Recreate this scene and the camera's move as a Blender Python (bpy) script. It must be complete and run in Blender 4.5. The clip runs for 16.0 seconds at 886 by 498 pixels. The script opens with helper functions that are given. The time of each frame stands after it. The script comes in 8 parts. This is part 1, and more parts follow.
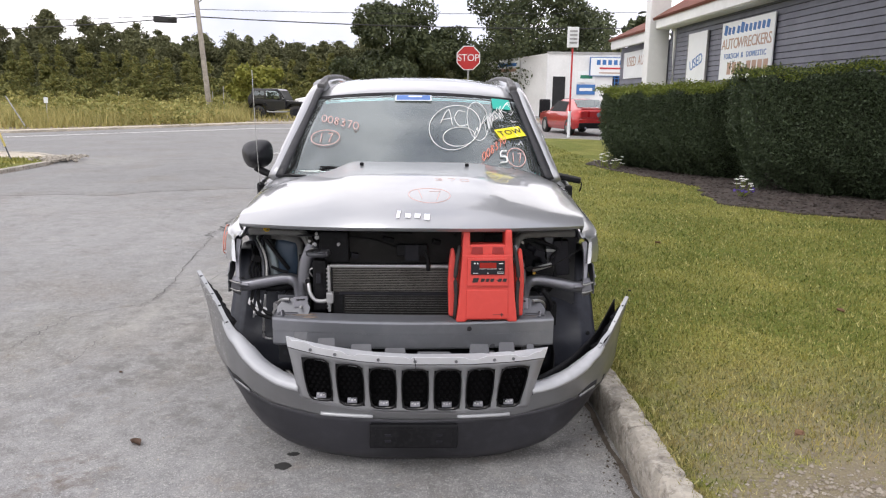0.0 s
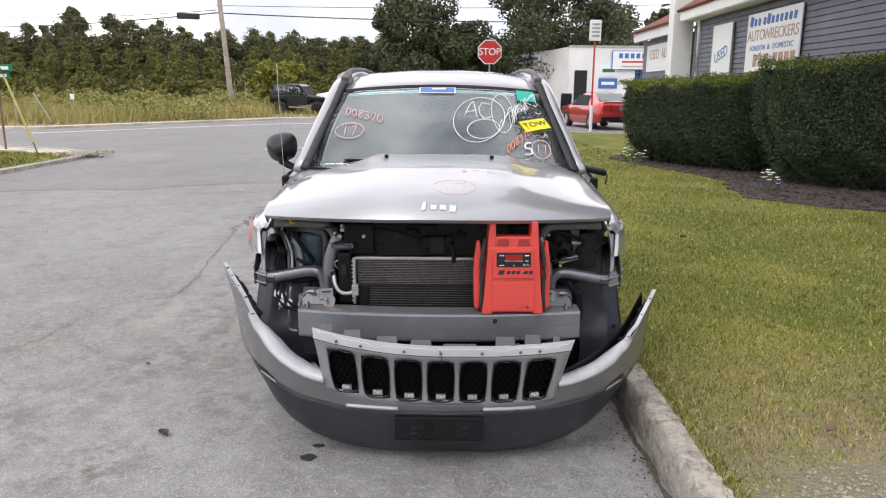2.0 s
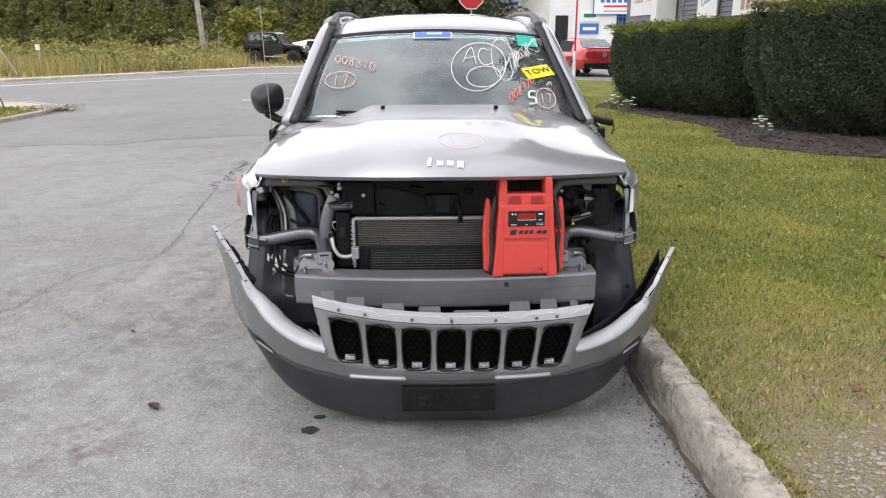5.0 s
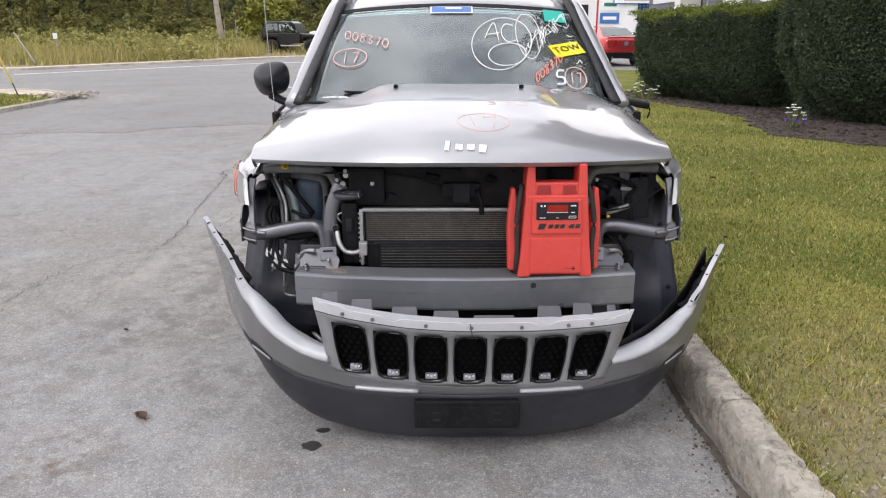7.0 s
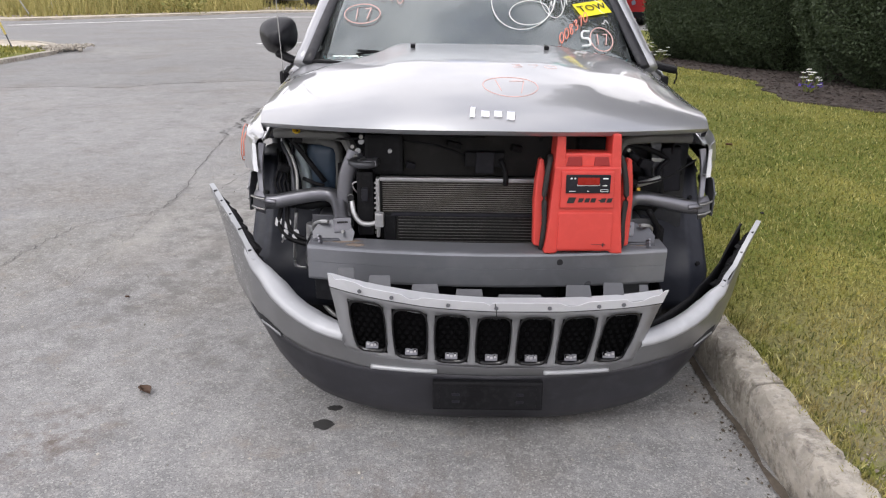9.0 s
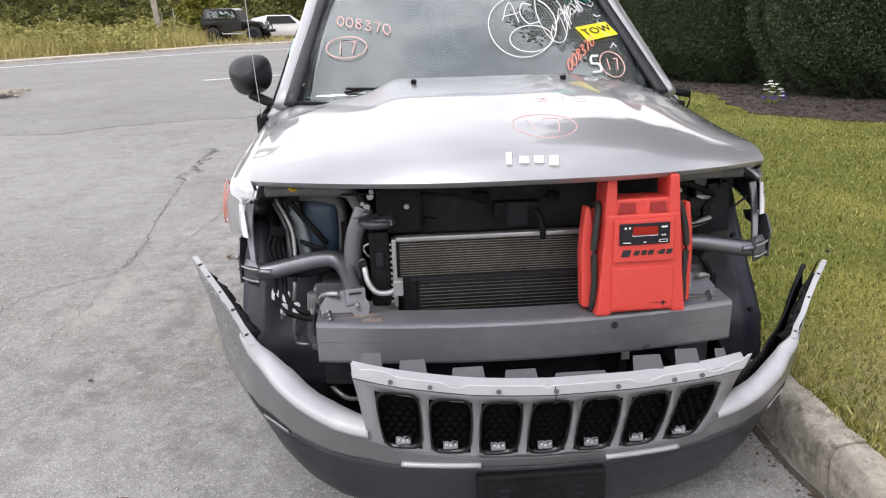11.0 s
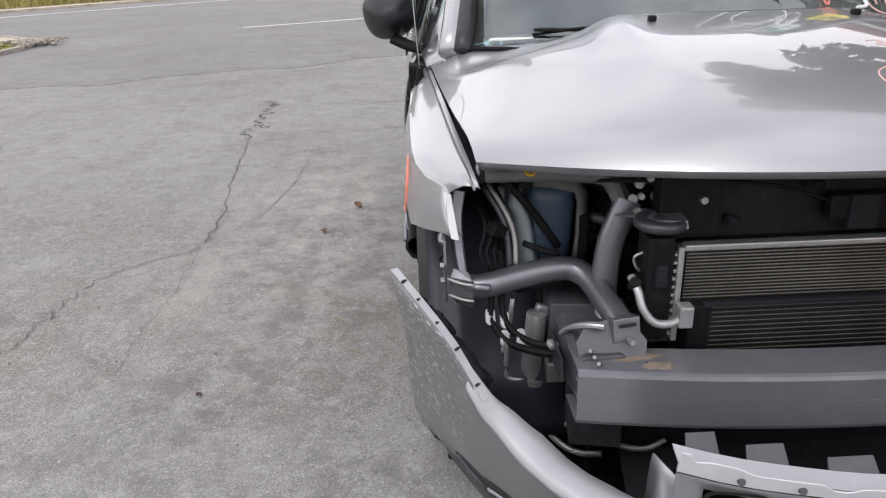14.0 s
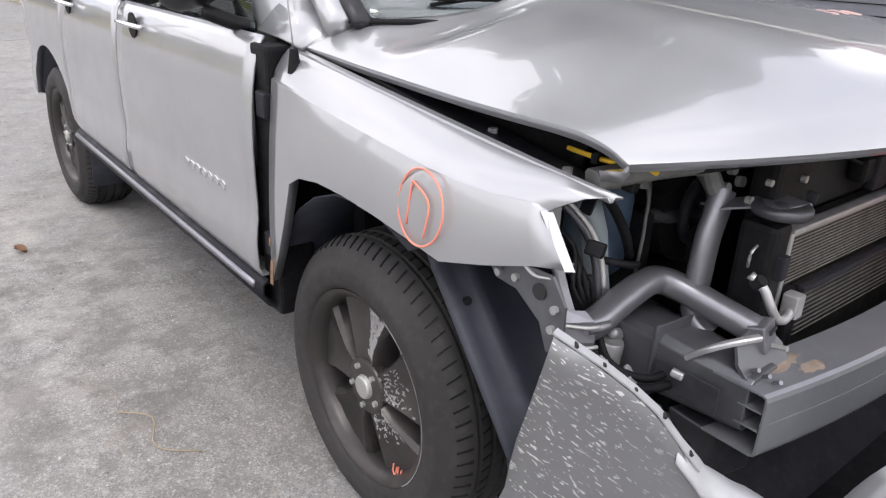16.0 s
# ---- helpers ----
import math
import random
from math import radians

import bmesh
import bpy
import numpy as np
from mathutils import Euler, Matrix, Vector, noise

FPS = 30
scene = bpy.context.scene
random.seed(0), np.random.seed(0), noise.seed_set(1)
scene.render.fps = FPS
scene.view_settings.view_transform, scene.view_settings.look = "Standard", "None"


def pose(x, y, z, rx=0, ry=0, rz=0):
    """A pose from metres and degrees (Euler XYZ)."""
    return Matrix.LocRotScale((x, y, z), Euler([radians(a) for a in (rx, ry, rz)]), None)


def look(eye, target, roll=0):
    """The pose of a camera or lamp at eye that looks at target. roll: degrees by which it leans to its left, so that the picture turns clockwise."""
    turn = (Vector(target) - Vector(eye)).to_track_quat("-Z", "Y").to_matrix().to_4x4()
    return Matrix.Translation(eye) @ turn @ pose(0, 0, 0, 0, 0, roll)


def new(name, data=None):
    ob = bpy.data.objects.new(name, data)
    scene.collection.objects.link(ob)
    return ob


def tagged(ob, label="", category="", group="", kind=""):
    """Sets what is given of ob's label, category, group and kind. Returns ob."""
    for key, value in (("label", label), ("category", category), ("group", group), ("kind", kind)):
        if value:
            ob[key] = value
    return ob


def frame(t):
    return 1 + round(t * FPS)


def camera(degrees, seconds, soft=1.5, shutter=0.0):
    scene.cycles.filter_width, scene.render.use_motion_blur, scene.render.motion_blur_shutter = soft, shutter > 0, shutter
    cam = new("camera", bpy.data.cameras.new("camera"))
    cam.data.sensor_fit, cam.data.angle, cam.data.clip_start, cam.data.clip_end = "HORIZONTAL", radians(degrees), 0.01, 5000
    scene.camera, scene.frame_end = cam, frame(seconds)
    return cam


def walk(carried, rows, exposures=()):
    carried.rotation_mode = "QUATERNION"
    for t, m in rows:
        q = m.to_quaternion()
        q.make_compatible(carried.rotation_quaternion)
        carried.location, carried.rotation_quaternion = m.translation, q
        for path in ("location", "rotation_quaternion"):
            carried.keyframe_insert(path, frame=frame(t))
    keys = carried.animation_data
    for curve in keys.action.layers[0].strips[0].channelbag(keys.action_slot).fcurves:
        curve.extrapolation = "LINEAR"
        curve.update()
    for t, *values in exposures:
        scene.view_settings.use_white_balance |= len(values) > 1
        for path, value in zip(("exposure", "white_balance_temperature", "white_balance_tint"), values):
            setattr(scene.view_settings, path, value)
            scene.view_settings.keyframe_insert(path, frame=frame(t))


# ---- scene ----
cam = camera(63.6, 16.0, soft=1.2)
PATH = [
    (0, (0.054, -3.505, 1.496), (0.104, -1.55, 1.079), 0.7),
    (0.5, (0.044, -3.521, 1.497), (0.069, -1.563, 1.089), 0.5),
    (1, (0.027, -3.508, 1.497), (0.055, -1.552, 1.076), 0.5),
    (1.5, (0.018, -3.491, 1.497), (0.102, -1.54, 1.064), 0.5),
    (2, (0.034, -3.494, 1.481), (0.027, -1.541, 1.05), 0.4),
    (2.5, (0.059, -3.519, 1.482), (0.077, -1.568, 1.039), 1.1),
    (3, (0.09, -3.537, 1.478), (0.091, -1.577, 1.076), 0.3),
    (3.5, (0.09, -3.527, 1.476), (0.134, -1.58, 1.021), 0.1),
    (4, (0.051, -3.472, 1.472), (0.112, -1.54, 0.961), 0.9),
    (4.5, (-0.043, -3.39, 1.482), (0.059, -1.456, 0.983), 0.6),
    (5, (-0.065, -3.293, 1.469), (-0.018, -1.375, 0.904), -0.1),
    (5.2, (-0.033, -3.232, 1.473), (-0.098, -1.295, 0.978), -0.6),
    (7.3, (-0.084, -2.981, 1.387), (-0.047, -1.088, 0.745), 0.2),
    (7.5, (-0.106, -2.975, 1.385), (-0.048, -1.093, 0.71), 0.4),
    (8, (-0.126, -2.969, 1.383), (-0.077, -1.085, 0.713), 0.9),
    (8.5, (-0.15, -2.965, 1.39), (-0.105, -1.087, 0.704), 0.2),
    (9, (-0.139, -2.85, 1.394), (-0.132, -0.974, 0.7), 0.8),
    (9.2, (-0.122, -2.782, 1.401), (-0.171, -0.89, 0.754), 0.1),
    (11.3, (-0.353, -2.428, 1.396), (-0.21, -0.534, 0.772), -1.6),
    (11.5, (-0.323, -2.378, 1.41), (-0.266, -0.456, 0.859), -2.2),
    (12, (-0.241, -2.256, 1.417), (-0.344, -0.308, 0.975), -3.34),
    (12.5, (-0.274, -2.18, 1.413), (-0.374, -0.249, 0.901), -2.2),
    (13, (-0.532, -2.152, 1.383), (-0.656, -0.24, 0.812), 0.3),
    (13.5, (-0.715, -2.093, 1.366), (-0.599, -0.234, 0.637), 0.6),
    (14, (-0.836, -1.847, 1.328), (-0.779, 0.003, 0.572), -1.8),
    (14.5, (-0.955, -1.698, 1.331), (-0.515, 0.123, 0.628), 0.7),
    (15, (-1.224, -1.616, 1.302), (-0.33, -0.05, 0.436), 1.5),
    (15.5, (-1.38, -1.386, 1.227), (-0.389, 0.145, 0.406), 4.2),
    (16, (-1.544, -1.134, 1.24), (-0.384, 0.297, 0.463), 2.2),
]
walk(cam, [(t, look(eye, target, roll)) for t, eye, target, roll in PATH],
     exposures=((0.0, -0.05), (3.0, -0.06), (5.0, 0.03), (9.0, -0.05), (11.5, 0.15), (12.5, -0.15), (13.5, -0.1), (14.5, -0.3), (15.0, 0.03), (16.0, 0.3)))

# ---- light ----
world = bpy.data.worlds.new("overcast_sky")
scene.world = world
world.use_nodes = True
wn, wl = world.node_tree.nodes, world.node_tree.links
wn.clear()
w_out, w_bg = wn.new("ShaderNodeOutputWorld"), wn.new("ShaderNodeBackground")
w_sky = wn.new("ShaderNodeTexSky")
w_sky.sky_type = "NISHITA"
w_sky.sun_disc = False
w_sky.sun_elevation, w_sky.sun_rotation = radians(48), radians(200)
w_coord, w_noise, w_ramp = wn.new("ShaderNodeTexCoord"), wn.new("ShaderNodeTexNoise"), wn.new("ShaderNodeValToRGB")
w_noise.inputs["Scale"].default_value, w_noise.inputs["Detail"].default_value = 2.2, 6
w_ramp.color_ramp.elements[0].position, w_ramp.color_ramp.elements[0].color = 0.37, (11.5, 12.2, 15.0, 1)
w_ramp.color_ramp.elements[1].position, w_ramp.color_ramp.elements[1].color = 0.60, (31.0, 29.8, 30.8, 1)
w_mid = w_ramp.color_ramp.elements.new(0.49)
w_mid.color = (17.0, 17.0, 19.0, 1)
w_mix = wn.new("ShaderNodeMix")
w_mix.data_type = "RGBA"
w_mix.inputs["Factor"].default_value = 0.9
wl.new(w_coord.outputs["Generated"], w_noise.inputs["Vector"])
w_sep, w_haze, w_sum = wn.new("ShaderNodeSeparateXYZ"), wn.new("ShaderNodeMapRange"), wn.new("ShaderNodeMath")
w_haze.inputs["From Min"].default_value, w_haze.inputs["From Max"].default_value = 0.30, 0.80
w_haze.inputs["To Min"].default_value, w_haze.inputs["To Max"].default_value = 0.085, 0.035
wl.new(w_coord.outputs["Generated"], w_sep.inputs["Vector"])
wl.new(w_sep.outputs["Z"], w_haze.inputs["Value"])
wl.new(w_haze.outputs["Result"], w_sum.inputs[0])
wl.new(w_noise.outputs["Fac"], w_sum.inputs[1])
wl.new(w_sum.outputs["Value"], w_ramp.inputs["Fac"])
wl.new(w_sky.outputs["Color"], w_mix.inputs["A"])
wl.new(w_ramp.outputs["Color"], w_mix.inputs["B"])
wl.new(w_mix.outputs["Result"], w_bg.inputs["Color"])
w_bg.inputs["Strength"].default_value = 0.069
wl.new(w_bg.outputs["Background"], w_out.inputs["Surface"])
sun = new("sun", bpy.data.lights.new("sun", "SUN"))
sun.data.energy, sun.data.angle, sun.data.color = 1.0, radians(25), (1.0, 0.97, 0.92)
sun.matrix_world = look((-9, -12, 20), (0, 0, 0))


# ---- materials ----
class Mat:
    """A Principled material with helpers for its nodes."""

    def __init__(self, name, color=(0.5, 0.5, 0.5), rough=0.6, metal=0.0, spec=0.5):
        self.m = bpy.data.materials.new(name)
        self.m.use_nodes = True
        self.n, self.l = self.m.node_tree.nodes, self.m.node_tree.links
        self.b = self.n["Principled BSDF"]
        self.base = (*color[:3], 1)
        self.b.inputs["Base Color"].default_value = self.base
        self.b.inputs["Roughness"].default_value = rough
        self.b.inputs["Metallic"].default_value = metal
        self.b.inputs["Specular IOR Level"].default_value = spec
        self.col = None
        self.height = None
        co = self.n.new("ShaderNodeTexCoord")
        self.co = co.outputs["Object"]

    def noise(self, scale, detail=4, rough=0.55, stretch=None, turn=None):
        nz = self.n.new("ShaderNodeTexNoise")
        nz.inputs["Scale"].default_value, nz.inputs["Detail"].default_value, nz.inputs["Roughness"].default_value = scale, detail, rough
        src = self.co
        if stretch:
            mp = self.n.new("ShaderNodeMapping")
            if turn:
                tn = self.n.new("ShaderNodeMapping")
                tn.inputs["Rotation"].default_value = turn
                self.l.new(src, tn.inputs["Vector"])
                src = tn.outputs["Vector"]
            mp.inputs["Scale"].default_value = stretch
            self.l.new(src, mp.inputs["Vector"])
            src = mp.outputs["Vector"]
        self.l.new(src, nz.inputs["Vector"])
        return nz.outputs["Fac"]

    def cells(self, scale, out="Color"):
        vo = self.n.new("ShaderNodeTexVoronoi")
        vo.inputs["Scale"].default_value = scale
        self.l.new(self.co, vo.inputs["Vector"])
        return vo.outputs[out]

    def spot(self, x, y, reach):
        """One at a place on the ground, falling to nothing at its reach."""
        ds = self.n.new("ShaderNodeVectorMath")
        ds.operation = "DISTANCE"
        self.l.new(self.co, ds.inputs[0])
        ds.inputs[1].default_value = (x, y, 0)
        return self.ramp(ds.outputs["Value"], 0.15 * reach, reach, 1.0, 0.0)

    def times(self, a, b):
        mu = self.n.new("ShaderNodeMath")
        mu.operation = "MULTIPLY"
        mu.use_clamp = True
        self.l.new(a, mu.inputs[0])
        self.l.new(b, mu.inputs[1])
        return mu.outputs["Value"]

    def ramp(self, fac, lo, hi, a=0.0, b=1.0):
        r = self.n.new("ShaderNodeMapRange")
        r.inputs["From Min"].default_value, r.inputs["From Max"].default_value = lo, hi
        r.inputs["To Min"].default_value, r.inputs["To Max"].default_value = a, b
        self.l.new(fac, r.inputs["Value"])
        return r.outputs["Result"]

    def tint(self, fac, color):
        """Blend the colour so far towards another one by fac."""
        mx = self.n.new("ShaderNodeMix")
        mx.data_type = "RGBA"
        self.l.new(fac, mx.inputs["Factor"])
        if self.col is None:
            mx.inputs["A"].default_value = self.base
        else:
            self.l.new(self.col, mx.inputs["A"])
        mx.inputs["B"].default_value = (*color[:3], 1)
        self.col = mx.outputs["Result"]
        self.l.new(self.col, self.b.inputs["Base Color"])
        return self

    def random(self):
        oi = self.n.new("ShaderNodeObjectInfo")
        return oi.outputs["Random"]

    def island(self):
        ge = self.n.new("ShaderNodeNewGeometry")
        return ge.outputs["Random Per Island"]

    def bump(self, fac, strength=0.3, distance=0.005):
        bp = self.n.new("ShaderNodeBump")
        bp.inputs["Strength"].default_value, bp.inputs["Distance"].default_value = strength, distance
        self.l.new(fac, bp.inputs["Height"])
        if self.height is not None:
            self.l.new(self.height, bp.inputs["Normal"])
        self.height = bp.outputs["Normal"]
        self.l.new(self.height, self.b.inputs["Normal"])
        return self

    def roughness(self, fac):
        self.l.new(fac, self.b.inputs["Roughness"])
        return self

    def set(self, name, value):
        self.b.inputs[name].default_value = value
        return self


def simple(name, color, rough=0.6, metal=0.0, spec=0.5, grain=40.0, vary=0.15, bump=0.1):
    """A plain surface with two scales of variation."""
    m = Mat(name, color, rough, metal, spec)
    dark = tuple(c * (1 - 1.6 * vary) for c in color[:3])
    light = tuple(min(1, c * (1 + vary) + 0.01) for c in color[:3])
    m.tint(m.ramp(m.noise(grain * 0.12, 3), 0.4, 0.7, 0, 0.8), dark)
    m.tint(m.ramp(m.noise(grain, 5), 0.5, 0.75, 0, 0.6), light)
    m.roughness(m.ramp(m.noise(grain * 0.3), 0.3, 0.7, max(0.02, rough - 0.08), min(1, rough + 0.1)))
    if bump:
        m.bump(m.noise(grain * 2.5), bump, 0.002)
    return m.m


def asphalt_material(name="asphalt", worn=0.0):
    m = Mat(name, (0.300, 0.298, 0.298), 0.9, spec=0.25)
    m.tint(m.ramp(m.noise(0.35, 5), 0.42, 0.66, 0, 0.5), (0.19, 0.19, 0.193))
    m.tint(m.ramp(m.noise(1.7, 6, 0.65, (1, 0.45, 1)), 0.52, 0.72, 0, 0.5), (0.35, 0.345, 0.338))
    m.tint(m.ramp(m.noise(5.5, 6, 0.7), 0.50, 0.72, 0, 0.55), (0.165, 0.162, 0.16))
    m.tint(m.ramp(m.noise(2.1, 7, 0.65), 0.50, 0.64, 0, 0.4), (0.18, 0.178, 0.178))
    m.tint(m.ramp(m.noise(3.1, 7, 0.7), 0.55, 0.70, 0, 0.5), (0.41, 0.405, 0.395))
    m.tint(m.ramp(m.noise(0.9, 5), 0.50, 0.66, 0, 0.45), (0.22, 0.192, 0.165))
    m.tint(m.times(m.spot(-2.6, 0.9, 2.4), m.ramp(m.noise(0.9, 6, 0.65, (1, 0.5, 1)), 0.42, 0.60, 0, 0.6)), (0.215, 0.205, 0.178))
    m.tint(m.ramp(m.noise(4.2, 7, 0.75), 0.53, 0.62, 0, 0.4), (0.155, 0.148, 0.142))
    m.tint(m.ramp(m.noise(13, 6, 0.7), 0.50, 0.66, 0, 0.4), (0.42, 0.415, 0.405))
    m.tint(m.ramp(m.noise(9, 6, 0.75, (1, 0.6, 1)), 0.54, 0.70, 0, 0.45), (0.15, 0.15, 0.152))
    m.tint(m.ramp(m.noise(55, 5, 0.75), 0.52, 0.66, 0, 0.6), (0.15, 0.15, 0.152))
    m.tint(m.ramp(m.cells(170), 0.62, 0.95, 0, 0.6), (0.52, 0.51, 0.485))
    m.tint(m.ramp(m.noise(190, 4), 0.52, 0.66, 0, 0.65), (0.09, 0.088, 0.087))
    for x, y, reach in ((-7.1, 12.6, 1.7), (-1.55, 1.2, 0.9), (-1.3, 2.4, 1.0)):
        m.tint(m.times(m.spot(x, y, reach), m.ramp(m.noise(4.5, 6, 0.7), 0.42, 0.62, 0, 0.5)), (0.47, 0.45, 0.415))
    m.tint(m.ramp(m.noise(28, 6, 0.75), 0.55, 0.68, 0, 0.6), (0.46, 0.445, 0.42))
    m.tint(m.ramp(m.noise(7, 6, 0.7), 0.57, 0.68, 0, 0.4), (0.25, 0.215, 0.18))
    for x, y, reach in ((-1.15, 0.75, 0.75), (-1.25, 1.7, 1.0), (-1.6, 0.15, 0.6), (-1.05, -0.3, 0.35), (-2.0, -0.6, 0.6)):
        m.tint(m.times(m.spot(x, y, reach), m.ramp(m.noise(6, 6, 0.7), 0.45, 0.60, 0, 0.6)), (0.125, 0.117, 0.110))
    for x, y, reach in ((-0.25, -1.35, 0.45), (0.1, -1.5, 0.35), (-1.4, -0.9, 0.3)):
        m.tint(m.times(m.spot(x, y, reach), m.ramp(m.noise(9, 6, 0.7), 0.46, 0.62, 0, 0.8)), (0.13, 0.10, 0.085))
    if worn:
        m.tint(m.ramp(m.noise(1.1, 5), 0.2, 0.7, worn, worn * 1.4), (0.10, 0.104, 0.105))
    m.bump(m.noise(220, 3), 0.5, 0.003).bump(m.cells(140, "Distance"), 0.3, 0.002)
    return m.m


def paint_material(name, color, grime=0.14):
    m = Mat(name, color, 0.40, 0.55)
    m.set("Coat Weight", 1.0).set("Coat Roughness", 0.015).set("Coat IOR", 1.6)
    m.tint(m.ramp(m.noise(3.5, 6), 0.46, 0.75, 0, grime), tuple(c * 0.62 for c in color[:3]))
    m.tint(m.ramp(m.noise(28, 6, 0.7), 0.58, 0.8, 0, grime), (0.42, 0.40, 0.37))
    m.roughness(m.ramp(m.noise(9, 6), 0.35, 0.75, 0.33, 0.43))
    m.bump(m.noise(400, 2), 0.04, 0.0006)
    return m.m


def leaf_material(name, dark, light, rough=0.55):
    m = Mat(name, dark, rough, spec=0.3)
    m.tint(m.ramp(m.island(), 0.0, 1.0, 0, 0.9), light)
    m.tint(m.ramp(m.noise(0.5, 3), 0.4, 0.7, 0, 0.4), tuple(c * 0.62 for c in dark))
    m.set("Transmission Weight", 0.0)
    return m.m


def glass_material(name, tint=(0.85, 0.92, 0.9), film_amount=0.03):
    """Clear tinted sheet, glossy by angle; its thin uneven dusty film also paints in sky veil."""
    m = Mat(name, (0.55, 0.56, 0.55), 0.9)
    n, l = m.n, m.l
    clear, gloss, film = n.new("ShaderNodeBsdfTransparent"), n.new("ShaderNodeBsdfGlossy"), n.new("ShaderNodeBsdfDiffuse")
    clear.inputs["Color"].default_value = (*tint, 1)
    gloss.inputs["Color"].default_value = (0.90, 0.99, 1.0, 1)
    gloss.inputs["Roughness"].default_value = 0.0
    film.inputs["Color"].default_value = (0.60, 0.65, 0.66, 1)
    fr, mix_gloss, mix_film = n.new("ShaderNodeFresnel"), n.new("ShaderNodeMixShader"), n.new("ShaderNodeMixShader")
    fr.inputs["IOR"].default_value = 2.05
    l.new(m.ramp(m.noise(2.2, 5, 0.55), 0.35, 0.68, film_amount * 0.35, film_amount * 1.6), mix_film.inputs["Fac"])
    l.new(clear.outputs["BSDF"], mix_film.inputs[1])
    l.new(film.outputs["BSDF"], mix_film.inputs[2])
    l.new(fr.outputs["Fac"], mix_gloss.inputs["Fac"])
    l.new(mix_film.outputs["Shader"], mix_gloss.inputs[1])
    l.new(gloss.outputs["BSDF"], mix_gloss.inputs[2])
    l.new(mix_gloss.outputs["Shader"], n["Material Output"].inputs["Surface"])
    n.remove(m.b)
    return m.m


ASPHALT = asphalt_material()
CROSS_ASPHALT = asphalt_material("cross_street_asphalt", 0.13)
SAND = simple("pale_sandy_concrete", (0.56, 0.50, 0.41), 0.95, grain=14, vary=0.3, bump=0.5)
CRACK = simple("crack_filler", (0.10, 0.097, 0.094), 0.9, vary=0.3)
OIL = simple("oil_stain", (0.045, 0.044, 0.043), 0.55, vary=0.3)
CONCRETE = simple("old_concrete", (0.43, 0.40, 0.35), 0.9, grain=30, vary=0.28, bump=0.5)


def kerb_material():
    m = Mat("weathered_kerb_concrete", (0.52, 0.475, 0.405), 0.92, spec=0.2)
    m.tint(m.ramp(m.noise(3.0, 6, 0.7), 0.42, 0.62, 0, 0.7), (0.27, 0.25, 0.22))
    m.tint(m.ramp(m.noise(14, 6, 0.75), 0.50, 0.64, 0, 0.8), (0.16, 0.14, 0.115))
    m.tint(m.ramp(m.noise(26, 5, 0.7), 0.50, 0.66, 0, 0.75), (0.60, 0.56, 0.50))
    m.tint(m.ramp(m.cells(75), 0.66, 0.95, 0, 0.5), (0.22, 0.21, 0.20))
    m.bump(m.noise(45, 6, 0.7), 0.9, 0.012).bump(m.noise(160, 3), 0.5, 0.004)
    return m.m


KERB = kerb_material()
TABGREY = simple("grey_tab_plastic", (0.075, 0.077, 0.087), 0.5, grain=30, vary=0.2)


def gravel_material():
    m = Mat("mixed_gravel", (0.225, 0.19, 0.15), 0.9, spec=0.2)
    m.tint(m.ramp(m.island(), 0.0, 1.0, 0, 0.9), (0.43, 0.385, 0.32))
    m.tint(m.ramp(m.noise(40, 4), 0.5, 0.65, 0, 0.6), (0.14, 0.12, 0.10))
    return m.m


GRAVEL = gravel_material()
SOIL = simple("dry_soil", (0.24, 0.20, 0.14), 0.95, grain=18, vary=0.3, bump=0.5)
MULCH = simple("dark_mulch", (0.088, 0.070, 0.062), 0.95, grain=55, vary=0.5, bump=0.9)


def lawn_material():
    m = Mat("lawn_ground", (0.174, 0.194, 0.046), 0.95, spec=0.1)
    m.tint(m.ramp(m.noise(0.9, 5), 0.42, 0.62, 0, 0.7), (0.330, 0.310, 0.092))
    m.tint(m.ramp(m.noise(4, 6), 0.46, 0.72, 0, 0.5), (0.138, 0.194, 0.036))
    m.tint(m.ramp(m.noise(14, 5, 0.7), 0.5, 0.64, 0, 0.45), (0.330, 0.290, 0.123))
    m.tint(m.ramp(m.noise(60, 4), 0.46, 0.60, 0, 0.7), (0.055, 0.072, 0.018))
    m.tint(m.times(m.spot(1.85, -1.6, 1.8), m.ramp(m.noise(6, 5, 0.7), 0.30, 0.47)), (0.27, 0.225, 0.17))
    m.bump(m.noise(120, 4), 0.8, 0.01)
    return m.m


LAWN = lawn_material()


def blade_material():
    m = Mat("grass_blade", (0.220, 0.220, 0.051), 0.6, spec=0.25)
    m.tint(m.ramp(m.noise(0.9, 5), 0.44, 0.62, 0, 0.7), (0.452, 0.397, 0.102))
    m.tint(m.ramp(m.noise(2.6, 5), 0.46, 0.62, 0, 0.6), (0.133, 0.169, 0.030))
    m.tint(m.ramp(m.noise(14, 5, 0.7), 0.54, 0.64, 0, 0.5), (0.431, 0.368, 0.133))
    m.tint(m.times(m.spot(1.7, -1.3, 1.9), m.ramp(m.noise(6, 5, 0.7), 0.40, 0.56, 0, 0.85)), (0.392, 0.290, 0.143))
    m.tint(m.ramp(m.noise(24, 5, 0.75), 0.52, 0.62, 0, 0.5), (0.063, 0.092, 0.018))
    m.tint(m.ramp(m.island(), 0.35, 0.06, 0, 0.8), (0.044, 0.068, 0.012))
    m.tint(m.ramp(m.island(), 0.76, 0.97, 0, 0.75), (0.608, 0.561, 0.246))
    return m.m


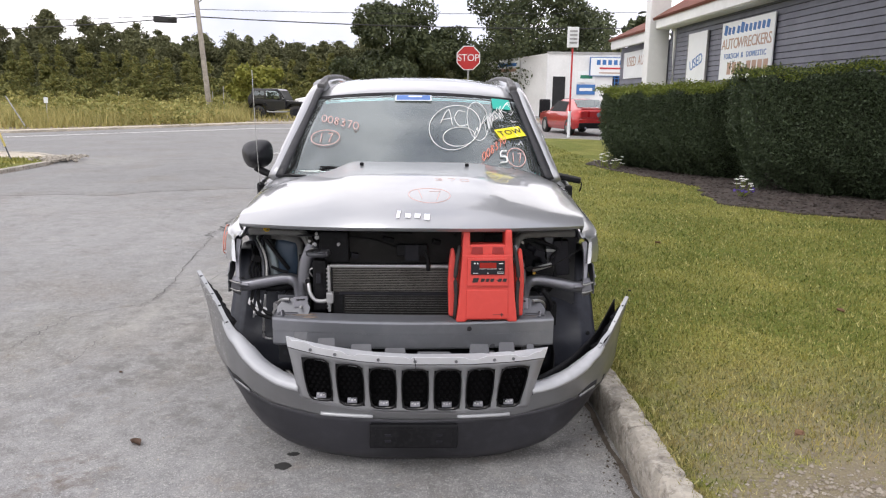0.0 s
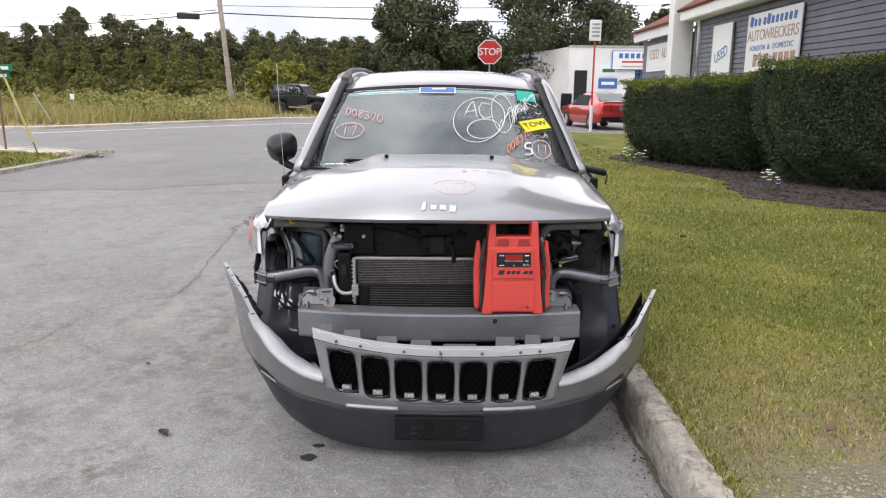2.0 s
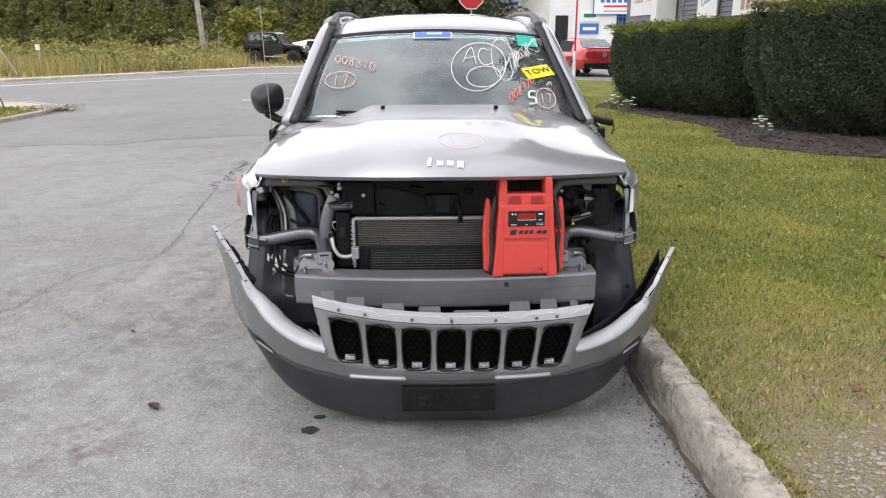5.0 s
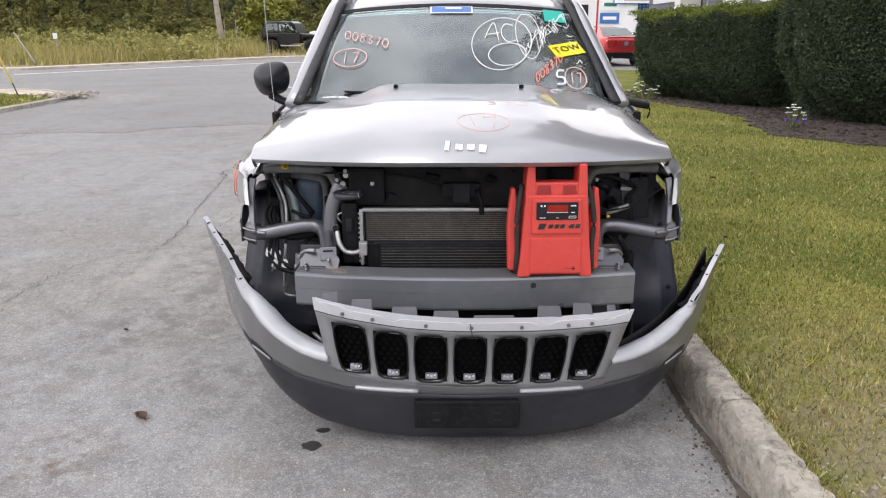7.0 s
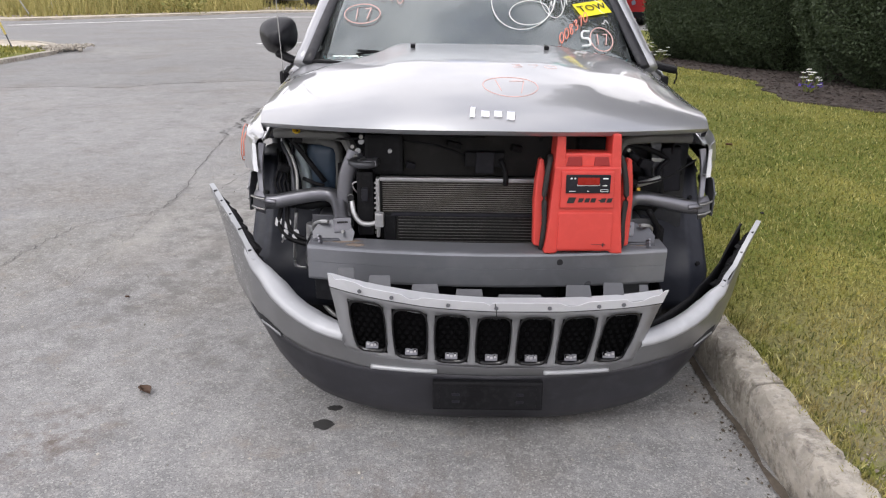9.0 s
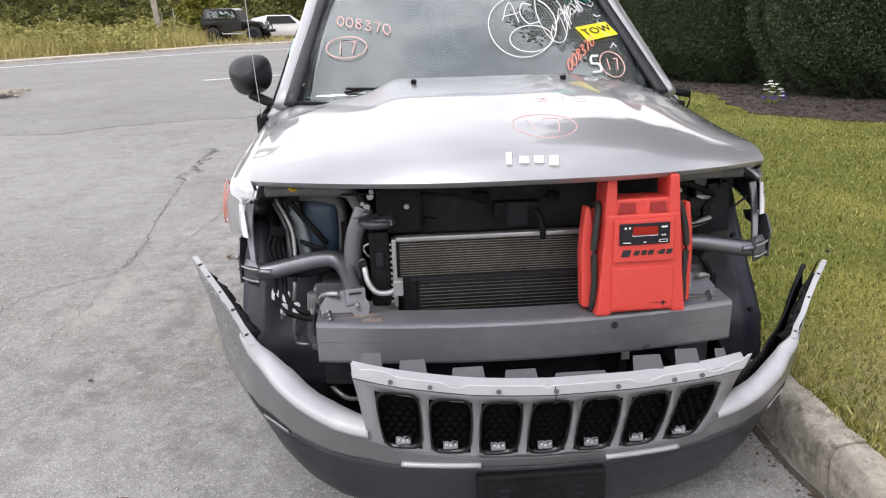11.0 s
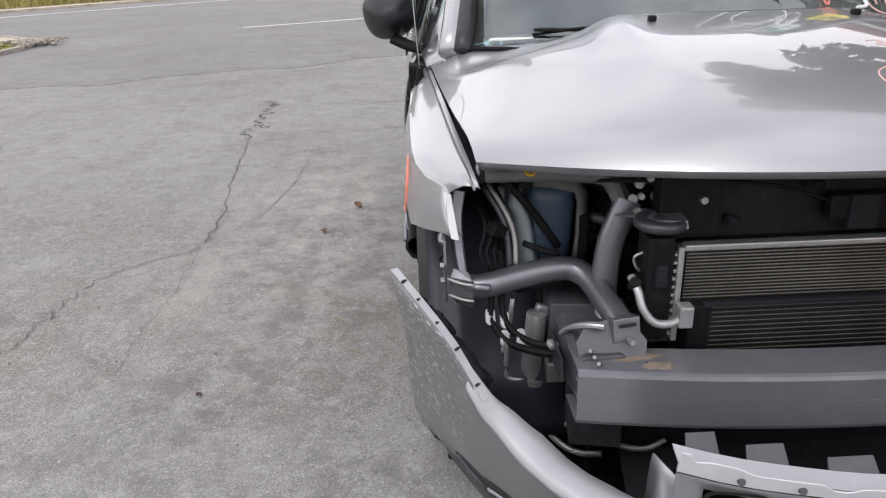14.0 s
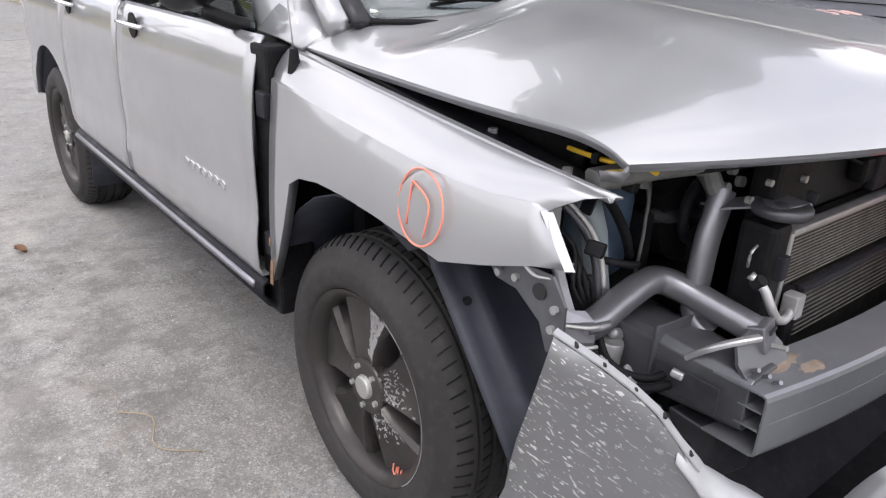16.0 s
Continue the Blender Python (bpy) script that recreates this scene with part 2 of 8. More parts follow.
BLADE = blade_material()
DRYBLADE = leaf_material("dry_weed", (0.27, 0.26, 0.085), (0.54, 0.45, 0.18), 0.7)
HEDGE_LEAF = leaf_material("yew_needles", (0.043, 0.063, 0.034), (0.074, 0.102, 0.046), 0.6)
HEDGE_TOP = leaf_material("fresh_yew_tips", (0.11, 0.15, 0.025), (0.26, 0.29, 0.05), 0.6)
CEDAR_LEAF = leaf_material("cedar_leaves", (0.115, 0.13, 0.040), (0.28, 0.26, 0.078), 0.7)
SHRUB_LEAF = leaf_material("weed_shrub_leaves", (0.20, 0.22, 0.065), (0.46, 0.40, 0.14), 0.7)
WOODS_LEAF = leaf_material("mixed_woods_leaves", (0.10, 0.11, 0.055), (0.19, 0.185, 0.085), 0.75)
OAK_LEAF = leaf_material("oak_leaves", (0.045, 0.06, 0.03), (0.11, 0.125, 0.05), 0.65)
BUSH_LEAF = leaf_material("yellow_bush_leaves", (0.16, 0.18, 0.03), (0.32, 0.30, 0.06), 0.7)
BARK = simple("bark", (0.10, 0.08, 0.06), 0.95, grain=22, vary=0.4, bump=0.8)
POLE_WOOD = simple("weathered_pole_wood", (0.20, 0.155, 0.115), 0.95, grain=18, vary=0.35, bump=0.6)
SILVER = paint_material("silver_paint", (0.385, 0.392, 0.412))
BEAM = simple("satin_grey_steel", (0.235, 0.242, 0.265), 0.34, 0.5, grain=14, vary=0.14, bump=0.05)
TUBE = simple("painted_tube_steel", (0.235, 0.235, 0.26), 0.36, 0.7, grain=20, vary=0.15, bump=0.03)
STEEL = simple("dark_frame_steel", (0.085, 0.087, 0.098), 0.38, 0.5, grain=20, vary=0.25, bump=0.05)
WHITEEDGE = simple("bright_torn_edge", (0.66, 0.67, 0.70), 0.55, 0.0, grain=20, vary=0.08, bump=0.05)
# Paler than the bumper skin: light on the upward shelf is painted in.
SHELFLIT = simple("toplit_shelf_silver", (0.50, 0.51, 0.535), 0.5, 0.25, grain=12, vary=0.14, bump=0.04)
FLANGE = simple("unpainted_edge_silver", (0.44, 0.45, 0.47), 0.42, 0.3, grain=20, vary=0.1, bump=0.05)
MOUNT = simple("grey_mount_steel", (0.115, 0.118, 0.131), 0.36, 0.5, grain=16, vary=0.25, bump=0.05)
PALE_WOOD = simple("pale_pole_wood", (0.40, 0.36, 0.31), 0.95, grain=18, vary=0.3, bump=0.6)
RUST = simple("surface_rust", (0.235, 0.145, 0.09), 0.85, grain=60, vary=0.4)
RUST_BLOOM = simple("thin_rust_bloom", (0.27, 0.215, 0.175), 0.7, 0.2, grain=70, vary=0.5)
BLACK = simple("black_plastic", (0.009, 0.009, 0.0105), 0.55, spec=0.16, grain=60, vary=0.3, bump=0.15)
DARKGREY = simple("dark_grey_plastic", (0.016, 0.016, 0.021), 0.55, spec=0.2, grain=50, vary=0.25, bump=0.15)
LINER = simple("blue_grey_liner", (0.024, 0.027, 0.040), 0.5, spec=0.4, grain=20, vary=0.25, bump=0.1)
RUBBER = simple("tyre_rubber", (0.030, 0.029, 0.029), 0.75, spec=0.35, grain=40, vary=0.25, bump=0.15)
RIM = simple("dark_wheel_paint", (0.060, 0.055, 0.054), 0.38, 0.5, grain=16, vary=0.3, bump=0.03)
SCRAPE = simple("scraped_aluminium", (0.62, 0.62, 0.63), 0.4, 0.8, grain=70, vary=0.25)
CHROME = Mat("chrome", (0.85, 0.85, 0.87), 0.12, 1.0).m
ALU = simple("cast_aluminium", (0.50, 0.50, 0.51), 0.42, 0.7, grain=50, vary=0.2)
FIN = simple("condenser_fins", (0.33, 0.315, 0.295), 0.5, 0.5, grain=30, vary=0.4)
FINWEB = simple("dusty_fin_web", (0.026, 0.024, 0.021), 0.6, 0.4, grain=120, vary=0.3)
DUSTPANEL = simple("dusty_radiator_panel", (0.022, 0.021, 0.0205), 0.7, spec=0.25, grain=16, vary=0.4, bump=0.1)
FINLINE = simple("thin_dark_fins", (0.20, 0.195, 0.19), 0.45, 0.6, grain=80, vary=0.3)
FINDARK = simple("dark_fins", (0.016, 0.0155, 0.015), 0.5, 0.5, grain=80, vary=0.3)
DEEPBLACK = Mat("dull_black_mesh", (0.005, 0.005, 0.0055), 0.9, spec=0.05).m
GLOSSBLACK = Mat("gloss_black_plastic", (0.007, 0.007, 0.008), 0.16, spec=0.45).m
GLASS = glass_material("window_glass")
TINTED = glass_material("privacy_glass", (0.30, 0.32, 0.32))
# Heavy pale film: dusty glass plus cloudy sky reflection put into the colour.
DUSTVEIL = glass_material("dusty_veiled_windscreen", (0.76, 0.86, 0.85), 0.19)
RED = simple("red_plastic", (0.62, 0.060, 0.048), 0.42, grain=30, vary=0.1, bump=0.05)
REDSHADE = simple("shaded_red_plastic", (0.30, 0.02, 0.02), 0.45, grain=30, vary=0.15)
DISPLAY = Mat("display_red", (0.28, 0.015, 0.012), 0.2).m
BLUETANK = simple("blue_fluid_tank", (0.055, 0.085, 0.13), 0.4, grain=12, vary=0.3)
PRIMER = simple("dusty_grey_primer", (0.16, 0.16, 0.155), 0.6, 0.1, grain=24, vary=0.3, bump=0.15)
TANKGREY = simple("translucent_tank_grey", (0.22, 0.26, 0.28), 0.45, grain=12, vary=0.2)
YELLOW = simple("yellow_plastic", (0.72, 0.45, 0.02), 0.5, vary=0.1)
ORANGE_MARK = simple("orange_paint_marker", (0.82, 0.27, 0.19), 0.4, vary=0.1)
PINK_MARK = simple("faded_red_marker", (0.80, 0.52, 0.48), 0.7, vary=0.1)
WHITE_MARK = simple("white_marker", (0.85, 0.86, 0.86), 0.7, vary=0.05)
SIDING = simple("grey_blue_siding", (0.145, 0.15, 0.185), 0.55, grain=9, vary=0.12, bump=0.1)
WHITEPAINT = simple("white_paint", (0.78, 0.78, 0.77), 0.6, grain=6, vary=0.08, bump=0.08)
SIGNWHITE = simple("sign_white", (0.80, 0.82, 0.82), 0.45, grain=5, vary=0.05, bump=0)
SHINGLE = simple("red_brown_shingles", (0.19, 0.065, 0.045), 0.9, grain=25, vary=0.3, bump=0.4)
SIGNBLUE = simple("sign_blue", (0.045, 0.16, 0.42), 0.5, vary=0.1, bump=0)
SIGNTAN = simple("sign_tan", (0.46, 0.30, 0.22), 0.5, vary=0.1, bump=0)
SIGNRED = simple("sign_red", (0.52, 0.03, 0.03), 0.4, vary=0.08, bump=0)
SIGNGREEN = simple("sign_green", (0.01, 0.17, 0.10), 0.4, vary=0.08, bump=0)
TEAL = simple("teal_sticker", (0.02, 0.42, 0.34), 0.5, vary=0.05, bump=0)
STICKBLUE = simple("blue_sticker", (0.09, 0.20, 0.52), 0.5, vary=0.1, bump=0)
STICKYELLOW = simple("yellow_sticker", (0.85, 0.74, 0.02), 0.5, vary=0.04, bump=0)
INK = simple("black_ink", (0.015, 0.015, 0.016), 0.6, vary=0.1, bump=0)
CARRED = paint_material("red_car_paint", (0.50, 0.022, 0.02), 0.1)
CARBLACK = paint_material("black_car_paint", (0.018, 0.018, 0.022), 0.1)
LAMPRED = Mat("tail_lamp", (0.35, 0.01, 0.01), 0.15).m
GALV = simple("galvanised_steel", (0.42, 0.42, 0.41), 0.5, 0.6, grain=20, vary=0.2)
WIRE = simple("cable_black", (0.03, 0.03, 0.03), 0.7, bump=0)
FABRIC = simple("grey_seat_fabric", (0.10, 0.10, 0.105), 0.9, grain=60, vary=0.2)
FLOWERWHITE = simple("white_petals", (0.8, 0.8, 0.76), 0.6, bump=0)
FLOWERPURPLE = simple("purple_petals", (0.10, 0.06, 0.35), 0.6, bump=0)
TRIMGREY = simple("satin_black_trim", (0.014, 0.014, 0.018), 0.42, spec=0.45, grain=50, vary=0.2, bump=0.05)
VALANCE = simple("blue_grey_valance_plastic", (0.030, 0.030, 0.037), 0.42, spec=0.5, grain=18, vary=0.3, bump=0.08)
RAILGREY = simple("grey_rail_plastic", (0.085, 0.083, 0.085), 0.5, grain=40, vary=0.2, bump=0.1)
# Near-black standing for the shade in openings, gaps and distant car windows.
SHADEBLACK = simple("inner_shade_black", (0.02, 0.02, 0.022), 0.9)


# ---- building blocks ----
def fast_mesh(name, verts, faces, mat):
    """A mesh of equal faces from numpy arrays."""
    verts, faces = np.asarray(verts, np.float32), np.asarray(faces, np.int32)
    me = bpy.data.meshes.new(name)
    n, k = faces.shape
    me.vertices.add(len(verts))
    me.vertices.foreach_set("co", verts.ravel())
    me.loops.add(n * k)
    me.loops.foreach_set("vertex_index", faces.ravel())
    me.polygons.add(n)
    me.polygons.foreach_set("loop_start", np.arange(0, n * k, k, dtype=np.int32))
    me.materials.append(mat)
    me.update(calc_edges=True)
    return new(name, me)


def part(name, bm, mat, parent=None, label="", smooth=False, m=None, thick=0.0, sub=0, bevel=0.0, sharp=0.0):
    """Link a bmesh as one mesh object under its thing."""
    me = bpy.data.meshes.new(name)
    bmesh.ops.recalc_face_normals(bm, faces=bm.faces[:])
    if m is not None:
        bm.transform(m)
    if smooth:
        for fc in bm.faces:
            fc.smooth = True
    bm.to_mesh(me)
    bm.free()
    me.materials.append(mat)
    ob = new(name, me)
    if sharp:
        me.set_sharp_from_angle(angle=radians(sharp))
    if thick:
        md = ob.modifiers.new("thickness", "SOLIDIFY")
        md.thickness, md.offset = thick, 0.0
    if bevel:
        md = ob.modifiers.new("edge", "BEVEL")
        md.width, md.segments, md.limit_method = bevel, 2, "ANGLE"
    if sub:
        md = ob.modifiers.new("round", "SUBSURF")
        md.levels = md.render_levels = sub
    if parent is not None:
        ob.parent = parent
    if label:
        ob["label"] = label
    return ob


def thing(name, label, category, loc=(0, 0, 0), group="", rz=0.0, kind=""):
    ob = new(name)
    ob.matrix_world = pose(*loc, 0, 0, rz)
    return tagged(ob, label, category, group, kind)


def box_bm(size, at=(0, 0, 0), rot=(0, 0, 0), bevel=0.0, seg=2, taper=None):
    """A box; taper scales its top in x and y."""
    bm = bmesh.new()
    bmesh.ops.create_cube(bm, size=1)
    for v in bm.verts:
        v.co = Vector((v.co.x * size[0], v.co.y * size[1], v.co.z * size[2]))
        if taper and v.co.z > 0:
            v.co.x *= taper[0]
            v.co.y *= taper[1]
    if bevel:
        bmesh.ops.bevel(bm, geom=bm.edges[:], offset=bevel, segments=seg, profile=0.6, affect="EDGES")
    bm.transform(pose(*at, *rot))
    return bm


def cyl_bm(r, h, at=(0, 0, 0), rot=(0, 0, 0), n=20, r2=None, bevel=0.0):
    bm = bmesh.new()
    bmesh.ops.create_cone(bm, cap_ends=True, segments=n, radius1=r, radius2=r if r2 is None else r2, depth=h)
    if bevel:
        rim = [e for e in bm.edges if abs(e.verts[0].co.z - e.verts[1].co.z) < 1e-6]
        bmesh.ops.bevel(bm, geom=rim, offset=bevel, segments=2, profile=0.5, affect="EDGES")
    bm.transform(pose(*at, *rot))
    return bm


def join_bm(*bms):
    out = bmesh.new()
    for b in bms:
        me = bpy.data.meshes.new("tmp")
        b.to_mesh(me)
        b.free()
        out.from_mesh(me)
        bpy.data.meshes.remove(me)
    return out


def grid_bm(rows, skip=None, close=False):
    """A surface through rows of points."""
    bm = bmesh.new()
    vs = [[bm.verts.new(p) for p in row] for row in rows]
    last = len(vs) if close else len(vs) - 1
    for i in range(last):
        a, b = vs[i], vs[(i + 1) % len(vs)]
        for j in range(len(a) - 1):
            if skip and skip(i, j):
                continue
            bm.faces.new((a[j], a[j + 1], b[j + 1], b[j]))
    for v in [v for v in bm.verts if not v.link_faces]:
        bm.verts.remove(v)
    return bm


def spline(points, n):
    """Points on a smooth curve through the given ones."""
    p = [Vector(q) for q in points]
    p = [p[0] * 2 - p[1]] + p + [p[-1] * 2 - p[-2]]
    out = []
    for i in range(1, len(p) - 2):
        a, b, c, d = p[i - 1 : i + 3]
        for k in range(n):
            t = k / n
            out.append(0.5 * (2 * b + (c - a) * t + (2 * a - 5 * b + 4 * c - d) * t * t + (3 * b - a - 3 * c + d) * t**3))
    out.append(p[-2])
    return out


def tube_bm(points, r, seg=10, smooth=4, flat=1.0, up=(0, 0, 1), cap=True, radii=None, phase=0.0):
    """A round or flattened tube along a curve."""
    pts = spline(points, smooth) if smooth > 1 else [Vector(q) for q in points]
    bm = bmesh.new()
    rings = []
    for i, c in enumerate(pts):
        d = (pts[min(i + 1, len(pts) - 1)] - pts[max(i - 1, 0)]).normalized()
        side = d.cross(Vector(up))
        if side.length < 1e-3:
            side = d.cross(Vector((0, 1, 0.1)))
        side.normalize()
        top = side.cross(d).normalized()
        rr = r if radii is None else radii[0] + (radii[1] - radii[0]) * i / (len(pts) - 1)
        rings.append([bm.verts.new(c + side * (rr * math.cos(2 * math.pi * k / seg + phase)) + top * (rr * flat * math.sin(2 * math.pi * k / seg + phase))) for k in range(seg)])
    for a, b in zip(rings, rings[1:]):
        for k in range(seg):
            bm.faces.new((a[k], a[(k + 1) % seg], b[(k + 1) % seg], b[k]))
    if cap:
        bm.faces.new(rings[0][::-1])
        bm.faces.new(rings[-1])
    return bm


def bar_bm(points, w, h, smooth=4, up=(0, 0, 1), edge=0.25):
    """A pressed box section with chamfered edges along a curve; w and h may run from one end to the other."""
    pts = spline(points, smooth) if smooth > 1 else [Vector(q) for q in points]
    bm = bmesh.new()
    rings = []
    for i, c in enumerate(pts):
        t = i / (len(pts) - 1)
        a = w if not isinstance(w, tuple) else w[0] + (w[1] - w[0]) * t
        b = h if not isinstance(h, tuple) else h[0] + (h[1] - h[0]) * t
        d = (pts[min(i + 1, len(pts) - 1)] - pts[max(i - 1, 0)]).normalized()
        side = d.cross(Vector(up)).normalized()
        top = side.cross(d).normalized()
        e = edge * min(a, b)
        sec = [(a / 2, b / 2 - e), (a / 2 - e, b / 2), (e - a / 2, b / 2), (-a / 2, b / 2 - e), (-a / 2, e - b / 2), (e - a / 2, -b / 2), (a / 2 - e, -b / 2), (a / 2, e - b / 2)]
        rings.append([bm.verts.new(c + side * x + top * z) for x, z in sec])
    for a, b in zip(rings, rings[1:]):
        for k in range(8):
            bm.faces.new((a[k], a[(k + 1) % 8], b[(k + 1) % 8], b[k]))
    bm.faces.new(rings[0][::-1])
    bm.faces.new(rings[-1])
    return bm


def lathe_bm(profile, seg=48, axis="x"):
    """Turn a profile of (along, radius) round an axis."""
    bm = bmesh.new()
    rings = []
    for k in range(seg):
        a = 2 * math.pi * k / seg
        ring = []
        for s, r in profile:
            c, d = r * math.cos(a), r * math.sin(a)
            ring.append(bm.verts.new((s, c, d) if axis == "x" else (c, d, s)))
        rings.append(ring)
    for k in range(seg):
        a, b = rings[k], rings[(k + 1) % seg]
        for j in range(len(profile) - 1):
            bm.faces.new((a[j], a[j + 1], b[j + 1], b[j]))
    bmesh.ops.remove_doubles(bm, verts=bm.verts[:], dist=1e-5)
    return bm


def prism_bm(outline, z0, z1, bevel=0.0):
    """An upright prism over an outline in x and y."""
    bm = bmesh.new()
    lo, hi = [bm.verts.new((*p[:2], z0)) for p in outline], [bm.verts.new((*p[:2], z1)) for p in outline]
    n = len(outline)
    bm.faces.new(hi)
    bm.faces.new(lo[::-1])
    for k in range(n):
        bm.faces.new((lo[k], lo[(k + 1) % n], hi[(k + 1) % n], hi[k]))
    if bevel:
        bmesh.ops.bevel(bm, geom=[e for e in bm.edges if e.verts[0].co.z > z1 - 1e-6 and e.verts[1].co.z > z1 - 1e-6], offset=bevel, segments=2, affect="EDGES", profile=0.5)
    return bm


def text_bm(words, size, m, depth=0.004, spread=1.0):
    """Flat lettering in the built-in font, centred, as a bmesh."""
    cu = bpy.data.curves.new("lettering", "FONT")
    cu.body, cu.size, cu.extrude, cu.align_x, cu.align_y, cu.space_character = words, size, depth, "CENTER", "CENTER", spread
    cu.resolution_u = 3
    ob = new("lettering", cu)
    me = ob.to_mesh()
    bm = bmesh.new()
    bm.from_mesh(me)
    ob.to_mesh_clear()
    bpy.data.objects.remove(ob)
    bpy.data.curves.remove(cu)
    bm.transform(m)
    return bm


def leaf_quads(centres, size, rng, flat=0.0, aspect=0.55):
    """Small leaf-shaped quads turned at random round the given centres."""
    n = len(centres)
    a = rng.normal(size=(n, 3))
    a[:, 2] *= 1 - flat
    a /= np.linalg.norm(a, axis=1, keepdims=True) + 1e-9
    b = np.cross(a, rng.normal(size=(n, 3)))
    b /= np.linalg.norm(b, axis=1, keepdims=True) + 1e-9
    s = size * rng.uniform(0.6, 1.35, (n, 1))
    v = np.stack([centres - a * s, centres + b * s * aspect, centres + a * s, centres - b * s * aspect], 1).reshape(-1, 3)
    return v, np.arange(4 * n).reshape(n, 4)


def clump_points(rng, blobs, per):
    """Points near the skin of uneven blobs of (centre, radii)."""
    out = []
    for c, r in blobs:
        d = rng.normal(size=(per, 3))
        d /= np.linalg.norm(d, axis=1, keepdims=True)
        out.append(np.asarray(c) + d * np.asarray(r) * rng.uniform(0.55, 1.05, (per, 1)))
    return np.concatenate(out)


# ---- ground, road, lawn ----
KERB_X, KERB_TOP = 0.885, 0.18


def structure(ob, label, category):
    return tagged(ob, label, category, kind="structure")


structure(part("ground", prism_bm([(-900, -900), (900, -900), (900, 900), (-900, 900)], -0.6, -0.06), SOIL), "dry bare soil and rough grass reaching the horizon", "ground")
structure(part("road", prism_bm([(-70, -70), (70, -70), (70, 62), (-70, 62)], -0.5, 0.0), ASPHALT), "worn grey asphalt street with fine stones", "road")
structure(part("lawn", prism_bm([(KERB_X + 0.105, -60), (60, -60), (60, 17.0), (9, 17.5), (5.2, 20.5), (3.0, 20.8), (1.8, 20.2), (KERB_X + 0.105, 18.0)], -0.3, 0.165), LAWN), "mown lawn, green with yellowed patches beside the kerb", "lawn")
structure(part("verge", prism_bm([(-7.95, -60), (-7.95, 11.6), (-8.35, 12.9), (-9.3, 13.8), (-11, 14.4), (-60, 17.5), (-60, -60)], -0.3, 0.065), LAWN), "grass verge at the street corner behind a low kerb", "lawn")
structure(part("cross_street", prism_bm([(-70, 6.4), (-7.8, 6.5), (-5.4, 7.2), (-4.6, 7.15), (-4.2, 7.6), (-3.0, 8.1), (-2.4, 8.05), (-1.7, 8.8), (-0.4, 9.2), (0.88, 9.4), (70, 9.4), (70, 62), (-70, 62)], -0.4, 0.004), CROSS_ASPHALT), "darker asphalt of the crossing street", "road")
FAR_KERB = [(-60, 10.0), (-15.3, 24.0), (-8.6, 34.5), (-2.0, 39.0), (8, 42)]
structure(part("field", prism_bm(FAR_KERB + [(8, 300), (-300, 300), (-300, 10)], -0.3, 0.07), SOIL), "overgrown empty lot with dry soil", "field")


def strip_bm(line, width, z0, z1):
    """A low band along a line in the plan."""
    bm = bmesh.new()
    rows = []
    for i, p in enumerate(line):
        a, b = Vector(line[max(i - 1, 0)]), Vector(line[min(i + 1, len(line) - 1)])
        d = (b - a).normalized()
        n = Vector((-d.y, d.x)) * width / 2
        q = Vector(p)
        rows.append([bm.verts.new((*(q + n * s), z)) for s, z in ((-1, z0), (-1, z1), (1, z1), (1, z0))])
    for a, b in zip(rows, rows[1:]):
        for k in range(3):
            bm.faces.new((a[k], a[k + 1], b[k + 1], b[k]))
    bm.faces.new(rows[0])
    bm.faces.new(rows[-1][::-1])
    return bm


structure(part("kerb_far", strip_bm([(p[0] + 0.15, p[1] - 0.25) for p in FAR_KERB], 0.9, -0.02, 0.09), SAND), "pale broken concrete edge along the empty lot", "kerb")
structure(part("kerb_corner", strip_bm([(-7.85, -60), (-7.85, 11.6), (-8.25, 12.95), (-9.25, 13.9), (-11, 14.5), (-60, 17.6)], 0.16, -0.05, 0.075), KERB), "old low concrete kerb round the corner verge", "kerb")
structure(part("footpath", prism_bm([(-7.98, 12.35), (-8.35, 12.42), (-9.3, 12.55), (-9.65, 13.0), (-11.2, 13.55), (-40, 15.2), (-40, 16.2), (-11.0, 14.3), (-9.3, 13.75), (-8.38, 12.9)][::-1], 0.0, 0.074), SAND), "pale sandy concrete footpath on the corner verge", "pavement")
structure(part("edge_line", strip_bm([(-4.6, 14.9), (-0.2, 17.4)], 0.12, -0.01, 0.009), WHITEPAINT), "worn white painted stop line", "road marking")
structure(part("centre_line", strip_bm([(-14.0, 20.9), (-7.6, 29.0), (3, 33)], 0.12, -0.01, 0.009), WHITEPAINT), "faded white line on the cross street", "road marking")

# The kerb beside the car: separate cast lengths with worn edges.
rng = np.random.default_rng(5)
kerb = thing("kerb", "weathered concrete kerb with chipped edges", "kerb", kind="structure")


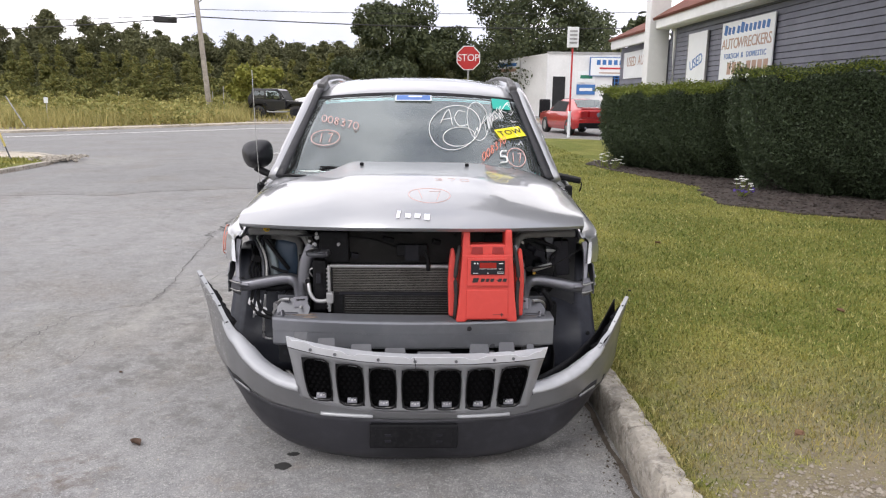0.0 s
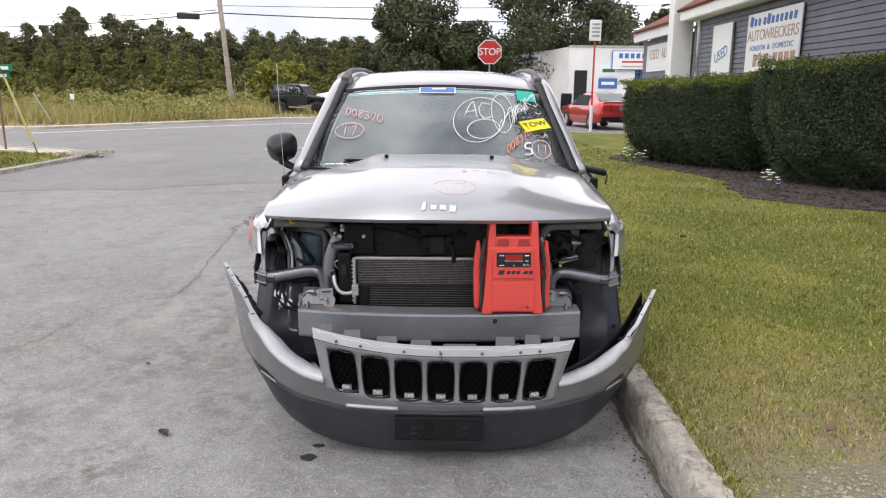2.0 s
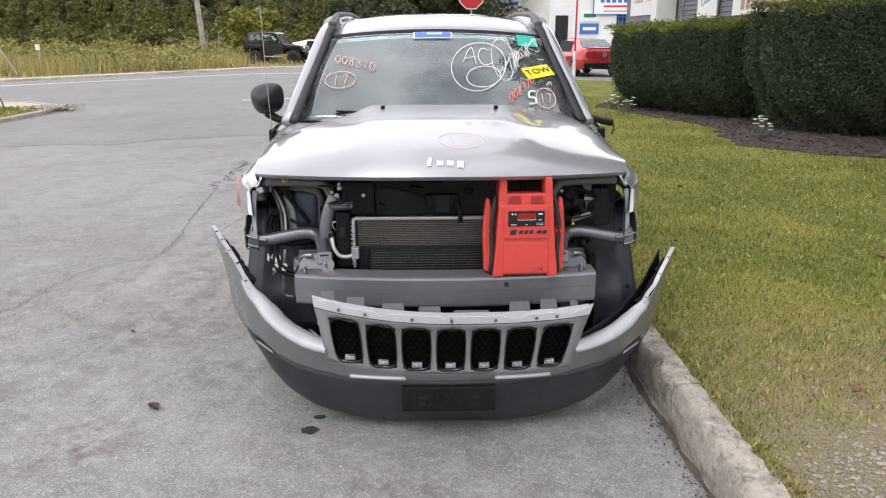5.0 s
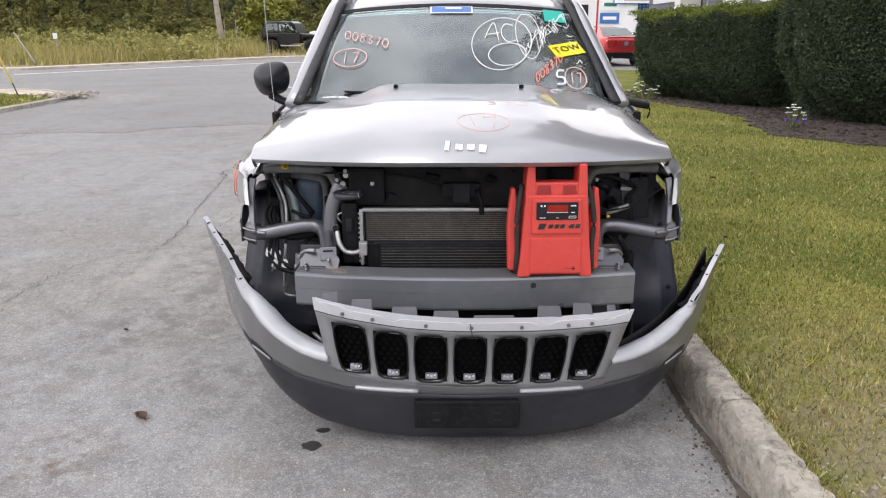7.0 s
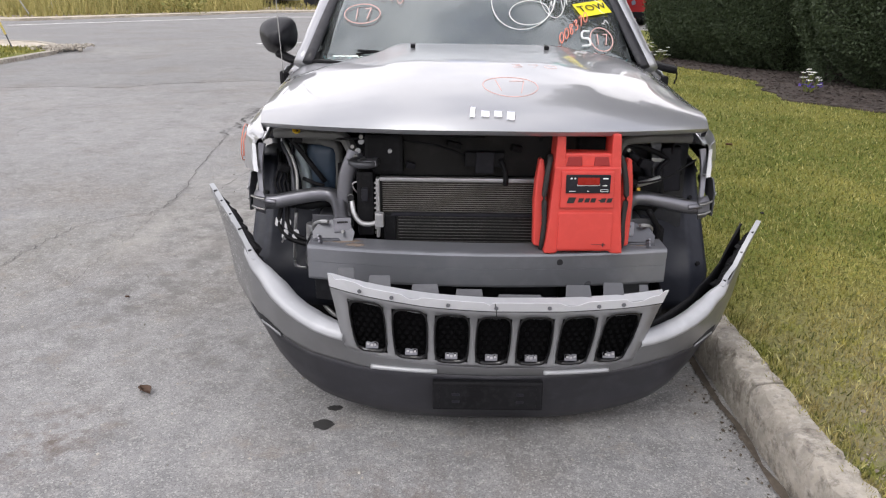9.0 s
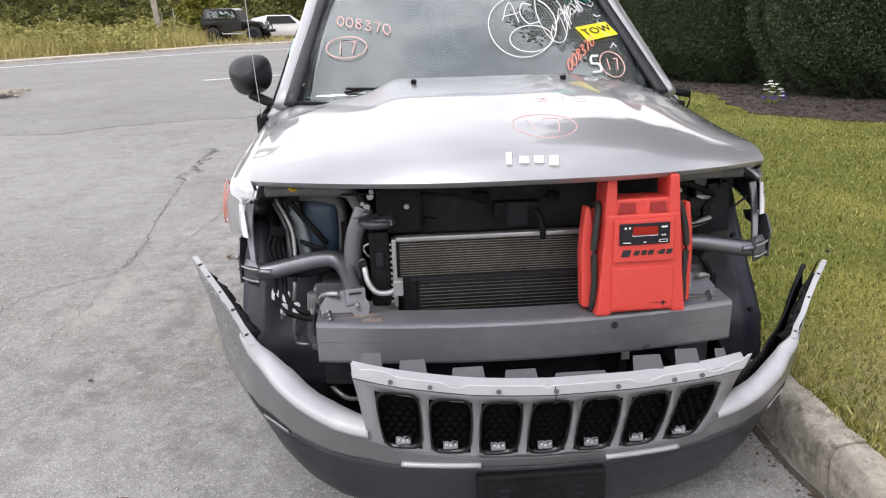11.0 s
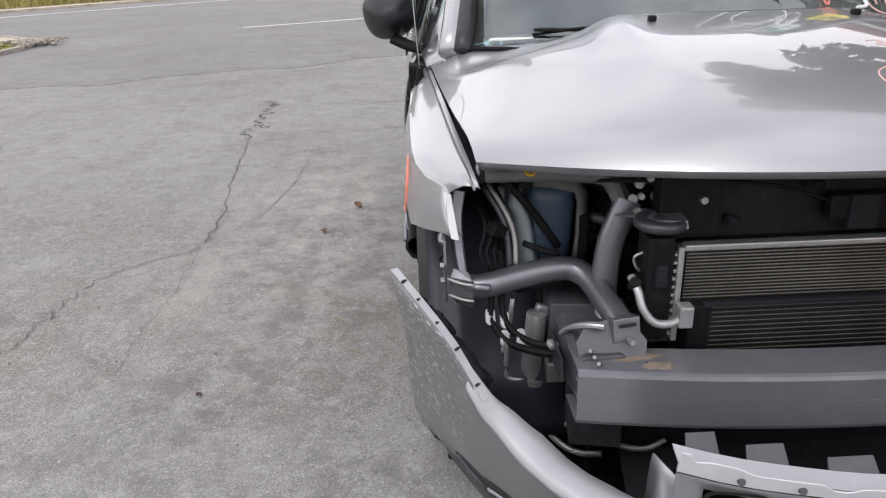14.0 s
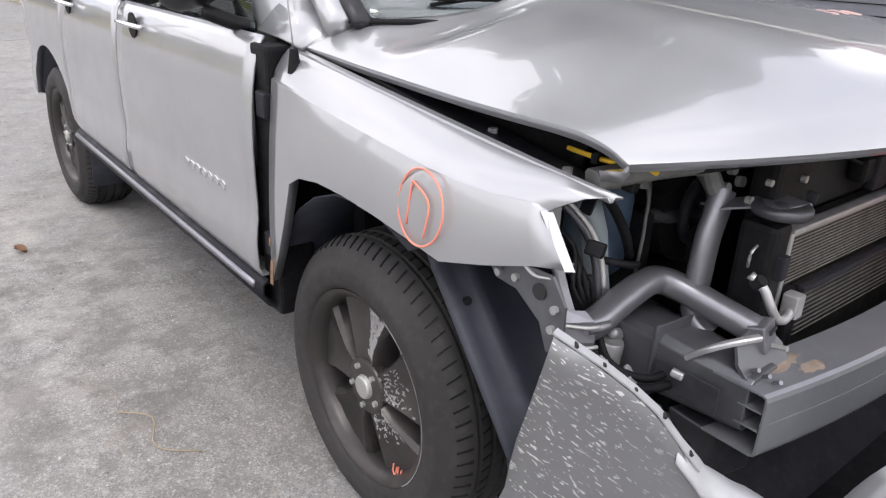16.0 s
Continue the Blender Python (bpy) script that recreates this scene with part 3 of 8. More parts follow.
def kerb_piece(y0, y1):
    rows, n = [], max(3, int((y1 - y0) / (0.04 if -4 < y0 < 4 else 0.12)))
    for i in range(n + 1):
        y = y0 + 0.008 + (y1 - y0 - 0.016) * i / n
        j = lambda s=0.006: float(rng.normal(0, s))
        chip = float(rng.uniform(0.01, 0.028)) if rng.random() < 0.2 else 0.0
        rows.append([(KERB_X + 0.012, y, -0.05), (KERB_X + 0.006 + j(0.003), y, 0.05 + j()), (KERB_X + j(0.003), y, 0.145 - chip + j()), (KERB_X + 0.016 + chip + j(), y, KERB_TOP - 0.006 + j(0.003)), (KERB_X + 0.06, y, KERB_TOP + j(0.003)), (KERB_X + 0.105 + j(), y, KERB_TOP + 0.002), (KERB_X + 0.13 + j(), y, 0.14), (KERB_X + 0.13, y, -0.05)])
    bm = grid_bm(rows)
    bm.faces.new([v for v in bm.verts if abs(v.co.y - rows[0][0][1]) < 1e-6])
    bm.faces.new([v for v in bm.verts if abs(v.co.y - rows[-1][0][1]) < 1e-6])
    return bm


cuts = [-30, -20, -12, -8, -5.3, -3.6, -2.25, -0.80, 0.75, 2.3, 3.9, 5.6, 8.0, 12.0, 18.0]
for a, b in zip(cuts, cuts[1:]):
    part("kerb_stone", kerb_piece(a, b), KERB, kerb, smooth=True, sharp=50)
structure(part("kerb_bend", strip_bm([(0.95, 18.0), (1.2, 19.4), (1.9, 20.3), (3.0, 20.85), (5.2, 20.6), (9, 17.6)], 0.13, -0.05, 0.17), CONCRETE), "concrete kerb curving round the lawn corner", "kerb")


def blades(name, area, n, height, mat, rng, z, lean=0.6, width=0.004, keep=None):
    """Grass blades as thin triangles over an area."""
    x, y = rng.uniform(area[0], area[1], n), rng.uniform(area[2], area[3], n)
    if keep is not None:
        ok = keep(x, y)
        x, y = x[ok], y[ok]
    n = len(x)
    h = height * rng.uniform(0.4, 1.3, n)
    a = rng.uniform(0, 2 * np.pi, n)
    dx, dy = np.cos(a), np.sin(a)
    t = rng.uniform(0, lean, n) * h
    a2 = rng.uniform(0, 2 * np.pi, n)
    w = width * rng.uniform(0.7, 1.6, n)
    base = np.stack([x, y, np.full(n, z)], 1)
    side = np.stack([dx * w, dy * w, np.zeros(n)], 1)
    tip = base + np.stack([np.cos(a2) * t, np.sin(a2) * t, h], 1)
    v = np.stack([base - side, base + side, tip], 1).reshape(-1, 3)
    return fast_mesh(name, v, np.arange(3 * n).reshape(n, 3), mat)


def bed_edge(y):
    """The lawn's edge along the mulch bed."""
    return np.interp(y, [2.0, 3.6, 4.4, 4.9, 5.6, 6.2, 7.4, 8.6, 10.0, 11.2, 12.0], [9.5, 7.0, 5.4, 4.5, 3.95, 3.95, 4.3, 4.05, 3.55, 3.38, 3.7])


BARE = (1.75, -1.45)


def bare(x, y):
    """Thin, stony ground by the kerb."""
    return np.exp(-(((x - BARE[0]) / 0.90) ** 2 + ((y - BARE[1]) / 0.50) ** 2))


def lawn_blades(name, n, near, far, seed):
    """Lawn blades, denser and finer close to the kerb's near end."""
    r = np.random.default_rng(seed)
    d = near * (far / near) ** r.random(n)
    a = r.uniform(-0.1, 1.72, n)
    x, y = 0.6 + d * np.sin(a), -3.3 + d * np.cos(a)
    ok = (x > KERB_X + 0.11) & (y < 17.2) & (x < 14) & (x < bed_edge(y)) & (r.random(n) > 1.45 * bare(x, y))
    x, y, d = x[ok], y[ok], d[ok]
    n = len(x)
    h = 0.022 * r.uniform(0.4, 1.3, n) * (1 + d * 0.03)
    a, a2, t = r.uniform(0, 6.283, n), r.uniform(0, 6.283, n), r.uniform(0, 0.95, n) * h
    w = 0.0017 * r.uniform(0.7, 1.6, n) * (0.6 + d * 0.30)
    base = np.stack([x, y, np.full(n, 0.163)], 1)
    side = np.stack([np.cos(a) * w, np.sin(a) * w, np.zeros(n)], 1)
    tip = base + np.stack([np.cos(a2) * t, np.sin(a2) * t, h], 1)
    v = np.stack([base - side, base + side, tip], 1).reshape(-1, 3)
    return fast_mesh(name, v, np.arange(3 * n).reshape(n, 3), BLADE)


tagged(lawn_blades("lawn_grass", 560000, 0.6, 24.0, 6), "short mown grass, green mixed with straw", "grass", kind="stuff")
tagged(blades("lawn_grass", (1.0, 12, -14, -2.4), 90000, 0.03, BLADE, np.random.default_rng(77), 0.163, 0.9, 0.006), "short mown grass further along the kerb", "grass", kind="stuff")
tagged(blades("verge_grass", (-16, -8.05, 5, 12.6), 26000, 0.05, BLADE, rng, 0.062, 0.8, 0.012), "short grass on the corner verge", "grass", kind="stuff")
tagged(blades("kerb_weeds", (0.965, 1.06, -2.6, 6), 9000, 0.03, BLADE, rng, 0.16, 1.2), "grass growing over the kerb's back edge", "grass", kind="stuff")

# Mulch bed under the hedges.
ys = np.linspace(2.2, 12.0, 60)
edge = [(float(bed_edge(y)) + float(rng.normal(0, 0.04)), float(y)) for y in ys]
structure(part("mulch_bed", prism_bm(edge + [(6.4, 13.0), (9.5, 13.0), (9.5, 2.2)], 0.10, 0.185), MULCH), "dark brown mulch bed under the hedges", "mulch")
n = 9000
mx, my = rng.uniform(3.4, 7.0, n), rng.uniform(3.6, 12.0, n)
ok = mx > bed_edge(my) + 0.02
mv, mf = leaf_quads(np.stack([mx[ok], my[ok], np.full(ok.sum(), 0.19)], 1), 0.028, rng, 0.8, 0.3)
tagged(fast_mesh("mulch_chips", mv, mf, MULCH), "loose shredded bark chips", "mulch", kind="stuff")
n = 15000
sx, sy = rng.normal(BARE[0], 0.42, n), rng.normal(BARE[1] - 0.06, 0.19, n)
ok = (sx > KERB_X + 0.16) & (sx < 3.2)
base = np.stack([sx[ok], sy[ok], np.full(ok.sum(), 0.168)], 1)
half = (0.0022 + 0.011 * rng.random((len(base), 1)) ** 6) * np.array([1.0, 1.0, 0.7])
corner = np.array([(1, 0, 0), (0, 1, 0), (-1, 0, 0), (0, -1, 0), (0, 0, 1)])
pv = (base[:, None, :] + corner[None] * half[:, None, :] * rng.uniform(0.7, 1.3, (len(base), 5, 1))).reshape(-1, 3)
pf = np.concatenate([np.array([(0, 1, 4), (1, 2, 4), (2, 3, 4), (3, 0, 4)]) + 5 * k for k in range(len(base))])
tagged(fast_mesh("loose_gravel", pv, pf, GRAVEL), "small pale stones on bare ground by the kerb", "gravel", kind="stuff")


# Cracks, stains and litter on the asphalt.
def ribbon_bm(points, width, wander, seed, z=0.0065):
    r = random.Random(seed)
    pts = spline(points, 10)
    bm = bmesh.new()
    rows = []
    for i, p in enumerate(pts):
        d = (pts[min(i + 1, len(pts) - 1)] - pts[max(i - 1, 0)]).normalized()
        nn = Vector((-d.y, d.x, 0))
        c = p + nn * r.gauss(0, wander)
        w = width * r.uniform(0.25, 1.3)
        rows.append([bm.verts.new((c.x + nn.x * w * s, c.y + nn.y * w * s, z)) for s in (-0.5, 0.5)])
    for a, b in zip(rows, rows[1:]):
        bm.faces.new((a[0], a[1], b[1], b[0]))
    return bm


CRACKS = [
    ([(-2.42, 0.55, 0), (-2.38, 0.85, 0), (-2.33, 1.18, 0), (-2.12, 1.42, 0), (-1.97, 1.58, 0), (-1.98, 2.1, 0), (-2.1, 2.95, 0), (-2.15, 3.5, 0), (-2.2, 3.9, 0)], 0.006, 0.012),
    ([(-3.4, -0.9, 0), (-2.9, -0.2, 0), (-2.55, 0.3, 0), (-2.42, 0.55, 0)], 0.006, 0.015),
    ([(-2.2, 3.9, 0), (-2.3, 4.2, 0), (-2.22, 4.45, 0), (-2.12, 4.35, 0)], 0.022, 0.03),
    ([(-2.22, 4.45, 0), (-2.3, 4.8, 0), (-2.27, 5.2, 0), (-2.38, 5.6, 0), (-2.2, 5.4, 0)], 0.026, 0.04),
    ([(-1.92, 0.3, 0), (-1.95, 0.66, 0), (-1.93, 1.05, 0), (-1.96, 1.55, 0)], 0.0024, 0.010),
    ([(-1.62, 3.5, 0), (-1.65, 2.57, 0), (-1.78, 1.95, 0), (-1.97, 1.58, 0)], 0.004, 0.012),
    ([(-6.6, 6.0, 0), (-4.6, 6.5, 0), (-3.2, 6.95, 0), (-2.3, 7.8, 0), (-1.7, 8.0, 0)], 0.008, 0.02),
    ([(-2.5, 7.7, 0), (-2.2, 7.85, 0), (-1.9, 7.8, 0)], 0.03, 0.04),
    ([(-4.8, 1.5, 0), (-4.1, 3.0, 0), (-4.3, 5.0, 0), (-3.8, 6.2, 0)], 0.005, 0.04),
]
for k, (pts, w, wander) in enumerate(CRACKS):
    structure(part("road_crack", ribbon_bm(pts, w, wander, k), CRACK), "dark open crack in the asphalt", "crack")


GUTTER = simple("gutter_dirt", (0.115, 0.095, 0.075), 0.95, grain=50, vary=0.4, bump=0.5)
structure(part("gutter_dirt", ribbon_bm([(0.868, -3.2, 0), (0.862, -2.0, 0), (0.868, -1.0, 0), (0.86, 0.2, 0), (0.866, 1.5, 0), (0.864, 3.0, 0), (0.868, 6.0, 0)], 0.03, 0.006, 41), GUTTER), "dark grit washed into the gutter along the kerb", "dirt")
n = 1500
gx, gy = KERB_X - 0.005 - np.abs(rng.normal(0, 0.05, n)), rng.uniform(-3, 4, n)
gv, gf = leaf_quads(np.stack([gx, gy, np.full(n, 0.005)], 1), 0.006, rng, 0.6, 0.7)
tagged(fast_mesh("gutter_grit", gv, gf, GUTTER), "loose grit and leaf crumbs in the gutter", "grit", kind="stuff")
n = 900
gx, gy = rng.uniform(-3.2, 0.85, n), rng.uniform(-2.6, 4, n)
gv, gf = leaf_quads(np.stack([gx, gy, np.full(n, 0.003)], 1), 0.005, rng, 0.6, 0.8)
tagged(fast_mesh("road_grit", gv, gf, CONCRETE), "loose pale grit on the asphalt", "grit", kind="stuff")


def blot(x, y, rx, ry, seed, z=0.002):
    r = random.Random(seed)
    return prism_bm([(x + rx * math.cos(a * 0.35) * r.uniform(0.75, 1.15), y + ry * math.sin(a * 0.35) * r.uniform(0.75, 1.15)) for a in range(18)], 0.0005, z)


for k, (x, y, rx, ry) in enumerate([(-0.525, -0.80, 0.035, 0.03), (-0.50, -0.70, 0.028, 0.018)]):
    structure(part("oil_spot", blot(x, y, rx, ry, k), OIL), "small dark oil spot on the asphalt", "stain")


def dead_leaf(x, y, z, s, mat, seed):
    r = random.Random(seed)
    rows = []
    for i in range(6):
        t = i / 5
        w = s * 0.45 * math.sin(math.pi * (0.08 + 0.88 * t))
        rows.append([(s * (t - 0.5), w * q, 0.004 + abs(q) * s * 0.35 + 0.15 * s * t) for q in (-1, -0.5, 0, 0.5, 1)])
    ob = part("dead_leaf", grid_bm(rows), mat, smooth=True, m=pose(x, y, z, r.uniform(-12, 12), r.uniform(-12, 12), r.uniform(0, 360)), thick=0.0012)
    return tagged(ob, "curled dry brown leaf", "leaf", "fallen leaves")


LEAFBROWN = simple("dry_leaf_brown", (0.10, 0.06, 0.04), 0.8, vary=0.3)
LEAFRUST = simple("dry_leaf_rust", (0.19, 0.105, 0.06), 0.8, vary=0.3)
for k, (x, y, z, s, mt) in enumerate([(-1.193, -0.623, 0.0, 0.05, LEAFBROWN), (-1.215, -0.60, 0.0, 0.03, LEAFBROWN), (1.55, -0.9, 0.182, 0.045, LEAFRUST), (2.7, 0.8, 0.182, 0.045, LEAFRUST), (-1.2, 2.1, 0.0, 0.05, LEAFRUST), (-1.35, 1.7, 0, 0.04, LEAFRUST), (2.2, 2.9, 0.19, 0.05, LEAFRUST), (-1.6, 0.2, 0, 0.02, LEAFBROWN)]):
    dead_leaf(x, y, z, s, mt, k)
for k, pts in enumerate([[(-1.20, 0.72, 0.008), (-1.13, 0.62, 0.02), (-1.16, 0.5, 0.012), (-1.07, 0.42, 0.006)]]):
    tagged(part("twig", tube_bm(pts, 0.0018, 5), simple("dry_straw", (0.33, 0.26, 0.17), 0.8), smooth=True), "dry pale twig lying on the asphalt", "twig")


# ---- the wrecked car ----
car = thing("wrecked_suv", "silver SUV with its front bumper torn off, parked at the kerb", "car")


def lerp(a, b, t):
    return a + (b - a) * t


def table(v, xs, ys):
    return float(np.interp(v, xs, ys))


def hood_half(t):
    return 0.727 + 0.062 * t**0.8


def hood_front(x):
    return -0.80 + 0.265 * (abs(x) / 0.735) ** 2.1


def hood_back(x):
    return 0.055 + 0.25 * (abs(x) / 0.785) ** 2.2


def hood_z(x, y):
    """The bonnet's surface, with its raised middle and its dents."""
    t = (y - hood_front(x)) / (hood_back(x) - hood_front(x))
    t = min(max(t, 0.0), 1.0)
    a = min(1.0, abs(x) / hood_half(t))
    z = 1.0 + 0.065 * (1 - math.exp(-t / 0.07)) + 0.098 * t + 0.012 * math.sin(math.pi * t)
    z -= (0.038 + 0.094 * (1 - math.exp(-t / 0.27))) * a ** (1.8 + 1.8 * min(1, 2 * t))
    z += 0.015 * (1 / (1 + math.exp((abs(x) - 0.37) * 38))) * min(1, t * 4)
    z -= 0.032 * math.exp(-((((x + 0.53) / 0.18) ** 2 + ((y - 0.10) / 0.125) ** 2) ** 2))
    z -= 0.004 * math.exp(-(((x - 0.50) / 0.20) ** 2 + ((y + 0.22) / 0.16) ** 2))
    z += 0.008 * math.exp(-(((x + 0.33) / 0.05) ** 2 + ((y - 0.03) / 0.12) ** 2))
    return z


rows = []
for i in range(81):
    u = i / 40 - 1
    row = []
    for j in range(51):
        t = (j / 50) ** 1.2
        x = u * hood_half(t)
        y = lerp(hood_front(u * 0.735), hood_back(u * 0.785), t)
        row.append((x, y, hood_z(x, y)))
    lip = row[0]
    rows.append([(lip[0], lip[1] + 0.05, lip[2] - 0.022), (lip[0], lip[1] + 0.010, lip[2] - 0.014)] + row)
edge = [[(p[0] + s * -0.006, p[1], p[2] - 0.016) for p in r] for s, r in ((-1, rows[0]), (1, rows[-1]))]
hood = part("hood", grid_bm([edge[0]] + rows + [edge[1]]), SILVER, car, "dented silver bonnet, sprung slightly open", smooth=True, thick=0.002, sharp=50)

# Raised chrome marks on the bonnet's lip, drawn as plain shapes.
for k, (w, h) in enumerate([(0.016, 0.042), (0.025, 0.026), (0.025, 0.026), (0.025, 0.034)]):
    x = -0.050 + 0.037 * k
    part("emblem", box_bm((w, 0.008, h), (0, 0, (0.007, 0, 0, -0.004)[k]), (0, 6, 0), bevel=0.0035, seg=3), CHROME, hood, "raised chrome emblem piece", m=pose(x, -0.764, hood_z(x, -0.764) + 0.004, -50, 0, 0))
for s in (-1, 1):
    part("washer_jet", box_bm((0.018, 0.022, 0.016), (s * 0.253, -0.045, hood_z(s * 0.253, -0.045) + 0.007), bevel=0.004), BLACK, hood)


# -- fenders --
F_Y = [-0.50, -0.43, -0.36, -0.28, -0.20, -0.10, 0.0, 0.10, 0.18, 0.225, 0.26, 0.30, 0.345]
F_LOWZ = [0.795, 0.787, 0.772, 0.757, 0.772, 0.786, 0.794, 0.794, 0.782, 0.757, 0.66, 0.56, 0.475]
F_LOWX = [0.775, 0.79, 0.828, 0.860, 0.868, 0.873, 0.876, 0.877, 0.877, 0.877, 0.877, 0.877, 0.876]
F_CRX = [0.778, 0.79, 0.822, 0.842, 0.85, 0.853, 0.854, 0.854, 0.854, 0.852, 0.851, 0.850, 0.848]


def outline_yz(pts, x0, x1):
    """A plate with an outline in y and z."""
    bm = bmesh.new()
    a, b = [bm.verts.new((x0, y, z)) for y, z in pts], [bm.verts.new((x1, y, z)) for y, z in pts]
    n = len(pts)
    bm.faces.new(a)
    bm.faces.new(b[::-1])
    for k in range(n):
        bm.faces.new((a[k], b[k], b[(k + 1) % n], a[(k + 1) % n]))
    return bm


def fender(s):
    rows = []
    for k, y in enumerate(F_Y):
        g = Vector((0.722 + 0.085 * (y + 0.5), y - (0.03 if k == 0 else 0.012 if k == 1 else 0), 0.914 + 0.137 * (y + 0.5)))
        c = Vector((F_CRX[k], y + (0.062 if k == 0 else 0.022 if k == 1 else 0), 0.876 + 0.1 * (y + 0.5)))
        lo = Vector((F_LOWX[k], y + (0.02 if k == 0 else 0), F_LOWZ[k]))
        q = [c.lerp(lo, t) + Vector((0.007 * math.sin(math.pi * t), 0, 0)) for t in (0.06, 0.3, 0.55, 0.8)]
        flat = [g.lerp(c, t) + Vector((0, 0, 0.010 * math.sin(math.pi * t))) for t in (0.10, 0.13, 0.17, 0.20, 0.5, 0.8)]
        flat[1].z -= 0.008
        flat[2].z -= 0.008
        drop = Vector((-0.002, 0.01, -0.006)) if k == 0 else Vector((-0.010, 0, -0.022))
        pts = [g + drop, g] + flat + [c + Vector((-0.005, 0, 0.002)), c] + q + [lo, lo + Vector((-0.022, 0, 0.004))]
        rows.append([(s * p.x, p.y, p.z) for p in pts])
    ob = part("fender", grid_bm(rows), SILVER, car, "scuffed silver front wing with a bent rear edge", smooth=True, thick=0.003, sharp=30)
    # The pale flange round the lamp opening.
    part("flange", grid_bm([[(s * 0.788, -0.432, 0.878), (s * 0.783, -0.455, 0.838), (s * 0.776, -0.482, 0.792)], [(s * 0.773, -0.445, 0.876), (s * 0.767, -0.466, 0.834), (s * 0.760, -0.489, 0.790)]]), WHITEEDGE, ob, thick=0.003)
    return ob


fender_l, fender_r = fender(-1), fender(1)
for s in (-1, 1):
    owner = fender_l if s < 0 else fender_r
    part("fixing_plate", outline_yz([(-0.33, 0.762), (-0.40, 0.782), (-0.475, 0.785), (-0.505, 0.745), (-0.508, 0.662), (-0.475, 0.655), (-0.455, 0.70), (-0.40, 0.735), (-0.35, 0.738)], s * 0.788, s * 0.793), MOUNT, owner, "punched grey steel fixing plate")
    # No cut-out: a dark disc paints the shaded hole.
    part("plate_hole", cyl_bm(0.014, 0.004, (s * 0.7945, -0.452, 0.752), (0, 90, 0), 16), SHADEBLACK, owner)
    for y, z in ((-0.36, 0.752), (-0.40, 0.757), (-0.485, 0.70), (-0.488, 0.735)):
        part("fixing_bolt", cyl_bm(0.007, 0.008, (s * 0.797, y, z), (0, 90, 0), 8), ALU, owner)
    part("torn_strip", tube_bm([(s * 0.79, -0.40, 0.788), (s * 0.797, -0.44, 0.776), (s * 0.790, -0.47, 0.780)], 0.004, 6, flat=0.5), GALV, owner, smooth=True)
for y, z, h, w in ((0.338, 0.915, 0.022, 0.010), (0.345, 0.50, 0.06, 0.014), (0.347, 0.58, 0.02, 0.006)):
    part("rust_patch", box_bm((0.0016, w, h), (-0.8535 - 0.0245 * (z < 0.7), y - 0.004, z), (0, 4, 0)), RUST, fender_l, "rusted chipped edge")


# -- side panels, doors, rear --
S_Z = [1.045, 1.02, 0.975, 0.93, 0.87, 0.79, 0.71, 0.65, 0.615, 0.60, 0.55, 0.49, 0.465]
S_X = [0.832, 0.848, 0.860, 0.868, 0.874, 0.877, 0.877, 0.875, 0.876, 0.879, 0.884, 0.882, 0.872]


def side_panel(name, s, y0, y1, label, arch=None, tail=False):
    n = max(8, int((y1 - y0) / 0.06))
    rows = []
    for i in range(n + 1):
        y = lerp(y0, y1, i / n)
        low = 0.465
        if arch and abs(y - arch[0]) < arch[1]:
            low = max(low, 0.345 + math.sqrt(arch[1] ** 2 - (y - arch[0]) ** 2))
        inn = 0.0 if not tail else 0.10 * max(0, (y - 2.9) / 0.6) ** 2
        row = []
        for z, x in zip(S_Z, S_X):
            zz = max(z, low) if z < 0.9 else z
            row.append((s * (table(zz, S_Z[::-1], S_X[::-1]) - inn), y, zz))
        row.append((s * (abs(row[-1][0]) - 0.03), y, row[-1][2] + 0.004))
        rows.append(row)
    bm = grid_bm(rows)
    bmesh.ops.remove_doubles(bm, verts=bm.verts[:], dist=1e-4)
    ob = part(name, bm, SILVER, car, label, smooth=True, thick=0.006, sharp=35)
    return ob


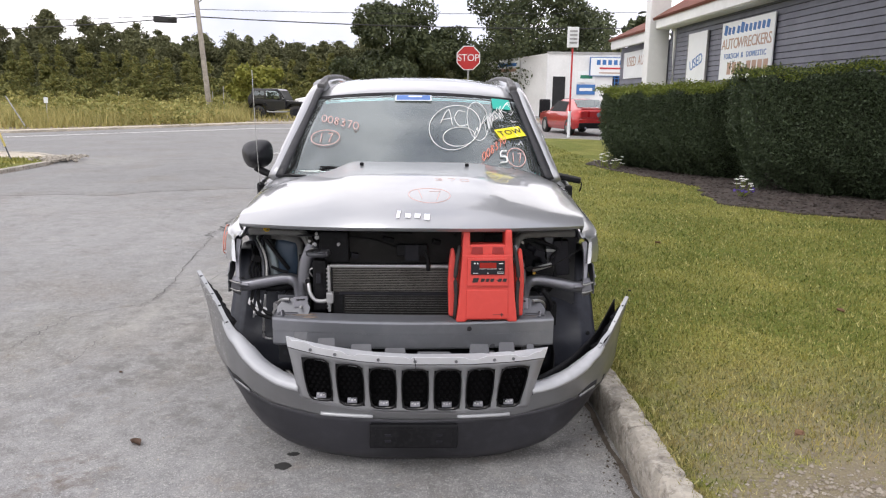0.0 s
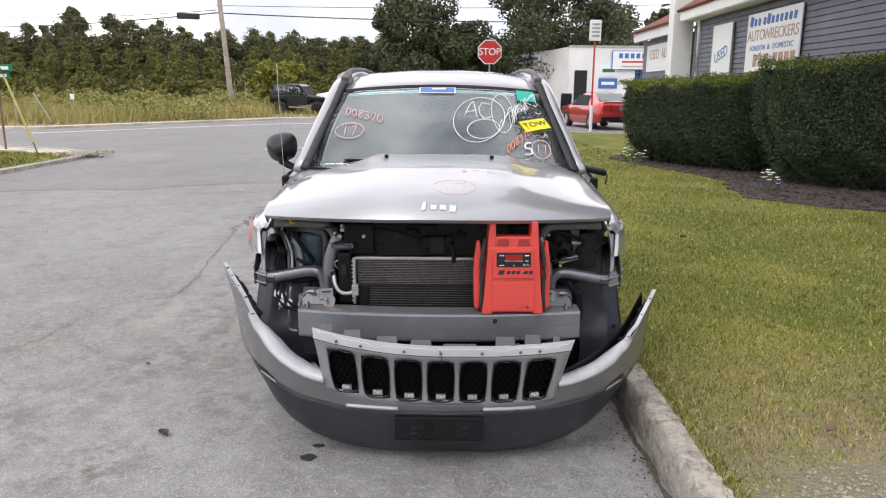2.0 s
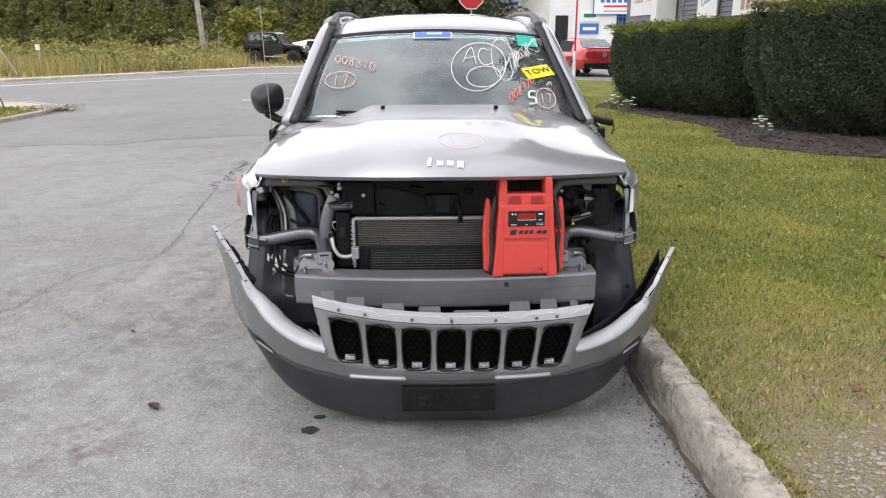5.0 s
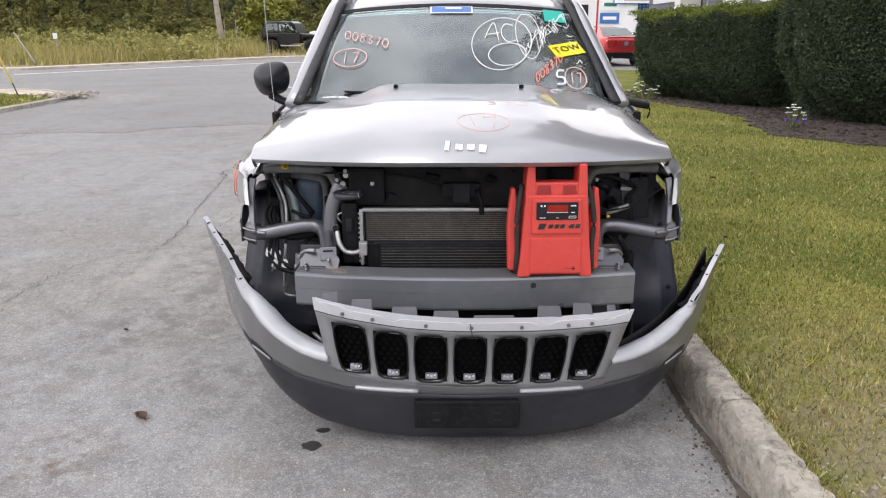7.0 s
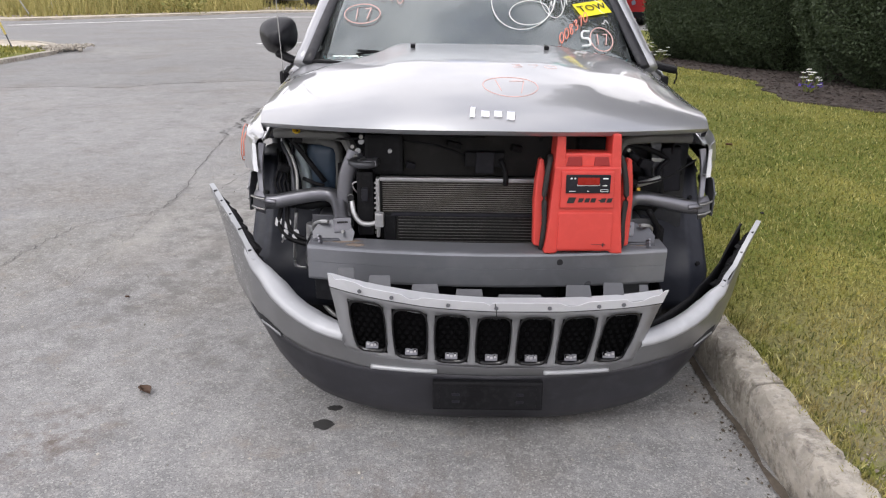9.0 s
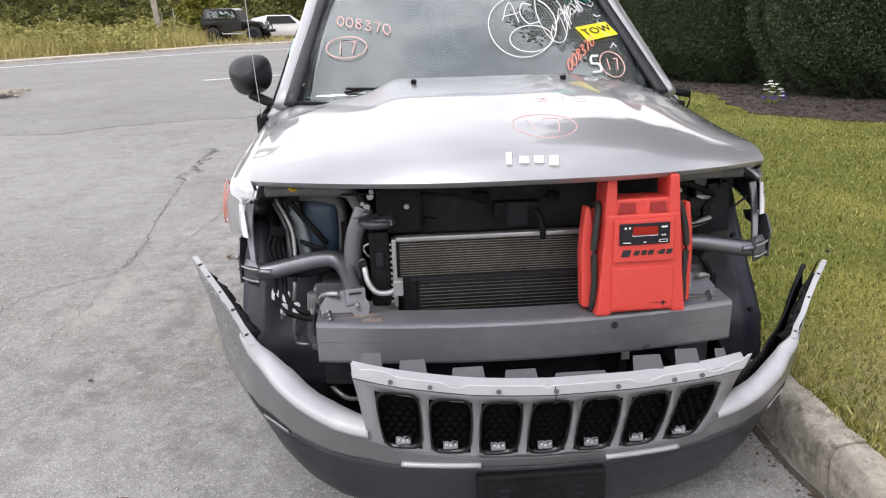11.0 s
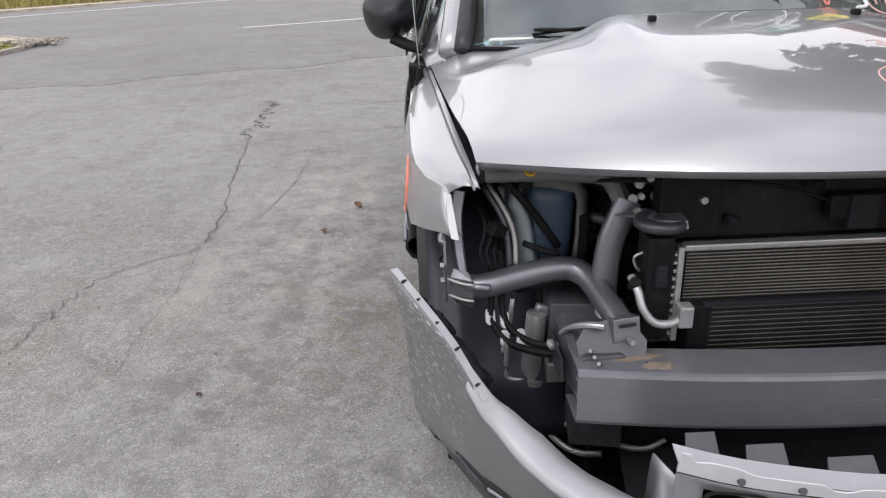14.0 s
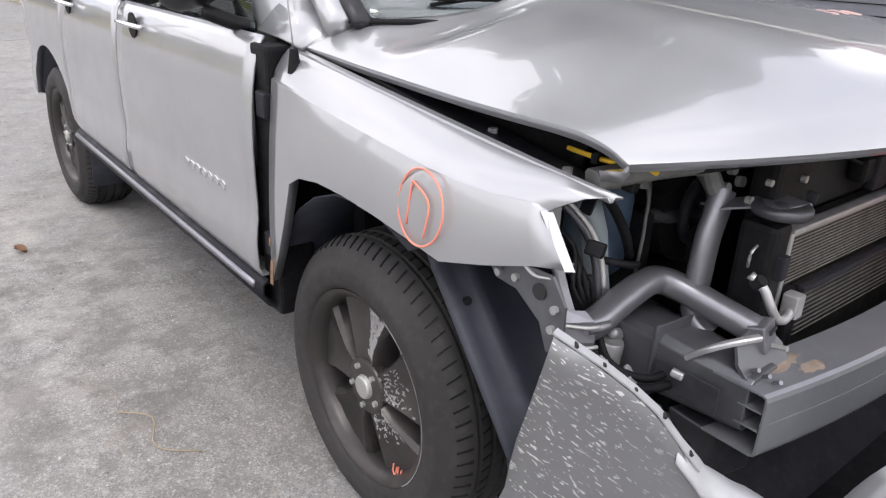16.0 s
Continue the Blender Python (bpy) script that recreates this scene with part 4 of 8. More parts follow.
for s in (-1, 1):
    d1 = side_panel("front_door", s, 0.405, 1.455, "silver front door")
    d2 = side_panel("rear_door", s, 1.47, 2.235, "silver rear door", arch=(2.634, 0.43))
    quarter = side_panel("quarter_panel", s, 2.25, 3.45, "silver rear quarter panel", arch=(2.634, 0.42), tail=True)
    for door, hy in ((d1, 1.265), (d2, 2.10)):
        part("door_handle", tube_bm([(s * 0.868, hy - 0.09, 0.985), (s * 0.895, hy - 0.06, 0.992), (s * 0.898, hy + 0.05, 0.992), (s * 0.868, hy + 0.09, 0.985)], 0.010, 8, flat=0.8), CHROME, door, "chrome pull handle", smooth=True)
        part("handle_recess", cyl_bm(0.038, 0.006, (s * 0.868, hy, 0.985), (0, 90, 0), 20), BLACK, door)
    part("sill", grid_bm([[(s * x, y, z) for x, z in ((0.868, 0.462), (0.885, 0.45), (0.888, 0.425), (0.87, 0.395), (0.78, 0.36))] for y in (0.38, 0.8, 1.3, 1.8, 2.22)]), DARKGREY, car, "dark grey plastic sill", smooth=True, thick=0.01)
    part("sill_trim", tube_bm([(s * 0.89, 0.42, 0.442), (s * 0.89, 1.3, 0.442), (s * 0.89, 2.2, 0.442)], 0.010, 8), TUBE, car, smooth=True)
    part("hinge_post", box_bm((0.10, 0.09, 0.66), (s * 0.805, 0.395, 0.70), bevel=0.01), BLACK, car)
    for z in (0.56, 0.9):
        part("door_hinge", box_bm((0.03, 0.05, 0.06), (s * 0.853, 0.372, z), bevel=0.006), DARKGREY, car)
    part("a_pillar", tube_bm([(s * 0.735, 0.24, 1.075), (s * 0.685, 0.53, 1.265), (s * 0.632, 0.86, 1.475), (s * 0.605, 1.1, 1.56)], 0.034, 10, flat=0.75), SILVER, car, smooth=True)
    part("pillar_trim", tube_bm([(s * 0.700, 0.205, 1.085), (s * 0.655, 0.495, 1.262), (s * 0.602, 0.825, 1.470), (s * 0.585, 0.93, 1.53)], 0.025, 10, flat=0.5), TRIMGREY, car, "black windscreen edge trim", smooth=True)
    part("roof_side", tube_bm([(s * 0.605, 1.05, 1.545), (s * 0.60, 1.8, 1.585), (s * 0.60, 2.6, 1.57), (s * 0.60, 3.2, 1.50)], 0.045, 10), SILVER, car, smooth=True)
    for nm, ya, yb, yc, yd in (("b_pillar", 1.44, 1.50, 1.42, 1.48), ("c_pillar", 2.25, 2.37, 2.2, 2.3), ("d_pillar", 3.1, 3.42, 2.95, 3.25)):
        part(nm, grid_bm([[(s * 0.83, ya, 1.04), (s * 0.74, lerp(ya, yc, 0.5), 1.30), (s * 0.615, yc, 1.55)], [(s * 0.83, yb, 1.04), (s * 0.74, lerp(yb, yd, 0.5), 1.30), (s * 0.615, yd, 1.55)]]), BLACK if nm != "d_pillar" else SILVER, car, thick=0.02)
    for nm, ya, yb, yc, yd, mt in (("door_glass", 0.48, 1.44, 0.98, 1.42, GLASS), ("door_glass", 1.5, 2.25, 1.48, 2.2, TINTED), ("quarter_glass", 2.37, 3.1, 2.3, 2.95, TINTED)):
        ob = part(nm, grid_bm([[(s * 0.815, ya, 1.045), (s * 0.735, lerp(ya, yc, 0.55), 1.30), (s * 0.62, yc, 1.54)], [(s * 0.815, yb, 1.045), (s * 0.735, lerp(yb, yd, 0.55), 1.30), (s * 0.62, yd, 1.54)]]), mt, car, smooth=True, thick=0.004)
        ob.visible_shadow = False
    part("cowl_corner", grid_bm([[(s * 0.79, 0.345, 1.035), (s * 0.765, 0.36, 1.06), (s * 0.735, 0.36, 1.08)], [(s * 0.80, 0.50, 1.04), (s * 0.77, 0.54, 1.10), (s * 0.73, 0.50, 1.16)], [(s * 0.81, 0.62, 1.05), (s * 0.77, 0.66, 1.12), (s * 0.72, 0.62, 1.22)]]), SILVER, car, smooth=True, thick=0.01)
    part("cowl_fill", grid_bm([[(s * 0.800, 0.29, 1.028), (s * 0.765, 0.29, 1.045), (s * 0.70, 0.25, 1.075)], [(s * 0.805, 0.38, 1.04), (s * 0.768, 0.38, 1.068), (s * 0.715, 0.34, 1.105)], [(s * 0.812, 0.48, 1.048), (s * 0.77, 0.48, 1.092), (s * 0.722, 0.44, 1.15)]]), SILVER, car, smooth=True, thick=0.006)
    # Roof rail on two feet.
    rail = part("roof_rail", tube_bm([(s * 0.585, 0.98, 1.55), (s * 0.585, 1.08, 1.58), (s * 0.585, 1.30, 1.606), (s * 0.58, 2.0, 1.625), (s * 0.58, 2.8, 1.61), (s * 0.58, 3.0, 1.575)], 0.016, 8, flat=1.2), RAILGREY, car, "dark grey roof rail", smooth=True)
    for y, z in ((1.05, 1.578), (2.93, 1.582)):
        part("rail_foot", box_bm((0.046, 0.20, 0.036), (s * 0.585, y, z - 0.012), (12 if y < 2 else -12, 0, 0), bevel=0.012), RAILGREY, rail)

# roof skin
rows = []
for i in range(25):
    u = i / 12 - 1
    rows.append([(u * 0.60, y + 0.05 * u * u * (1 if y < 1.2 else 0), z - 0.055 * abs(u) ** 2.6) for y, z in ((0.83, 1.508), (0.88, 1.532), (0.98, 1.562), (1.15, 1.592), (1.45, 1.616), (1.9, 1.622), (2.4, 1.612), (2.9, 1.575), (3.2, 1.525))])
part("roof", grid_bm(rows), SILVER, car, "plain silver roof skin", smooth=True, thick=0.01)
part("tailgate", grid_bm([[(x, y - 0.06 * (x / 0.8) ** 2, z) for x in (-0.78, -0.4, 0, 0.4, 0.78)] for y, z in ((3.46, 0.35), (3.52, 0.6), (3.5, 1.0))]), SILVER, car, smooth=True, thick=0.02)
part("tailgate_glass", grid_bm([[(x * (0.95 if z > 1.2 else 1.1), y - 0.05 * x * x, z) for x in (-0.62, 0, 0.62)] for y, z in ((3.5, 1.0), (3.38, 1.3), (3.2, 1.52))]), TINTED, car, thick=0.004).visible_shadow = False


# windscreen
def screen_at(u, v):
    """A place on the windscreen; u runs across, v from the cowl to the roof."""
    lo = Vector((u * 0.665, 0.175 + 0.085 * u * u, 1.088 + 0.0 * u))
    hi = Vector((u * 0.575, 0.815 + 0.055 * u * u, 1.500 - 0.022 * u * u))
    p = lo.lerp(hi, v)
    bow = 0.02 * math.sin(math.pi * v) + 0.012 * (1 - u * u)
    return p + Vector((0, -0.5, 0.86)) * bow


WS_N = 24
screen = part("windscreen", grid_bm([[screen_at(i / 12 - 1, j / 16) for j in range(17)] for i in range(WS_N + 1)]), DUSTVEIL, car, "greenish windscreen covered in yard markings", smooth=True, thick=0.005)
screen.visible_shadow = False
part("screen_edge", grid_bm([[screen_at(i / 12 - 1, v) + Vector((0, -0.003, 0.005)) for v in (0.962, 0.985, 1.01)] for i in range(WS_N + 1)]), BLACK, car, "black upper screen border", thick=0.003)
part("cowl", grid_bm([[(x, 0.02 + 0.2 * (x / 0.72) ** 2, 1.09), (x, 0.12 + 0.16 * (x / 0.72) ** 2, 1.10 - 0.02 * abs(x)), (x, 0.20 + 0.10 * (x / 0.72) ** 2, 1.082)] for x in [0.72 * (k / 8 - 1) for k in range(17)]]), BLACK, car, "black plastic scuttle panel", smooth=True, thick=0.01)
for a, b, c in (((-0.50, 0.235, 1.118), (-0.30, 0.17, 1.14), (0.02, 0.13, 1.13)), ((0.05, 0.16, 1.12), (0.3, 0.15, 1.135), (0.55, 0.20, 1.12))):
    wiper = part("wiper", tube_bm([a, b, c], 0.0045, 6), BLACK, car, "black wiper resting on the screen", smooth=True)
    part("wiper_arm", tube_bm([(a[0] + 0.05, a[1] - 0.03, a[2] + 0.012), (a[0] + 0.02, a[1] - 0.005, a[2] + 0.014), (c[0] * 0.6 + a[0] * 0.4, 0.12, 1.128)], 0.005, 6), BLACK, wiper, smooth=True)


# markings on the glass, in marker strokes
def on_screen(x, y):
    """Screen place for a mark at x across (metres) and y up the slope, 0 to 1."""
    w = lerp(0.665, 0.575, y)
    return screen_at(x / w, y) + Vector((0, -0.006, 0.0095))


def strokes_bm(lines, place, width, smooth=5):
    bms = []
    for ln in lines:
        pts = [Vector((*p, 0)) for p in ln]
        pts = spline([tuple(p) for p in pts], smooth) if len(pts) > 2 else [pts[0].lerp(pts[-1], k / 4) for k in range(5)]
        bms.append(tube_bm([place(p.x, p.y) for p in pts], width / 2, 5, 1))
    return join_bm(*bms)


def ring(cx, cy, rx, ry, n=14, turn=0.0):
    return [(cx + rx * math.cos(2 * math.pi * k / n + 0.4) * math.cos(turn) - ry * math.sin(2 * math.pi * k / n + 0.4) * math.sin(turn), cy + rx * math.cos(2 * math.pi * k / n + 0.4) * math.sin(turn) + ry * math.sin(2 * math.pi * k / n + 0.4) * math.cos(turn)) for k in range(n + 1)]


DIGITS = {
    "0": [[(0.5, 1), (0.1, 0.8), (0.05, 0.3), (0.45, 0), (0.9, 0.3), (0.85, 0.8), (0.5, 1)]],
    "1": [[(0.35, 1), (0.3, 0)]],
    "3": [[(0.1, 0.9), (0.6, 1), (0.75, 0.75), (0.35, 0.52), (0.85, 0.35), (0.6, 0.02), (0.1, 0.1)]],
    "5": [[(0.9, 1), (0.3, 0.95), (0.2, 0.55), (0.75, 0.5), (0.8, 0.1), (0.1, 0.02)]],
    "7": [[(0.1, 0.95), (0.85, 1)], [(0.85, 1), (0.4, 0)]],
    "8": [[(0.8, 0.9), (0.3, 1), (0.2, 0.7), (0.75, 0.35), (0.6, 0), (0.15, 0.15), (0.3, 0.5), (0.8, 0.75), (0.8, 0.9)]],
    "K": [[(0.15, 1), (0.1, 0)], [(0.85, 1), (0.15, 0.45), (0.9, 0)]],
}


def digits(word, x, y, w, h, slope=0.0, gap=1.25):
    out = []
    for k, ch in enumerate(word):
        for ln in DIGITS[ch]:
            out.append([(x + (k * gap + px) * w, y + py * h + slope * (k * gap + px) * w) for px, py in ln])
    return out


def mark(name, lines, place, width, mat, parent, label):
    return part(name, strokes_bm(lines, place, width), mat, parent, label, smooth=True)


mark("marking", digits("008370", -0.535, 0.60, 0.030, 0.095, -0.62), on_screen, 0.0045, PINK_MARK, screen, "faded red stock number in marker")
mark("marking", [ring(-0.495, 0.385, 0.080, 0.092, turn=0.1)] + digits("17", -0.53, 0.335, 0.035, 0.10), on_screen, 0.0045, PINK_MARK, screen, "faded red ringed number in marker")
mark("marking", [ring(0.215, 0.53, 0.140, 0.285, 18, -0.12), ring(0.235, 0.40, 0.085, 0.115, 14, -0.3), [(0.135, 0.56), (0.165, 0.70), (0.185, 0.74), (0.195, 0.62), (0.20, 0.54)], [(0.145, 0.60), (0.205, 0.63)], [(0.275, 0.72), (0.235, 0.73), (0.215, 0.62), (0.24, 0.53), (0.285, 0.55)]], on_screen, 0.0042, WHITE_MARK, screen, "white ringed letters in marker")
r7 = random.Random(4)
scr = [ring(0.345, 0.62, 0.06, 0.26, turn=0.0)]
for k in range(9):
    x0, y0 = 0.33 + 0.022 * k, 0.50 + 0.042 * k
    scr.append([(x0 + r7.uniform(-0.015, 0.015) + 0.012 * j, y0 + r7.uniform(-0.06, 0.06) + (0.06 if j % 2 else -0.02)) for j in range(5)])
for k in range(5):
    scr.append([(0.53 + 0.006 * k + 0.01 * j, 0.75 - 0.10 * k + r7.uniform(-0.03, 0.03)) for j in range(4)])
mark("marking", scr, on_screen, 0.0032, WHITE_MARK, screen, "crowded white scribbles in marker")
mark("marking", digits("008370", 0.355, 0.13, 0.019, 0.085, 1.6), on_screen, 0.005, ORANGE_MARK, screen, "red stock number in marker")
mark("marking", digits("5", 0.445, 0.12, 0.05, 0.13), on_screen, 0.010, WHITE_MARK, screen, "broad white digit in marker")
mark("marking", [ring(0.54, 0.185, 0.05, 0.10)] + digits("17", 0.515, 0.14, 0.025, 0.09), on_screen, 0.0045, PINK_MARK, screen, "faded red ringed number in marker")


def sticker(name, x0, x1, y0, y1, mat, label, turn=0.0, lift=0.0):
    n, rows = 6, []
    cx, cy = (x0 + x1) / 2, (y0 + y1) / 2
    for i in range(n + 1):
        row = []
        for j in range(3):
            a, b = lerp(x0, x1, i / n) - cx, (lerp(y0, y1, j / 2) - cy) * 0.78
            row.append(on_screen(cx + a * math.cos(turn) - b * math.sin(turn), cy + (a * math.sin(turn) + b * math.cos(turn)) / 0.78) + Vector((0, -lift * 0.5, lift)))
        rows.append(row)
    return part(name, grid_bm(rows), mat, screen, label, thick=0.001)


sticker("sticker", -0.125, 0.085, 0.865, 0.955, SIGNWHITE, "white edge of a blue rear-view hanger sticker")
sticker("sticker_face", -0.118, 0.078, 0.875, 0.948, STICKBLUE, "blue printed sticker", lift=0.0015)
sticker("sticker_print", -0.05, 0.03, 0.915, 0.935, SIGNWHITE, "pale print on the blue sticker", lift=0.003)
sticker("sticker", 0.44, 0.545, 0.80, 0.965, TEAL, "teal paper sticker")
sticker("sticker", 0.445, 0.600, 0.405, 0.535, STICKYELLOW, "yellow tow sticker", turn=0.36)
o, ax, ay = on_screen(0.522, 0.470), on_screen(0.562, 0.4893), on_screen(0.507, 0.52)
ex = (ax - o).normalized()
ez = ex.cross((ay - o).normalized()).normalized()
ey = ez.cross(ex)
tm = Matrix((ex, ey, ez)).transposed().to_4x4()
tm.translation = o + ez * 0.004
part("sticker_word", text_bm("TOW", 0.058, tm, 0.0006, 1.1), INK, screen, "black word on the yellow sticker")

# markings on bonnet and wing
on_hood = lambda x, y: Vector((x, y, hood_z(x, y) + 0.0015))
mark("marking", [ring(0.07, -0.61, 0.085, 0.075)] + [[(0.025, -0.565), (0.04, -0.65)], [(0.07, -0.575), (0.115, -0.57)], [(0.115, -0.57), (0.10, -0.66)]], on_hood, 0.0027, PINK_MARK, hood, "orange ringed number in marker")
mark("marking", digits("370", 0.09, -0.40, 0.045, 0.045, 0.0), on_hood, 0.0013, PINK_MARK, hood, "faded number in marker")
on_fender = lambda y, z: Vector((-0.8604 - (0.903 - z) * 0.105 + 0.05 * max(0, -0.25 - y), y, z))
mark("marking", [ring(-0.232, 0.838, 0.06, 0.066)] + [[(-0.20, 0.80), (-0.205, 0.87), (-0.215, 0.874), (-0.255, 0.85), (-0.25, 0.79)]], on_fender, 0.0042, ORANGE_MARK, fender_l, "orange ringed number in marker")

# door lettering as plain chrome shapes
for k in range(7):
    part("badge", box_bm((0.004, 0.026, 0.019), (-0.8795, 0.86 - 0.043 * k, 0.652), (18, 0, 0), bevel=0.0018), CHROME, [o for o in car.children if o.name.startswith("front_door")][0], "chrome badge piece")

# antenna on the wing
ant = part("antenna", tube_bm([(-0.822, 0.285, 1.02), (-0.835, 0.30, 1.25), (-0.85, 0.33, 1.62)], 0.0017, 6), GALV, car, "thin whip antenna on the wing", smooth=True)
part("antenna_base", cyl_bm(0.016, 0.05, (-0.822, 0.285, 1.005), (0, 0, 0), 14, 0.009), BLACK, ant)


# mirrors
def mirror(s):
    rows = []
    for k in range(9):
        a = k / 8
        r = math.sin(math.pi * (0.08 + 0.42 * a)) if a < 1 else 1
        row = []
        for t in [2 * math.pi * j / 28 for j in range(29)]:
            c, q = math.copysign(abs(math.cos(t)) ** 0.78, math.cos(t)), math.copysign(abs(math.sin(t)) ** 0.78, math.sin(t))
            reach = 0.085 if c < 0 else 0.112 - 0.018 * (1 - q)
            row.append((s * (0.905 + reach * r * c), 0.53 + 0.13 * a, 1.158 + r * q * (0.088 if q > 0 else 0.080) - 0.012 * c))
        rows.append(row)
    bm = grid_bm(rows)
    bmesh.ops.remove_doubles(bm, verts=bm.verts[:], dist=1e-4)
    bmesh.ops.holes_fill(bm, edges=[e for e in bm.edges if e.is_boundary], sides=40)
    ob = part("door_mirror", bm, TRIMGREY, car, "satin black door mirror", smooth=True, sub=1)
    part("mirror_foot", tube_bm([(s * 0.90, 0.585, 1.085), (s * 0.84, 0.56, 1.06), (s * 0.79, 0.54, 1.05)], 0.035, 8, flat=0.5), BLACK, ob, smooth=True)
    return ob


mirror(-1)
# The other mirror hangs broken, folded down.
m2 = part("broken_mirror", box_bm((0.14, 0.06, 0.03), (0.86, 0.50, 1.055), (8, 10, -12), bevel=0.012), BLACK, car, "broken door mirror stump")
part("mirror_wire", tube_bm([(0.92, 0.5, 1.05), (0.935, 0.5, 1.02), (0.925, 0.5, 0.98)], 0.004, 6), BLACK, m2, smooth=True)


# -- wheels --
def scatter_boxes(spots):
    """Small flat flakes as one mesh."""
    out = bmesh.new()
    for size, at, rot in spots:
        b = box_bm(size, at, rot)
        me = bpy.data.meshes.new("tmp")
        b.to_mesh(me)
        b.free()
        out.from_mesh(me)
        bpy.data.meshes.remove(me)
    return out


def wheel(s, y, turn=0.0, steer=0.0):
    """A tyre on a dark five-spoke rim; its outer face looks along s."""
    w = part("wheel", lathe_bm([(-0.12, 0.205), (-0.08, 0.212), (0.03, 0.206), (0.060, 0.214), (0.086, 0.228), (0.094, 0.227), (0.090, 0.216), (0.070, 0.203), (0.02, 0.198)], 60), RIM, car, "dark grey alloy wheel with kerb scrapes", smooth=True, sharp=40)
    prof = [(-0.128, 0.222), (-0.140, 0.26), (-0.138, 0.30), (-0.126, 0.322), (-0.108, 0.332), (-0.082, 0.337)]
    for g in (-0.070, -0.032, 0.006, 0.038):
        prof += [(g - 0.006, 0.338), (g - 0.004, 0.330), (g + 0.004, 0.330), (g + 0.006, 0.338)]
    prof += [(0.050, 0.337), (0.064, 0.332), (0.078, 0.323), (0.088, 0.312), (0.096, 0.299), (0.0985, 0.2975), (0.104, 0.282), (0.1055, 0.280), (0.105, 0.262), (0.102, 0.243), (0.098, 0.232), (0.092, 0.228)]
    tyre = part("tyre", lathe_bm(prof, 84), RUBBER, w, "worn black road tyre", smooth=True, sharp=40)
    bm = bmesh.new()
    for k in range(72):
        for x, r, tilt, ln in ((0.068, 0.3285, 33, 0.034), (-0.098, 0.3340, -22, 0.026), (0.022, 0.3368, 0, 0.022)):
            b = box_bm((ln, 0.0032, 0.006), (x, 0, r), (0, tilt, 18 if x > 0 else -18))
            b.transform(Matrix.Rotation(2 * math.pi * (k + (0.5 if x < 0 else 0)) / 72, 4, "X"))
            me = bpy.data.meshes.new("tmp")
            b.to_mesh(me)
            b.free()
            bm.from_mesh(me)
            bpy.data.meshes.remove(me)
    tagged(part("tread_sipe", bm, BLACK, w), kind="stuff")
    # Dark disc behind the spokes; the shade inside the rim is its colour.
    part("rim_shade_disc", cyl_bm(0.20, 0.004, (-0.045, 0, 0), (0, 90, 0), 40), SHADEBLACK, w)
    near = s < 0 and y < 1
    for k in range(5):
        a = 2 * math.pi * k / 5 + turn
        # (radius, half width, height of the edge, height of the hollow middle)
        prof = [(0.030, 0.034, 0.074, 0.076), (0.060, 0.033, 0.078, 0.072), (0.095, 0.044, 0.077, 0.063), (0.13, 0.062, 0.073, 0.056), (0.165, 0.084, 0.068, 0.054), (0.190, 0.100, 0.064, 0.056), (0.207, 0.110, 0.062, 0.060)]
        rows = []
        for r, hw, e, mid in prof:
            rows.append([(0.010, -hw * 1.04, r), (e - 0.012, -hw * 1.02, r), (e, -hw * 0.86, r), (lerp(e, mid, 0.8), -hw * 0.4, r), (mid, 0, r), (lerp(e, mid, 0.8), hw * 0.4, r), (e, hw * 0.86, r), (e - 0.012, hw * 1.02, r), (0.010, hw * 1.04, r)])
        bm = grid_bm(rows)
        bm.transform(Matrix.Rotation(a, 4, "X"))
        part("spoke", bm, RIM, w, smooth=True, sharp=35)
        if near and k in (0, 4, 3):
            r = random.Random(k)
            fl = []
            for q in range(420 if k == 0 else 90):
                rr = r.uniform(0.075, 0.205) if k == 0 else r.gauss(0.085, 0.028)
                hw = table(rr, [p[0] for p in prof], [p[1] for p in prof])
                tt = hw * (r.uniform(0.02, 0.80) if k == 0 else r.uniform(-0.8, 0.8))
                e, mid = table(rr, [p[0] for p in prof], [p[2] for p in prof]), table(rr, [p[0] for p in prof], [p[3] for p in prof])
                f = abs(tt) / hw
                x = lerp(mid, lerp(e, mid, 0.8), f / 0.4) if f < 0.4 else lerp(lerp(e, mid, 0.8), e, min(1, (f - 0.4) / 0.46))
                fl.append(((0.0016, r.uniform(0.0008, 0.0045), r.uniform(0.002, 0.012)), (x + 0.0006, tt, rr), (r.uniform(-40, 40), 0, 0)))
            bm = scatter_boxes(fl)
            bm.transform(Matrix.Rotation(a, 4, "X"))
            tagged(part("scrape", bm, SCRAPE, w, "bright scraped metal flakes"), kind="stuff")
    if near:
        part("rim_scuff", tube_bm([(0.0945, 0.2275 * math.sin(q), 0.2275 * math.cos(q)) for q in [turn + 0.3 + 0.13 * j for j in range(16)]], 0.0012, 5, 1), SCRAPE, w, "bright scuffed rim edge")
        mk = lambda u, v: Vector((0.072, u, -v))
        part("marking", strokes_bm([[(0.10, 0.150), (0.098, 0.172), (0.106, 0.176), (0.112, 0.152)], [(0.118, 0.148), (0.116, 0.168), (0.124, 0.171), (0.130, 0.148)]], mk, 0.004), ORANGE_MARK, w, "small red marker scribble")
    part("hub_disc", cyl_bm(0.066, 0.030, (0.066, 0, 0), (0, 90, 0), 30, bevel=0.006), RIM, w)
    part("hub_cap", cyl_bm(0.030, 0.016, (0.084, 0, 0), (0, 90, 0), 28, 0.026, 0.004), GALV, w)
